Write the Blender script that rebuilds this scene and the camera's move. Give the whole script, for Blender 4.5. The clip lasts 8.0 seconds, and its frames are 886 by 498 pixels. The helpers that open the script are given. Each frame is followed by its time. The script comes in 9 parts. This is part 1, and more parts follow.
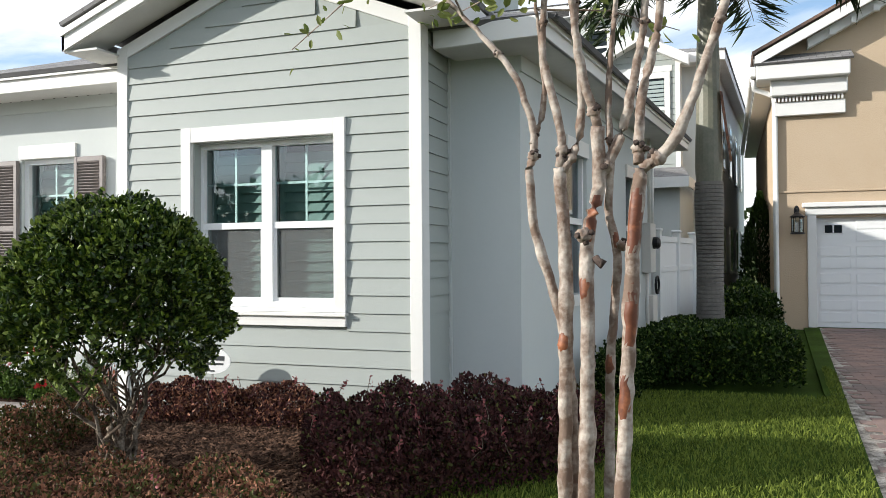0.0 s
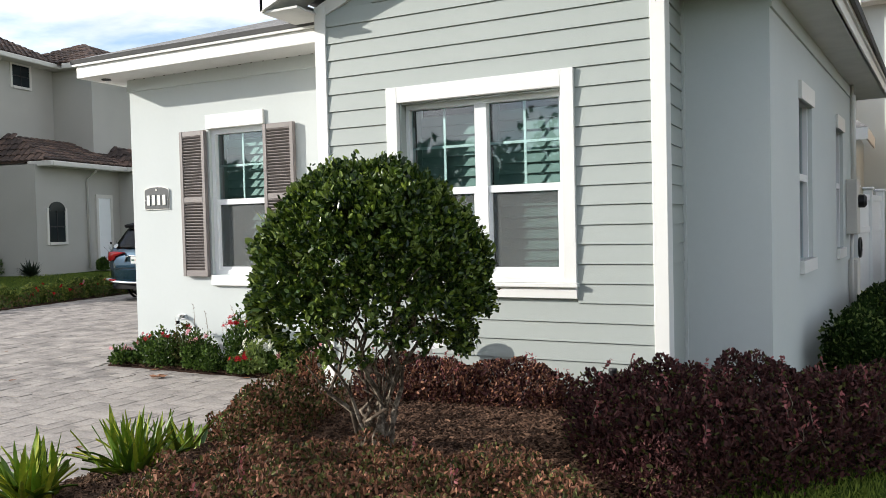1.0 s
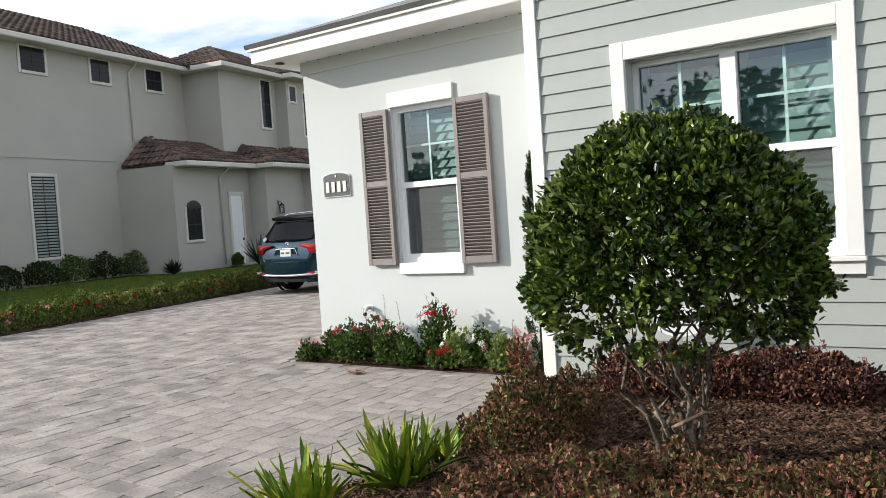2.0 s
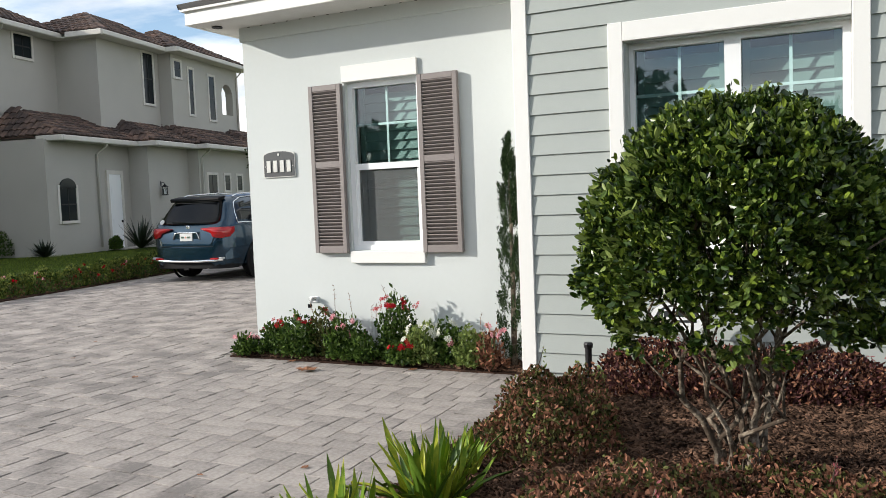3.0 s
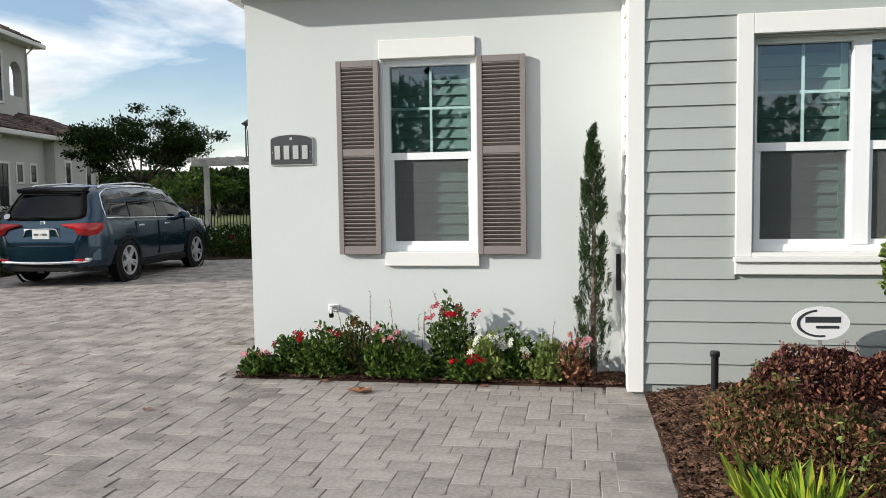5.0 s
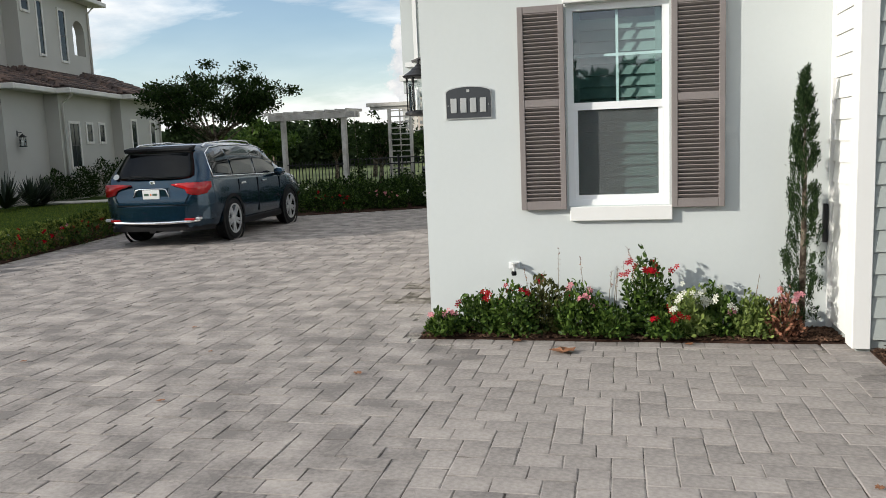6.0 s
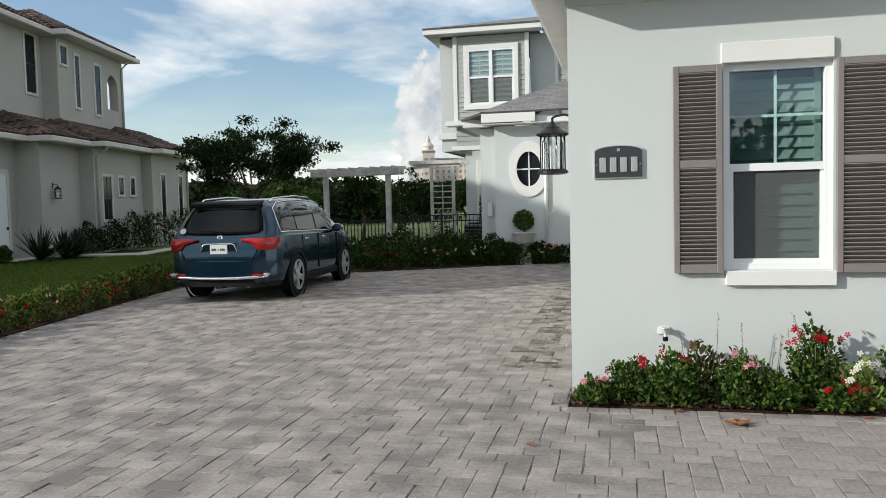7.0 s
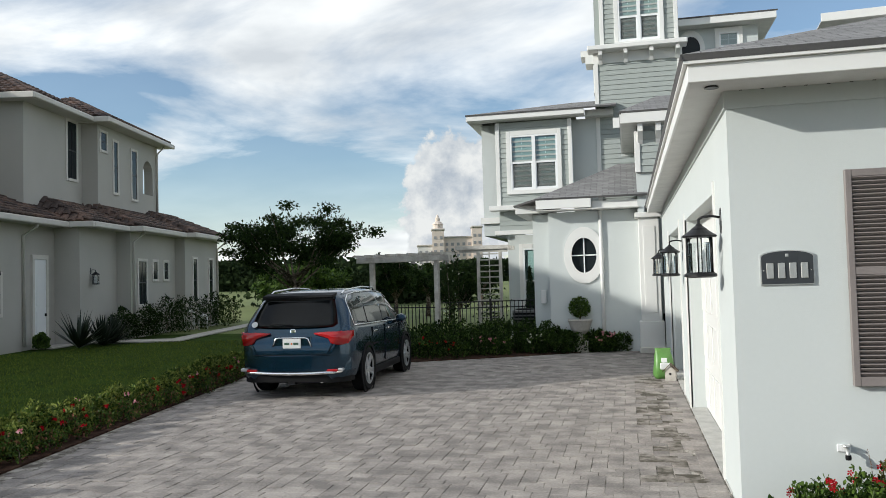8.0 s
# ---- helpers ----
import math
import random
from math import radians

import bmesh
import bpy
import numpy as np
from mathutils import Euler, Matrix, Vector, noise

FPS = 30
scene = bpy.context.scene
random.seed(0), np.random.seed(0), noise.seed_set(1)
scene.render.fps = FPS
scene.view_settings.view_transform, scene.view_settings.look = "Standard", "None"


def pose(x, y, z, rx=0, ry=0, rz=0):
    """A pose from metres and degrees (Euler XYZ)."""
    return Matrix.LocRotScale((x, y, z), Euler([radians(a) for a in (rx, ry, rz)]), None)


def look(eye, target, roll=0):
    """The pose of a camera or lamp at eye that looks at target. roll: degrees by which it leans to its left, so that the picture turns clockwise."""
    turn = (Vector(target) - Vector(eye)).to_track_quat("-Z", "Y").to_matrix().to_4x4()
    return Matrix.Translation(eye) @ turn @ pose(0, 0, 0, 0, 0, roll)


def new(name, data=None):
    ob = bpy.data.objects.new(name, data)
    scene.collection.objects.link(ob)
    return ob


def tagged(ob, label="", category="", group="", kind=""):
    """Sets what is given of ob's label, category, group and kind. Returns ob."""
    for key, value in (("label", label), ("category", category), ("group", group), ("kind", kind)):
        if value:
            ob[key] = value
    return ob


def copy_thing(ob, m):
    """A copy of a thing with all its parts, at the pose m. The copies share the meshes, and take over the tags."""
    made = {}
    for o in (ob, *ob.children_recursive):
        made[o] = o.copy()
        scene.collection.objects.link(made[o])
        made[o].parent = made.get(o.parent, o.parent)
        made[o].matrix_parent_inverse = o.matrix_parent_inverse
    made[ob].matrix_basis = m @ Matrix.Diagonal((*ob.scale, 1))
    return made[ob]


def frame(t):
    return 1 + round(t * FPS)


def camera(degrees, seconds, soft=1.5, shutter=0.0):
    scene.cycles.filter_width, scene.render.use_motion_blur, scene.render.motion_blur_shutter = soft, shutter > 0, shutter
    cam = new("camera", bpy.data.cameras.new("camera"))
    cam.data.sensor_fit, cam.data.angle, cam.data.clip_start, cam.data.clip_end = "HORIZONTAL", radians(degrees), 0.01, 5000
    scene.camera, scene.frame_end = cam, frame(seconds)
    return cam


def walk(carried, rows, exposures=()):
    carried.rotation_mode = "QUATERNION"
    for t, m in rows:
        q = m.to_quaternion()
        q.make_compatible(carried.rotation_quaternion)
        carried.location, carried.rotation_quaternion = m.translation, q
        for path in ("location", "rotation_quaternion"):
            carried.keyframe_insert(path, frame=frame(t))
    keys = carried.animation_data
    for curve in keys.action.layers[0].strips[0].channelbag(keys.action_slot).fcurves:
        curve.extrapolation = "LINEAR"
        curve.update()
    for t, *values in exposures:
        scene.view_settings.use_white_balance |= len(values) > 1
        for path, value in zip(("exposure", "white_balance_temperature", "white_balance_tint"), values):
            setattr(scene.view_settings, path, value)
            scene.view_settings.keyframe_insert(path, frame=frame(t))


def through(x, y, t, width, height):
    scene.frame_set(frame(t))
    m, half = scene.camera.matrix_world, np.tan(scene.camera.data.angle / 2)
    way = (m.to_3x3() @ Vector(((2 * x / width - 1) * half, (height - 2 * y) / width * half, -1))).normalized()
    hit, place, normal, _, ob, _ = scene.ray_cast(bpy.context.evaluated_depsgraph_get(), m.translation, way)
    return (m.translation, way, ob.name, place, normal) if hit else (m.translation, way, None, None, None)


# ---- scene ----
cam = camera(58.2, 8.0, soft=0.85)
PATH = [
    (0, (-0.527, 0.491, 1.504), (-1.204, 2.373, 1.525), -0.4),
    (0.5, (-1.114, 0.496, 1.517), (-1.847, 2.356, 1.461), -1.8),
    (1, (-1.738, 0.61, 1.521), (-2.646, 2.391, 1.459), -1.4),
    (1.5, (-2.363, 0.629, 1.628), (-3.303, 2.389, 1.483), -3.6),
    (2, (-2.967, 0.729, 1.487), (-4.1, 2.375, 1.403), -3.9),
    (2.2, (-3.067, 0.803, 1.501), (-4.202, 2.449, 1.444), -2.9),
    (3.5, (-4.606, 0.757, 1.497), (-5.268, 2.637, 1.327), -2.3),
    (4, (-5.196, 0.779, 1.487), (-5.71, 2.705, 1.332), -2.2),
    (4.2, (-5.504, 0.772, 1.476), (-5.928, 2.723, 1.358), -2.0),
    (5.3, (-6.793, 0.769, 1.559), (-7.131, 2.734, 1.412), -0.8),
    (5.5, (-7.044, 0.82, 1.596), (-7.454, 2.771, 1.437), -1.4),
    (6, (-7.693, 0.764, 1.574), (-8.13, 2.698, 1.312), -2.3),
    (6.5, (-8.278, 0.833, 1.574), (-8.733, 2.762, 1.311), -3.7),
    (7, (-8.905, 0.746, 1.616), (-9.343, 2.694, 1.498), -1.4),
    (7.5, (-9.534, 0.804, 1.777), (-10.093, 2.721, 1.663), -1.1),
    (8, (-10.118, 0.797, 1.886), (-10.569, 2.744, 1.963), -1.6),
]
EXPOSURES = [(0, 0.32, 6450, 9), (2.0, 0.26, 6550, 10), (4.0, 0.08, 6550, 10), (6.0, -0.08, 6550, 9), (8.0, -0.25, 6350, 7)]
walk(cam, [(t, look(e, a, r)) for t, e, a, r in PATH], EXPOSURES)

# ---- world, sun ----
SUN_TO = Vector((-0.90, -0.48, 0.365)).normalized()
world = bpy.data.worlds.new("sky")
scene.world = world
world.use_nodes = True
wn, wl = world.node_tree.nodes, world.node_tree.links
wn.clear()
w_out = wn.new("ShaderNodeOutputWorld")
w_bg = wn.new("ShaderNodeBackground")
w_sky = wn.new("ShaderNodeTexSky")
w_sky.sky_type = "NISHITA"
w_sky.sun_disc = False
w_sky.sun_elevation = math.asin(SUN_TO.z)
w_sky.sun_rotation = math.atan2(SUN_TO.x, SUN_TO.y)
w_sky.air_density, w_sky.dust_density, w_sky.ozone_density = 1.0, 0.4, 2.4
# drifting cloud, flattened towards the horizon
w_tc = wn.new("ShaderNodeTexCoord")
w_sep = wn.new("ShaderNodeSeparateXYZ")
w_add = wn.new("ShaderNodeMath"); w_add.operation = "ADD"; w_add.inputs[1].default_value = 0.22
w_dx = wn.new("ShaderNodeMath"); w_dx.operation = "DIVIDE"
w_dy = wn.new("ShaderNodeMath"); w_dy.operation = "DIVIDE"
w_com = wn.new("ShaderNodeCombineXYZ")
w_n1 = wn.new("ShaderNodeTexNoise")
w_n1.inputs["Scale"].default_value, w_n1.inputs["Detail"].default_value, w_n1.inputs["Roughness"].default_value = 1.15, 9, 0.56
w_n1.inputs["Distortion"].default_value = 0.35
w_rmp = wn.new("ShaderNodeValToRGB")
w_rmp.color_ramp.elements[0].position, w_rmp.color_ramp.elements[1].position = 0.425, 0.585
w_rmp.color_ramp.elements[0].color = (0.05, 0.05, 0.05, 1)
w_rmp.color_ramp.elements[1].color = (0.95, 0.95, 0.95, 1)
w_n2 = wn.new("ShaderNodeTexNoise")
w_n2.inputs["Scale"].default_value, w_n2.inputs["Detail"].default_value = 2.6, 7
w_cr = wn.new("ShaderNodeValToRGB")
w_cr.color_ramp.elements[0].position, w_cr.color_ramp.elements[1].position = 0.32, 0.66
w_cr.color_ramp.elements[0].color = (12.6, 13.0, 13.6, 1)
w_cr.color_ramp.elements[1].color = (22.0, 21.8, 21.5, 1)
w_mix = wn.new("ShaderNodeMixRGB")
wl.new(w_tc.outputs["Generated"], w_sep.inputs[0])
wl.new(w_sep.outputs["Z"], w_add.inputs[0])
for node, axis in ((w_dx, "X"), (w_dy, "Y")):
    wl.new(w_sep.outputs[axis], node.inputs[0])
    wl.new(w_add.outputs[0], node.inputs[1])
wl.new(w_dx.outputs[0], w_com.inputs[0])
wl.new(w_dy.outputs[0], w_com.inputs[1])
w_map = wn.new("ShaderNodeMapping")
w_map.inputs["Location"].default_value = (3.1, 0.4, 0.0)
w_map.inputs["Scale"].default_value = (0.8, 1.0, 1.0)
wl.new(w_com.outputs[0], w_map.inputs[0])
wl.new(w_map.outputs[0], w_n1.inputs["Vector"])
wl.new(w_map.outputs[0], w_n2.inputs["Vector"])
w_lean = wn.new("ShaderNodeMath"); w_lean.operation = "MULTIPLY_ADD"; w_lean.inputs[1].default_value = 0.012
wl.new(w_sep.outputs["Y"], w_lean.inputs[0])
wl.new(w_n1.outputs["Fac"], w_lean.inputs[2])
wl.new(w_lean.outputs[0], w_rmp.inputs[0])
wl.new(w_n2.outputs["Fac"], w_cr.inputs[0])
w_hz = wn.new("ShaderNodeMapRange")
w_hz.interpolation_type = "SMOOTHSTEP"
w_hz.inputs["From Min"].default_value, w_hz.inputs["From Max"].default_value = 0.0, 0.20
w_hz.inputs["To Min"].default_value, w_hz.inputs["To Max"].default_value = 0.36, 0.0
w_max = wn.new("ShaderNodeMath"); w_max.operation = "MAXIMUM"
wl.new(w_sep.outputs["Z"], w_hz.inputs[0])
wl.new(w_rmp.outputs[0], w_max.inputs[0])
wl.new(w_hz.outputs[0], w_max.inputs[1])
wl.new(w_max.outputs[0], w_mix.inputs[0])
w_gain = wn.new("ShaderNodeVectorMath"); w_gain.operation = "SCALE"; w_gain.inputs["Scale"].default_value = 2.5
wl.new(w_sky.outputs[0], w_gain.inputs[0])
wl.new(w_gain.outputs[0], w_mix.inputs[1])
wl.new(w_cr.outputs[0], w_mix.inputs[2])
# a cumulus tower over the golf course
w_cv = wn.new("ShaderNodeVectorMath"); w_cv.operation = "SUBTRACT"; w_cv.inputs[1].default_value = (-0.205, 0.974, 0.085)
w_cs = wn.new("ShaderNodeVectorMath"); w_cs.operation = "MULTIPLY"; w_cs.inputs[1].default_value = (1.25, 0.6, 0.8)
w_cl = wn.new("ShaderNodeVectorMath"); w_cl.operation = "LENGTH"
w_cn = wn.new("ShaderNodeTexNoise")
w_cn.inputs["Scale"].default_value, w_cn.inputs["Detail"].default_value, w_cn.inputs["Roughness"].default_value = 22.0, 7, 0.6
w_cd = wn.new("ShaderNodeMath"); w_cd.operation = "MULTIPLY_ADD"; w_cd.inputs[1].default_value = -0.13
w_cm = wn.new("ShaderNodeMapRange"); w_cm.interpolation_type = "SMOOTHSTEP"
w_cm.inputs["From Min"].default_value, w_cm.inputs["From Max"].default_value = 0.022, 0.010
w_cc = wn.new("ShaderNodeValToRGB")
w_cc.color_ramp.elements[0].position, w_cc.color_ramp.elements[1].position = 0.36, 0.62
w_cc.color_ramp.elements[0].color, w_cc.color_ramp.elements[1].color = (8.6, 9.4, 10.6, 1), (15.5, 15.4, 15.2, 1)
w_mix2 = wn.new("ShaderNodeMixRGB")
wl.new(w_tc.outputs["Generated"], w_cv.inputs[0])
wl.new(w_cv.outputs[0], w_cs.inputs[0])
wl.new(w_cs.outputs[0], w_cl.inputs[0])
wl.new(w_tc.outputs["Generated"], w_cn.inputs["Vector"])
wl.new(w_cn.outputs["Fac"], w_cd.inputs[0])
wl.new(w_cl.outputs["Value"], w_cd.inputs[2])
wl.new(w_cd.outputs[0], w_cm.inputs[0])
wl.new(w_cn.outputs["Fac"], w_cc.inputs[0])
wl.new(w_cm.outputs[0], w_mix2.inputs[0])
wl.new(w_mix.outputs[0], w_mix2.inputs[1])
wl.new(w_cc.outputs[0], w_mix2.inputs[2])
wl.new(w_mix2.outputs[0], w_bg.inputs[0])
wl.new(w_bg.outputs[0], w_out.inputs[0])
w_bg.inputs[1].default_value = 0.066

sun_data = bpy.data.lights.new("sun", "SUN")
sun_data.energy, sun_data.angle, sun_data.color = 4.9, radians(0.6), (1.0, 0.955, 0.885)
sun = new("sun", sun_data)
sun.matrix_basis = look(SUN_TO * 60, (0, 0, 0))

# ---- building helpers ----
rng = np.random.default_rng(7)


def part(name, bm, material, parent=None, label="", kind=""):
    """One mesh object from a bmesh, under a thing or a part."""
    me = bpy.data.meshes.new(name)
    bm.to_mesh(me)
    bm.free()
    return meshpart(name, me, material, parent, label, kind)


def meshpart(name, me, material, parent=None, label="", kind=""):
    if material and not me.materials:
        me.materials.append(material)
    ob = new(name, me)
    if parent is not None:
        ob.parent = parent
    return tagged(ob, label=label, kind=kind)


def thing(name, label, category, m=None, group="", kind=""):
    ob = new(name)
    ob.empty_display_size = 0.1
    if m is not None:
        ob.matrix_basis = m
    return tagged(ob, label, category, group, kind)


def box(bm, x0, x1, y0, y1, z0, z1, m=None):
    vs = [bm.verts.new(Vector(p) if m is None else m @ Vector(p)) for p in
          ((x0, y0, z0), (x1, y0, z0), (x1, y1, z0), (x0, y1, z0), (x0, y0, z1), (x1, y0, z1), (x1, y1, z1), (x0, y1, z1))]
    for f in ((3, 2, 1, 0), (4, 5, 6, 7), (0, 1, 5, 4), (1, 2, 6, 5), (2, 3, 7, 6), (3, 0, 4, 7)):
        bm.faces.new([vs[i] for i in f])
    return bm


def boxes(*list_of):
    bm = bmesh.new()
    for b in list_of:
        box(bm, *b)
    return bm


def bevelled(bm, width, segments=1):
    bmesh.ops.bevel(bm, geom=bm.edges[:], offset=width, segments=segments, affect="EDGES", profile=0.6)
    return bm


def prism(bm, outline, a, b, axis="y"):
    """A flat outline [(u, v)] pushed from a to b along an axis."""
    def at(u, v, w):
        return {"y": (u, w, v), "x": (w, u, v), "z": (u, v, w)}[axis]
    lo = [bm.verts.new(at(u, v, a)) for u, v in outline]
    hi = [bm.verts.new(at(u, v, b)) for u, v in outline]
    n = len(outline)
    bm.faces.new(lo)
    bm.faces.new(hi[::-1])
    for i in range(n):
        bm.faces.new([lo[i], hi[i], hi[(i + 1) % n], lo[(i + 1) % n]])
    bmesh.ops.recalc_face_normals(bm, faces=bm.faces[:])
    return bm


def lathe(bm, profile, n=16, m=None, cap=True):
    """Round body from [(radius, z)]."""
    rings = []
    for r, z in profile:
        ring = []
        for k in range(n):
            a = 2 * math.pi * k / n
            p = Vector((r * math.cos(a), r * math.sin(a), z))
            ring.append(bm.verts.new(p if m is None else m @ p))
        rings.append(ring)
    for lo, hi in zip(rings, rings[1:]):
        for k in range(n):
            bm.faces.new([lo[k], lo[(k + 1) % n], hi[(k + 1) % n], hi[k]])
    if cap:
        bm.faces.new(rings[0][::-1])
        bm.faces.new(rings[-1])
    return bm


def tube(bm, pts, radii, n=8):
    """A bent, tapered round bar along points."""
    rings = []
    up = Vector((0.13, 0.21, 0.97)).normalized()
    for i, p in enumerate(pts):
        a = Vector(pts[max(i - 1, 0)])
        b = Vector(pts[min(i + 1, len(pts) - 1)])
        d = (b - a).normalized()
        s = d.cross(up)
        if s.length < 0.15:
            s = d.cross(Vector((1, 0.2, 0)))
        s.normalize()
        q = d.cross(s)
        r = radii[i] if isinstance(radii, (list, tuple)) else radii
        rings.append([bm.verts.new(Vector(p) + r * (math.cos(2 * math.pi * k / n) * s + math.sin(2 * math.pi * k / n) * q)) for k in range(n)])
    for lo, hi in zip(rings, rings[1:]):
        for k in range(n):
            f = bm.faces.new([lo[k], hi[k], hi[(k + 1) % n], lo[(k + 1) % n]])
            f.smooth = True
    bm.faces.new(rings[0])
    bm.faces.new(rings[-1][::-1])
    return bm


def raw_mesh(name, verts, faces, smooth=False):
    """A mesh from numpy arrays; faces all of one size."""
    me = bpy.data.meshes.new(name)
    k = faces.shape[1]
    me.vertices.add(len(verts))
    me.vertices.foreach_set("co", verts.astype(np.float32).ravel())
    me.loops.add(faces.size)
    me.loops.foreach_set("vertex_index", faces.astype(np.int32).ravel())
    me.polygons.add(len(faces))
    me.polygons.foreach_set("loop_start", np.arange(0, faces.size, k, dtype=np.int32))
    me.polygons.foreach_set("loop_total", np.full(len(faces), k, dtype=np.int32))
    me.polygons.foreach_set("use_smooth", np.full(len(faces), smooth, dtype=bool))
    me.update(calc_edges=True)
    return me


def leaf_mesh(name, pts, out, size, aspect=0.5, spread=0.9, fold=0.25, oval=False):
    """Many small folded leaves at pts, growing roughly along out."""
    n = len(pts)
    d = out + rng.normal(0, spread, (n, 3))
    d /= np.linalg.norm(d, axis=1, keepdims=True) + 1e-9
    r = rng.normal(0, 1, (n, 3))
    s = np.cross(d, r)
    s /= np.linalg.norm(s, axis=1, keepdims=True) + 1e-9
    q = np.cross(d, s)
    ln = size * rng.uniform(0.65, 1.3, (n, 1))
    w = ln * aspect * 0.5
    base = pts - d * ln * 0.3
    if oval:
        lo, hi = base + d * ln * 0.32, base + d * ln * 0.76
        v = np.stack([base, lo + s * w * 0.92 + q * w * fold, hi + s * w * 0.82 + q * w * fold, base + d * ln, hi - s * w * 0.82 + q * w * fold, lo - s * w * 0.92 + q * w * fold], axis=1).reshape(-1, 3)
        i = np.arange(n)[:, None] * 6
        f = np.concatenate([i + [0, 1, 2, 3], i + [0, 3, 4, 5]], axis=1).reshape(-1, 4)
        return raw_mesh(name, v, f)
    mid = base + d * ln * 0.55
    v = np.stack([base, mid + s * w + q * w * fold * 2, base + d * ln, mid - s * w + q * w * fold * 2], axis=1).reshape(-1, 3)
    i = np.arange(n)[:, None] * 4
    f = np.concatenate([i + [0, 1, 2], i + [0, 2, 3]], axis=1).reshape(-1, 3)
    return raw_mesh(name, v, f)


def lumpy(p, scale, amount, seed=0.0):
    """Noise value for an array of points."""
    return np.array([noise.noise(Vector((a * scale + seed, b * scale, c * scale))) for a, b, c in p]) * amount


def sheet_of_glass(corners):
    """One thin sheet, its outer side the one seen counter-clockwise."""
    bm = bmesh.new()
    bm.faces.new([bm.verts.new(p) for p in corners])
    return bm


# ---- materials ----
def mat(name, color, rough=0.6, metal=0.0, vary=0.12, scale=3.0, fine=60.0, bump=0.0, bump_scale=80.0, tone=None, spec=0.5, island=0.0, per_object=0.0, sub=0.0):
    """A Principled surface whose colour varies at two scales, with fine relief."""
    m = bpy.data.materials.new(name)
    m.use_nodes = True
    nt = m.node_tree
    n, l = nt.nodes, nt.links
    b = n["Principled BSDF"]
    b.inputs["Roughness"].default_value = rough
    b.inputs["Metallic"].default_value = metal
    b.inputs["Specular IOR Level"].default_value = spec
    tc = n.new("ShaderNodeTexCoord")
    n1 = n.new("ShaderNodeTexNoise")
    n1.inputs["Scale"].default_value, n1.inputs["Detail"].default_value = scale, 5
    n2 = n.new("ShaderNodeTexNoise")
    n2.inputs["Scale"].default_value, n2.inputs["Detail"].default_value = fine, 3
    for x in (n1, n2):
        l.new(tc.outputs["Object"], x.inputs["Vector"])
    tone = tone or tuple(c * 0.62 for c in color)
    mx = n.new("ShaderNodeMixRGB")
    mx.inputs[1].default_value, mx.inputs[2].default_value = (*color, 1), (*tone, 1)
    add = n.new("ShaderNodeMath"); add.operation = "ADD"
    s1 = n.new("ShaderNodeMapRange")
    s1.inputs["From Min"].default_value, s1.inputs["From Max"].default_value = 0.35, 0.7
    s1.inputs["To Max"].default_value = vary * 2.2
    s2 = n.new("ShaderNodeMapRange")
    s2.inputs["From Min"].default_value, s2.inputs["From Max"].default_value = 0.35, 0.7
    s2.inputs["To Max"].default_value = vary
    l.new(n1.outputs["Fac"], s1.inputs[0]); l.new(n2.outputs["Fac"], s2.inputs[0])
    l.new(s1.outputs[0], add.inputs[0]); l.new(s2.outputs[0], add.inputs[1])
    fac = add.outputs[0]
    if island or per_object:
        src = n.new("ShaderNodeNewGeometry").outputs["Random Per Island"] if island else n.new("ShaderNodeObjectInfo").outputs["Random"]
        sc = n.new("ShaderNodeMath"); sc.operation = "MULTIPLY_ADD"
        sc.inputs[1].default_value = island or per_object
        l.new(src, sc.inputs[0]); l.new(fac, sc.inputs[2])
        fac = sc.outputs[0]
    l.new(fac, mx.inputs[0])
    l.new(mx.outputs[0], b.inputs["Base Color"])
    if sub:
        b.inputs["Subsurface Weight"].default_value = sub
    if bump:
        nb = n.new("ShaderNodeTexNoise")
        nb.inputs["Scale"].default_value, nb.inputs["Detail"].default_value = bump_scale, 4
        l.new(tc.outputs["Object"], nb.inputs["Vector"])
        bp = n.new("ShaderNodeBump")
        bp.inputs["Strength"].default_value, bp.inputs["Distance"].default_value = bump, 0.01
        l.new(nb.outputs["Fac"], bp.inputs["Height"])
        l.new(bp.outputs[0], b.inputs["Normal"])
    return m


def leaf_mat(name, dark, light, rough=0.45, spec=0.4, through=0.25):
    """Leaves, each with its own tone, that let some light through."""
    m = bpy.data.materials.new(name)
    m.use_nodes = True
    n, l = m.node_tree.nodes, m.node_tree.links
    b = n["Principled BSDF"]
    b.inputs["Roughness"].default_value = rough
    b.inputs["Specular IOR Level"].default_value = spec * 0.6
    ge = n.new("ShaderNodeNewGeometry")
    rp = n.new("ShaderNodeValToRGB")
    rp.color_ramp.elements[0].color, rp.color_ramp.elements[1].color = (*dark, 1), (*light, 1)
    l.new(ge.outputs["Random Per Island"], rp.inputs[0])
    l.new(rp.outputs[0], b.inputs["Base Color"])
    tr = n.new("ShaderNodeBsdfTranslucent")
    l.new(rp.outputs[0], tr.inputs["Color"])
    mx = n.new("ShaderNodeMixShader")
    mx.inputs[0].default_value = through
    l.new(b.outputs[0], mx.inputs[1]); l.new(tr.outputs[0], mx.inputs[2])
    l.new(mx.outputs[0], n["Material Output"].inputs["Surface"])
    return m


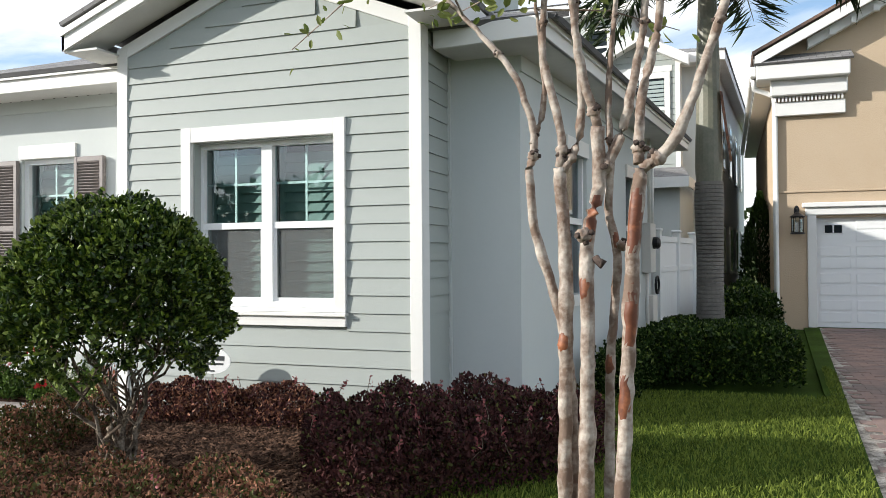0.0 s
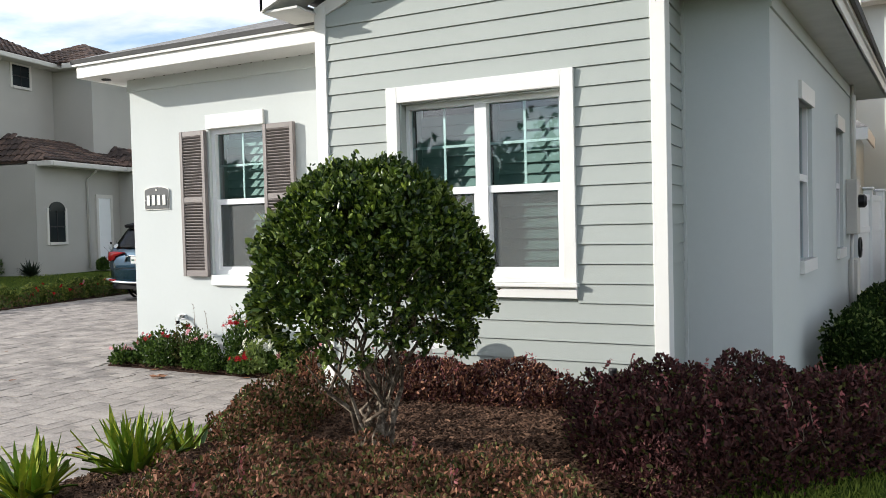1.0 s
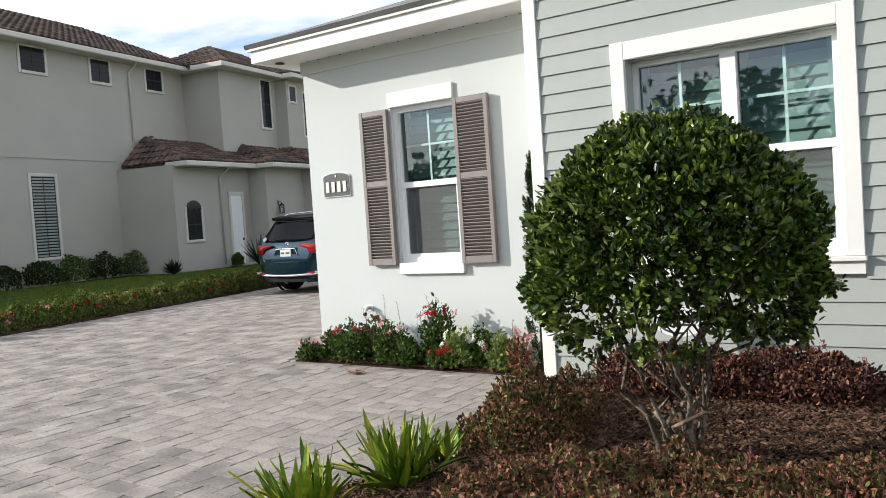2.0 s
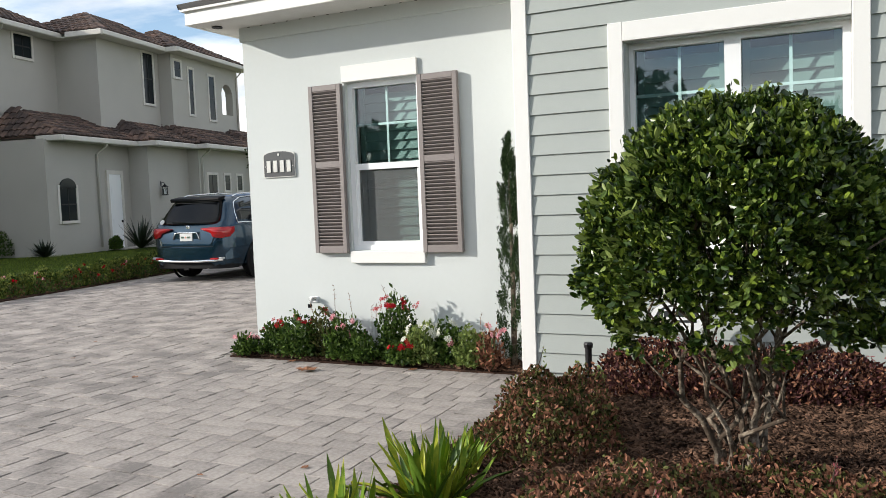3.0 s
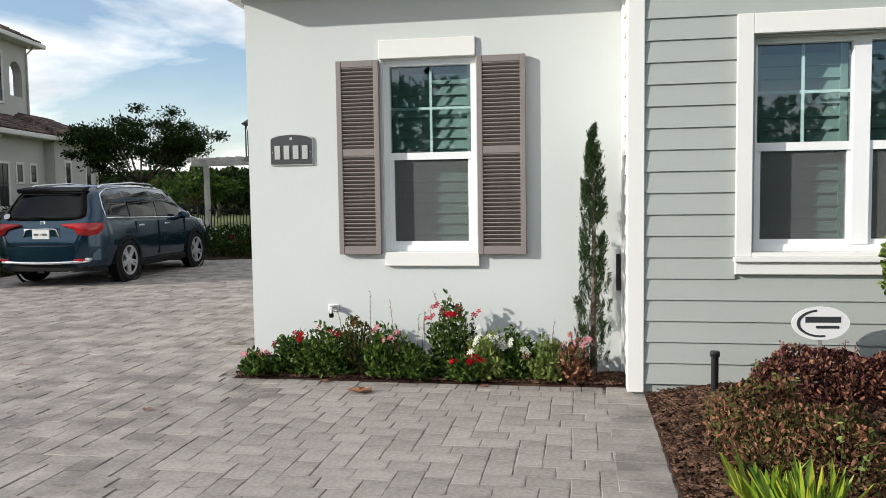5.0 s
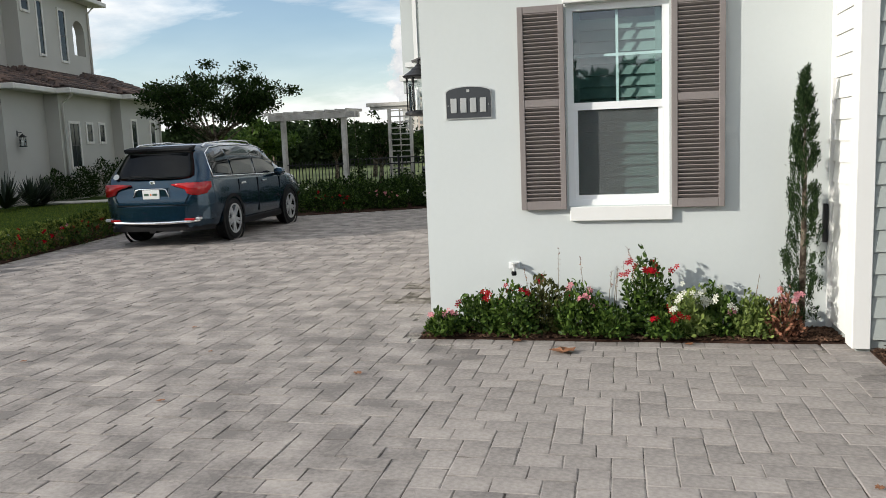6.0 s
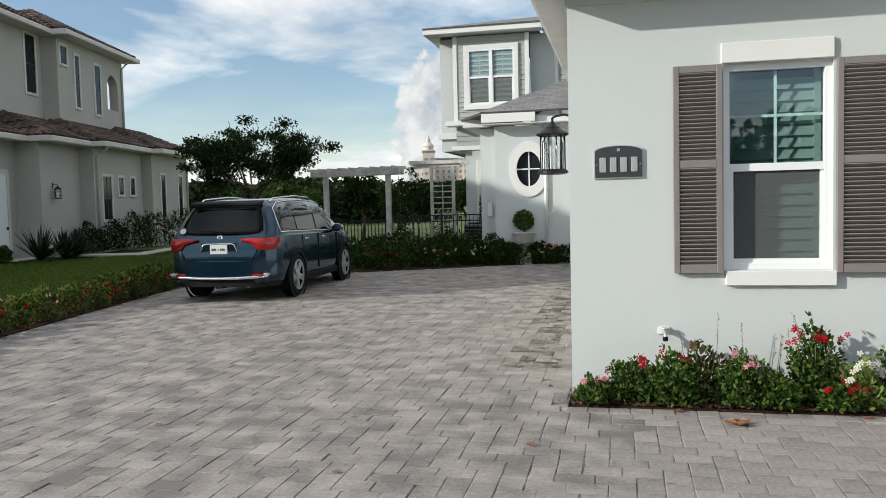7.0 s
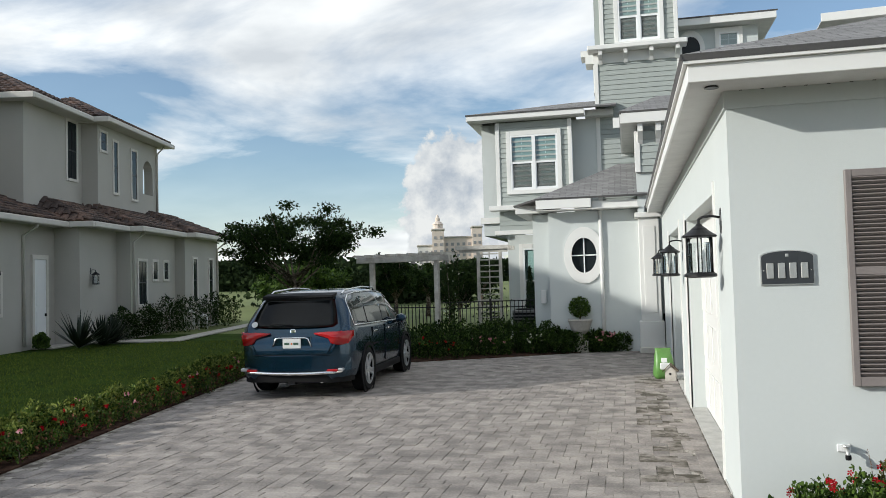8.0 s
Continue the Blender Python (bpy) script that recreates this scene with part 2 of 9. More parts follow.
def glass_mat(name, tint, gloss=1.0):
    """A thin pane: clear with a tint, mirror-like by Fresnel."""
    m = bpy.data.materials.new(name)
    m.use_nodes = True
    n, l = m.node_tree.nodes, m.node_tree.links
    n.remove(n["Principled BSDF"])
    t = n.new("ShaderNodeBsdfTransparent"); t.inputs[0].default_value = (*tint, 1)
    g = n.new("ShaderNodeBsdfGlossy"); g.inputs["Roughness"].default_value = 0.02
    g.inputs[0].default_value = (0.9, 0.95, 1.0, 1)
    fr = n.new("ShaderNodeFresnel"); fr.inputs[0].default_value = 1.5 + 0.5 * gloss
    mx = n.new("ShaderNodeMixShader")
    l.new(fr.outputs[0], mx.inputs[0]); l.new(t.outputs[0], mx.inputs[1]); l.new(g.outputs[0], mx.inputs[2])
    l.new(mx.outputs[0], n["Material Output"].inputs["Surface"])
    return m


def mesh_screen_mat(name, color, cover):
    m = bpy.data.materials.new(name)
    m.use_nodes = True
    n, l = m.node_tree.nodes, m.node_tree.links
    b = n["Principled BSDF"]
    b.inputs["Base Color"].default_value = (*color, 1)
    b.inputs["Roughness"].default_value = 0.7
    t = n.new("ShaderNodeBsdfTransparent")
    mx = n.new("ShaderNodeMixShader"); mx.inputs[0].default_value = cover
    l.new(t.outputs[0], mx.inputs[1]); l.new(b.outputs[0], mx.inputs[2])
    l.new(mx.outputs[0], n["Material Output"].inputs["Surface"])
    return m


def shingle_mat(name, a, b_, row=0.14, width=0.3):
    """Asphalt shingle courses."""
    m = mat(name, a, 0.9, 0, 0.3, 1.2, 90, 0.5, 140, tone=b_)
    n, l = m.node_tree.nodes, m.node_tree.links
    tc = n.new("ShaderNodeTexCoord")
    br = n.new("ShaderNodeTexBrick")
    br.inputs["Scale"].default_value = 1.0
    br.inputs["Brick Width"].default_value, br.inputs["Row Height"].default_value = width, row
    br.inputs["Mortar Size"].default_value = 0.008
    br.inputs["Color1"].default_value, br.inputs["Color2"].default_value = (*a, 1), (*b_, 1)
    br.inputs["Mortar"].default_value = (*[c * 0.35 for c in b_], 1)
    l.new(tc.outputs["UV"], br.inputs["Vector"])
    mul = n.new("ShaderNodeMixRGB"); mul.blend_type = "MIX"; mul.inputs[0].default_value = 0.7
    old = n["Principled BSDF"].inputs["Base Color"].links[0].from_socket
    l.new(old, mul.inputs[1]); l.new(br.outputs["Color"], mul.inputs[2])
    l.new(mul.outputs[0], n["Principled BSDF"].inputs["Base Color"])
    return m


M_STUCCO = mat("white stucco", (0.58, 0.61, 0.60), 0.85, 0, 0.10, 0.9, 25, 0.10, 130, tone=(0.50, 0.535, 0.525), spec=0.25)
M_SIDE = mat("sage grey fibre cement", (0.37, 0.40, 0.38), 0.6, 0, 0.10, 1.5, 30, 0.12, 90, tone=(0.31, 0.34, 0.325), spec=0.35)
M_TRIM = mat("white trim paint", (0.76, 0.755, 0.73), 0.45, 0, 0.08, 2.0, 40, 0.05, 60, tone=(0.70, 0.69, 0.66))
M_VINYL = mat("white vinyl", (0.83, 0.84, 0.84), 0.35, 0, 0.05, 3, 40, tone=(0.74, 0.75, 0.76))
M_SOFFIT = mat("soffit panel", (0.70, 0.69, 0.66), 0.6, 0, 0.15, 4, 120, 0.3, 160)
M_SHUT = mat("taupe grey shutter paint", (0.235, 0.205, 0.195), 0.5, 0, 0.15, 4, 50, 0.05, 60)
# near-black colour that stands in for the shade of unlit rooms
M_DARK = mat("painted room gloom", (0.03, 0.035, 0.035), 0.9, 0, 0.2, 1.0, 20)
M_SLAT = mat("pale louvre", (0.36, 0.42, 0.405), 0.5, 0, 0.1, 2, 30)
M_GLASS = glass_mat("window glass", (0.52, 0.74, 0.71), 1.3)
M_GLASS_DK = glass_mat("dark tinted glass", (0.10, 0.12, 0.13), 0.7)
M_SCREEN = mesh_screen_mat("insect screen", (0.11, 0.12, 0.12), 0.45)
M_BLACK = mat("black painted metal", (0.018, 0.018, 0.02), 0.42, 0.4, 0.2, 8, 60)
M_SHINGLE = shingle_mat("grey asphalt shingle", (0.27, 0.265, 0.26), (0.15, 0.145, 0.147))
M_TILE = mat("brown concrete roof tile", (0.25, 0.155, 0.115), 0.8, 0, 0.35, 1.5, 30, 0.3, 60, tone=(0.055, 0.038, 0.033), island=0.7)
M_NSTUC = mat("warm grey stucco", (0.47, 0.452, 0.41), 0.88, 0, 0.16, 0.7, 25, 0.12, 110, tone=(0.385, 0.368, 0.33), spec=0.1)
M_NTRIM = mat("cream trim", (0.66, 0.63, 0.58), 0.7, 0, 0.1, 2, 30)
M_TAN = mat("tan stucco", (0.50, 0.395, 0.285), 0.88, 0, 0.14, 1.2, 22, 0.5, 40, tone=(0.45, 0.34, 0.225), spec=0.2)
M_PAVER = mat("grey concrete paver", (0.445, 0.40, 0.365), 0.85, 0, 0.34, 3.0, 38, 0.4, 130, tone=(0.19, 0.172, 0.16), island=0.34, spec=0.3)
M_PAVER_O = mat("grey concrete paver single", (0.445, 0.40, 0.365), 0.85, 0, 0.34, 3.0, 38, 0.4, 130, tone=(0.19, 0.172, 0.16), per_object=0.34, spec=0.3)
M_PAVER_RED = mat("rust grey paver", (0.30, 0.20, 0.165), 0.85, 0, 0.35, 1.1, 45, 0.6, 130, tone=(0.17, 0.13, 0.12), island=0.45, spec=0.3)
M_APRON = mat("pale concrete", (0.52, 0.51, 0.48), 0.85, 0, 0.3, 5, 50, 0.3, 90)
M_SAND = mat("joint sand", (0.56, 0.52, 0.46), 0.95, 0, 0.5, 5, 60, 0.6, 150, tone=(0.10, 0.085, 0.07))
M_PAVER_DIRT = mat("dirt-stained paver", (0.43, 0.385, 0.35), 0.9, 0, 0.45, 3.2, 14, 0.6, 130, tone=(0.09, 0.08, 0.062), island=0.12, spec=0.2)
M_MULCH = mat("brown mulch", (0.105, 0.060, 0.042), 0.95, 0, 0.6, 6, 70, 1.0, 60, tone=(0.03, 0.016, 0.011), spec=0.1)
M_CHIP = mat("bark chip", (0.25, 0.145, 0.095), 0.9, 0, 0.3, 8, 60, 0.4, 90, tone=(0.035, 0.02, 0.013), island=0.7, spec=0.12)
M_SOIL = mat("turf soil", (0.05, 0.09, 0.014), 0.95, 0, 0.5, 1.2, 60, 0.6, 90, tone=(0.028, 0.05, 0.008), spec=0.05)
M_GRASS = leaf_mat("grass blade", (0.055, 0.085, 0.016), (0.22, 0.27, 0.050), 0.5, 0.1, 0.3)
M_BOX = leaf_mat("glossy shrub leaf", (0.005, 0.016, 0.003), (0.185, 0.245, 0.034), 0.30, 0.5, 0.10)
for node in M_BOX.node_tree.nodes:
    if node.type == "VALTORGB":
        node.color_ramp.elements.new(0.55).color = (0.038, 0.072, 0.011, 1)
M_LORO = leaf_mat("plum shrub leaf", (0.014, 0.006, 0.007), (0.105, 0.042, 0.040), 0.5, 0.12, 0.12)
M_OLIVE = leaf_mat("olive shrub leaf", (0.016, 0.021, 0.007), (0.13, 0.13, 0.042), 0.5, 0.15, 0.15)
M_LORO2 = leaf_mat("rust and olive shrub leaf", (0.026, 0.012, 0.008), (0.35, 0.165, 0.10), 0.5, 0.15, 0.15)
M_PINKTIP = leaf_mat("pink new leaf", (0.16, 0.04, 0.05), (0.36, 0.12, 0.12), 0.5, 0.35, 0.3)
M_STRAP = leaf_mat("strap leaf", (0.07, 0.14, 0.015), (0.34, 0.40, 0.07), 0.42, 0.4, 0.3)
M_GREEN = leaf_mat("garden leaf", (0.010, 0.030, 0.006), (0.105, 0.17, 0.032), 0.45, 0.2, 0.15)
M_LIME = leaf_mat("light garden leaf", (0.08, 0.13, 0.03), (0.26, 0.32, 0.09), 0.45, 0.4, 0.3)
M_VARIEG = leaf_mat("variegated yellow-green leaf", (0.045, 0.075, 0.012), (0.34, 0.38, 0.09), 0.45, 0.2, 0.2)
M_HEDGE = leaf_mat("dark hedge leaf", (0.006, 0.015, 0.004), (0.030, 0.056, 0.013), 0.5, 0.05, 0.06)
M_CYP = leaf_mat("cypress needle", (0.006, 0.017, 0.007), (0.055, 0.090, 0.034), 0.6, 0.1, 0.15)
M_TREE = leaf_mat("tree leaf", (0.007, 0.018, 0.006), (0.040, 0.068, 0.017), 0.5, 0.05, 0.12)
M_FAR = leaf_mat("far foliage", (0.012, 0.022, 0.010), (0.040, 0.058, 0.024), 0.8, 0.03, 0.1)
M_BARK = mat("grey branch bark", (0.34, 0.285, 0.22), 0.9, 0, 0.6, 14, 70, 0.9, 70, tone=(0.07, 0.052, 0.038), spec=0.15)
M_RED = leaf_mat("red petal", (0.24, 0.002, 0.008), (0.42, 0.004, 0.014), 0.6, 0.2, 0.2)
M_PINK = leaf_mat("pink petal", (0.52, 0.16, 0.20), (0.74, 0.38, 0.40), 0.5, 0.3, 0.3)
M_WHITE = leaf_mat("white petal", (0.60, 0.60, 0.50), (0.80, 0.80, 0.72), 0.5, 0.3, 0.3)

# ---- large structure ----
def wall_grid(bm, a0, a1, z0, z1, t0, t1, holes=(), axis="y", m=None):
    """A thick wall with rectangular holes; a runs along it, t through it."""
    us = sorted({a0, a1, *[h[0] for h in holes], *[h[1] for h in holes]})
    zs = sorted({z0, z1, *[h[2] for h in holes], *[h[3] for h in holes]})
    for u0, u1 in zip(us, us[1:]):
        for w0, w1 in zip(zs, zs[1:]):
            if any(h[0] <= u0 and u1 <= h[1] and h[2] <= w0 and w1 <= h[3] for h in holes):
                continue
            if axis == "y":
                box(bm, u0, u1, t0, t1, w0, w1, m)
            else:
                box(bm, t0, t1, u0, u1, w0, w1, m)
    bmesh.ops.remove_doubles(bm, verts=bm.verts[:], dist=0.0005)
    seen = {}
    for f in bm.faces[:]:
        seen.setdefault(frozenset(v.index for v in f.verts), []).append(f)
    bm.verts.index_update()
    seen = {}
    for f in bm.faces[:]:
        seen.setdefault(frozenset(v.index for v in f.verts), []).append(f)
    for fs in seen.values():
        if len(fs) > 1:
            for f in fs:
                bm.faces.remove(f)
    return bm


def slab_roof(bm, corners, thick):
    """A roof plane with thickness, from its corners (counter-clockwise from above)."""
    c = [Vector(p) for p in corners]
    nn = (c[1] - c[0]).cross(c[2] - c[0]).normalized()
    uv = bm.loops.layers.uv.verify()
    hi = [bm.verts.new(p) for p in c]
    lo = [bm.verts.new(p - nn * thick) for p in c]
    ex = (c[1] - c[0]).normalized()
    ey = nn.cross(ex)
    fs = [bm.faces.new(hi), bm.faces.new(lo[::-1])]
    k = len(c)
    for i in range(k):
        fs.append(bm.faces.new([hi[i], lo[i], lo[(i + 1) % k], hi[(i + 1) % k]]))
    for f in fs:
        for lp in f.loops:
            d = lp.vert.co - c[0]
            lp[uv].uv = (d.dot(ex), d.dot(ey))
    return bm


def sash_window(parent, xa, xb, za, zb, y, units=1, depth=0.10, slats=True, screen=True, grid=(2, 2), room=1.2, split=0.5, slat_mat=None, glass=None):
    """Single-hung window in a wall facing -y; y is the face of the frame."""
    w = part("window", boxes((xa, xa + 0.05, y, y + 0.07, za, zb), (xb - 0.05, xb, y, y + 0.07, za, zb),
                             (xa + 0.05, xb - 0.05, y, y + 0.07, zb - 0.05, zb), (xa + 0.05, xb - 0.05, y, y + 0.07, za, za + 0.05)), M_VINYL, parent, "white vinyl single-hung window")
    step = (xb - xa) / units
    zm = za + (zb - za) * split
    for u in range(units):
        a, b = xa + u * step, xa + (u + 1) * step
        if u:
            part("mullion", boxes((a - 0.055, a + 0.055, y - 0.008, y + 0.075, za + 0.05, zb - 0.05)), M_VINYL, w)
        a += 0.05 if u == 0 else 0.055
        b -= 0.05 if u == units - 1 else 0.055
        part("meeting_rail", boxes((a, b, y + 0.006, y + 0.06, zm - 0.03, zm + 0.03)), M_VINYL, w)
        part("sash", boxes((a, a + 0.03, y + 0.02, y + 0.05, za + 0.05, zm - 0.03), (b - 0.03, b, y + 0.02, y + 0.05, za + 0.05, zm - 0.03),
                           (a + 0.03, b - 0.03, y + 0.02, y + 0.05, za + 0.05, za + 0.085)), M_VINYL, w)
        for z0, z1 in ((za + 0.05, zm - 0.03), (zm + 0.03, zb - 0.05)):
            p = part("pane", sheet_of_glass([(a, y + 0.054, z0), (b, y + 0.054, z0), (b, y + 0.054, z1), (a, y + 0.054, z1)]), glass or M_GLASS, w)
            p.visible_shadow = False
        gx, gz = grid
        bm = bmesh.new()
        for i in range(1, gx):
            c = a + (b - a) * i / gx
            box(bm, c - 0.011, c + 0.011, y + 0.058, y + 0.066, zm + 0.03, zb - 0.05)
        for i in range(1, gz):
            c = zm + (zb - zm) * i / gz
            box(bm, a, b, y + 0.0585, y + 0.0665, c - 0.011, c + 0.011)
        part("muntin", bm, M_VINYL, w)
        if screen:
            s = part("insect_screen", boxes((a + 0.03, b - 0.03, y + 0.030, y + 0.032, za + 0.085, zm - 0.03)), M_SCREEN, w, "grey insect screen")
            s.visible_shadow = False
        if slats:
            bm = boxes((a, a + 0.05, y + 0.13, y + 0.17, za + 0.03, zb - 0.03), (b - 0.05, b, y + 0.13, y + 0.17, za + 0.03, zb - 0.03))
            sh = part("shutter_frame", bm, slat_mat or M_SLAT, w, "pale interior plantation shutter")
            count = int((zb - za - 0.1) / 0.092)
            mesh = None
            for i in range(count):
                z = za + 0.09 + i * 0.092
                if mesh is None:
                    bm = bmesh.new()
                    box(bm, a + 0.05, b - 0.05, -0.048, 0.048, -0.005, 0.005, pose(0, 0, 0, 70, 0, 0))
                    first = part("slat", bm, slat_mat or M_SLAT, w)
                    mesh = first.data
                    first.location = (0, y + 0.15, z)
                else:
                    o = meshpart("slat", mesh, None, w)
                    o.location = (0, y + 0.15, z)
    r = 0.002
    # box behind the sashes, its room darkness put into the colour
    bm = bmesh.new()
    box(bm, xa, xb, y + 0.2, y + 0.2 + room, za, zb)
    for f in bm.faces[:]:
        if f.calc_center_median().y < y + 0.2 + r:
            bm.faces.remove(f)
    part("room_lining", bm, M_DARK, w, "near-black backing painted as a dim room behind the glass")
    return w


def planks(parent, rows, height, z0, spans, y, out=-1, axis="y", material=None, lap=0.016):
    """Lapped boards; spans(z) gives the [(from, to)] pieces of the course at z."""
    cache = {}
    for i in range(rows):
        z = z0 + i * height
        for a, b in spans(z, z + height):
            if b - a < 0.03:
                continue
            key = round(b - a, 3)
            if key not in cache:
                bm = bmesh.new()
                ln = b - a
                prof = [(0, 0), (out * (lap + 0.008), 0), (out * 0.010, height - 0.002), (0, height - 0.002)]
                if axis == "y":
                    lo = [bm.verts.new((0, p, q)) for p, q in prof]
                    hi = [bm.verts.new((ln, p, q)) for p, q in prof]
                else:
                    lo = [bm.verts.new((p, 0, q)) for p, q in prof]
                    hi = [bm.verts.new((p, ln, q)) for p, q in prof]
                bm.faces.new(lo); bm.faces.new(hi[::-1])
                for k in range(4):
                    bm.faces.new([lo[k], hi[k], hi[(k + 1) % 4], lo[(k + 1) % 4]])
                bmesh.ops.recalc_face_normals(bm, faces=bm.faces[:])
                o = part("plank", bm, material or M_SIDE, parent)
                cache[key] = o.data
            else:
                o = meshpart("plank", cache[key], None, parent)
            o.location = (a, y, z) if axis == "y" else (y, a, z)


GX0, GX1, GY = -9.32, -6.10, 7.40          # garage front wall
BX0, BX1, BY = -6.10, -2.96, 6.73          # boarded bay
RX, RY = -2.28, 7.42                       # corner of the far side wall
ZS = 3.31                                  # soffit
RIDGE_X = 0.5 * (BX0 + BX1)

house = thing("main_house", "pale stucco and sage boarded house with white trim", "house", kind="structure")

# garage front wall with its window
W1 = (-8.11, -7.31, 1.02, 2.64)
bm = wall_grid(bmesh.new(), GX0, GX1, -0.2, 3.36, GY, GY + 0.22, [W1])
part("front_wall", bm, M_STUCCO, house, "white sand-finish stucco wall")
part("frieze", bevelled(boxes((GX0 - 0.02, GX1 - 0.05, GY - 0.02, GY + 0.2, 3.17, ZS + 0.05)), 0.004), M_STUCCO, house)
win = sash_window(house, W1[0], W1[1], W1[2], W1[3], GY + 0.045)
part("window_head", bevelled(boxes((-8.13, -7.31, GY - 0.030, GY + 0.02, 2.645, 2.80)), 0.004), M_TRIM, house, "white stucco window head")
part("window_sill", bevelled(boxes((-8.10, -7.29, GY - 0.045, GY + 0.05, 0.90, 1.015)), 0.004), M_TRIM, house, "white window sill")


def louvre_shutter(x0, x1, z0, z1, y):
    st = 0.045
    s = part("shutter", bevelled(boxes((x0, x0 + st, y, y + 0.05, z0, z1), (x1 - st, x1, y, y + 0.05, z0, z1)), 0.003), M_SHUT, house, "taupe grey louvred shutter")
    zm = z0 + (z1 - z0) * 0.53
    for a, b in ((z0, z0 + 0.07), (zm - 0.03, zm + 0.03), (z1 - 0.055, z1)):
        part("rail", bevelled(boxes((x0 + st, x1 - st, y + 0.003, y + 0.048, a, b)), 0.003), M_SHUT, s)
    part("back", boxes((x0 + st, x1 - st, y + 0.04, y + 0.046, z0 + 0.07, zm - 0.03), (x0 + st, x1 - st, y + 0.04, y + 0.046, zm + 0.03, z1 - 0.055)), M_SHUT, s)
    bm = bmesh.new()
    box(bm, x0 + st, x1 - st, -0.018, 0.018, -0.005, 0.005, pose(0, 0, 0, -42, 0, 0))
    mesh = None
    for a, b in ((z0 + 0.07, zm - 0.03), (zm + 0.03, z1 - 0.055)):
        n = round((b - a) / 0.033)
        for i in range(n):
            if mesh is None:
                o = part("slat", bm, M_SHUT, s)
                mesh = o.data
            else:
                o = meshpart("slat", mesh, None, s)
            o.location = (0, y + 0.02, a + (i + 0.5) * (b - a) / n)
    part("bracket", boxes((x0 + 0.1, x1 - 0.1, y + 0.05, GY, z0 + 0.2, z0 + 0.24), (x0 + 0.1, x1 - 0.1, y + 0.05, GY, z1 - 0.24, z1 - 0.2)), M_SHUT, s)


louvre_shutter(-8.495, -8.125, 1.00, 2.635, 7.335)
louvre_shutter(-7.295, -6.895, 1.00, 2.635, 7.335)

# boarded bay
W2 = (-5.19, -3.76, 1.09, 2.53)
TR = (-5.37, -3.655, 0.905, 2.73)
PITCH = 0.39
ZB = 3.43


def rake_z(x):
    return ZB + (0.5 * (BX1 - BX0) - abs(x - RIDGE_X)) * PITCH


bm = wall_grid(bmesh.new(), BX0 + 0.02, BX1 - 0.02, -0.2, ZB, BY, BY + 0.20, [(W2[0] - 0.05, W2[1] + 0.05, W2[2] - 0.05, W2[3] + 0.05)])
prism(bm, [(BX0 + 0.02, ZB), (BX1 - 0.02, ZB), (BX1 - 0.02, ZB + 0.14), (RIDGE_X, rake_z(RIDGE_X) + 0.14), (BX0 + 0.02, ZB + 0.14)], BY, BY + 0.2)
bay = part("boarded_wall", bm, M_SIDE, house, "sage grey lapped fibre-cement siding")
BH = 0.1551


def bay_spans(z0, z1):
    a, b = BX0 + 0.10, BX1 - 0.095
    if z0 > ZB - 0.05:
        half = max(0.0, (rake_z(RIDGE_X) - z1) / PITCH)
        a, b = max(a, RIDGE_X - half), min(b, RIDGE_X + half)
        return [(a, b)] if b - a > 0.1 else []
    if z1 > TR[2] + 0.02 and z0 < TR[3] - 0.02:
        return [(a, TR[0]), (TR[1], b)]
    return [(a, b)]


planks(bay, 27, BH, 0.095, bay_spans, BY)
# the bay's short returns
part("return_wall", boxes((BX0 + 0.012, BX0 + 0.1, BY + 0.2, GY, -0.2, 3.45), (BX1 - 0.1, BX1 - 0.012, BY + 0.2, RY + 0.1, -0.2, 3.45)), M_SIDE, house)
ret = house.children[-1]
planks(ret, 22, BH, 0.085, lambda a, b: [(BY + 0.14, RY - 0.02)], BX1 - 0.012, 1, "x")
planks(ret, 22, BH, 0.085, lambda a, b: [(BY + 0.14, GY - 0.045)], BX0 + 0.012, -1, "x", material=M_TRIM)
for x0, x1 in ((BX0 - 0.02, BX0 + 0.10), (BX1 - 0.095, BX1 + 0.018)):
    part("corner_board", bevelled(boxes((x0, x1, BY - 0.035, BY + 0.14, 0.03, 3.55)), 0.004), M_TRIM, house, "white corner board")
part("corner_board", bevelled(boxes((BX0 - 0.03, BX0 + 0.01, GY - 0.045, GY - 0.001, 0.03, 3.3)), 0.003), M_TRIM, house)
part("corner_board", bevelled(boxes((BX1 - 0.01, BX1 + 0.03, RY - 0.025, RY - 0.001, 0.03, 3.3)), 0.003), M_STUCCO, house)

# bay window: flat surround, sill, twin single-hung sashes
part("window_casing", bevelled(boxes((TR[0], TR[0] + 0.11, BY - 0.045, BY + 0.15, 1.03, TR[3]), (TR[1] - 0.11, TR[1], BY - 0.045, BY + 0.15, 1.03, TR[3])), 0.004), M_TRIM, house, "white flat window casing")
part("window_casing", bevelled(boxes((TR[0] + 0.11, TR[1] - 0.11, BY - 0.044, BY + 0.15, 2.59, TR[3] - 0.001)), 0.004), M_TRIM, house)
part("window_casing", bevelled(boxes((TR[0] + 0.11, TR[1] - 0.11, BY - 0.044, BY + 0.15, 1.03, 1.06)), 0.003), M_TRIM, house)
part("window_sill", bevelled(boxes((TR[0] - 0.012, TR[1] + 0.012, BY - 0.075, BY + 0.05, 0.995, 1.028)), 0.004), M_TRIM, house)
part("window_apron", bevelled(boxes((TR[0], TR[1], BY - 0.045, BY + 0.02, 0.905, 0.994)), 0.003), M_TRIM, house)
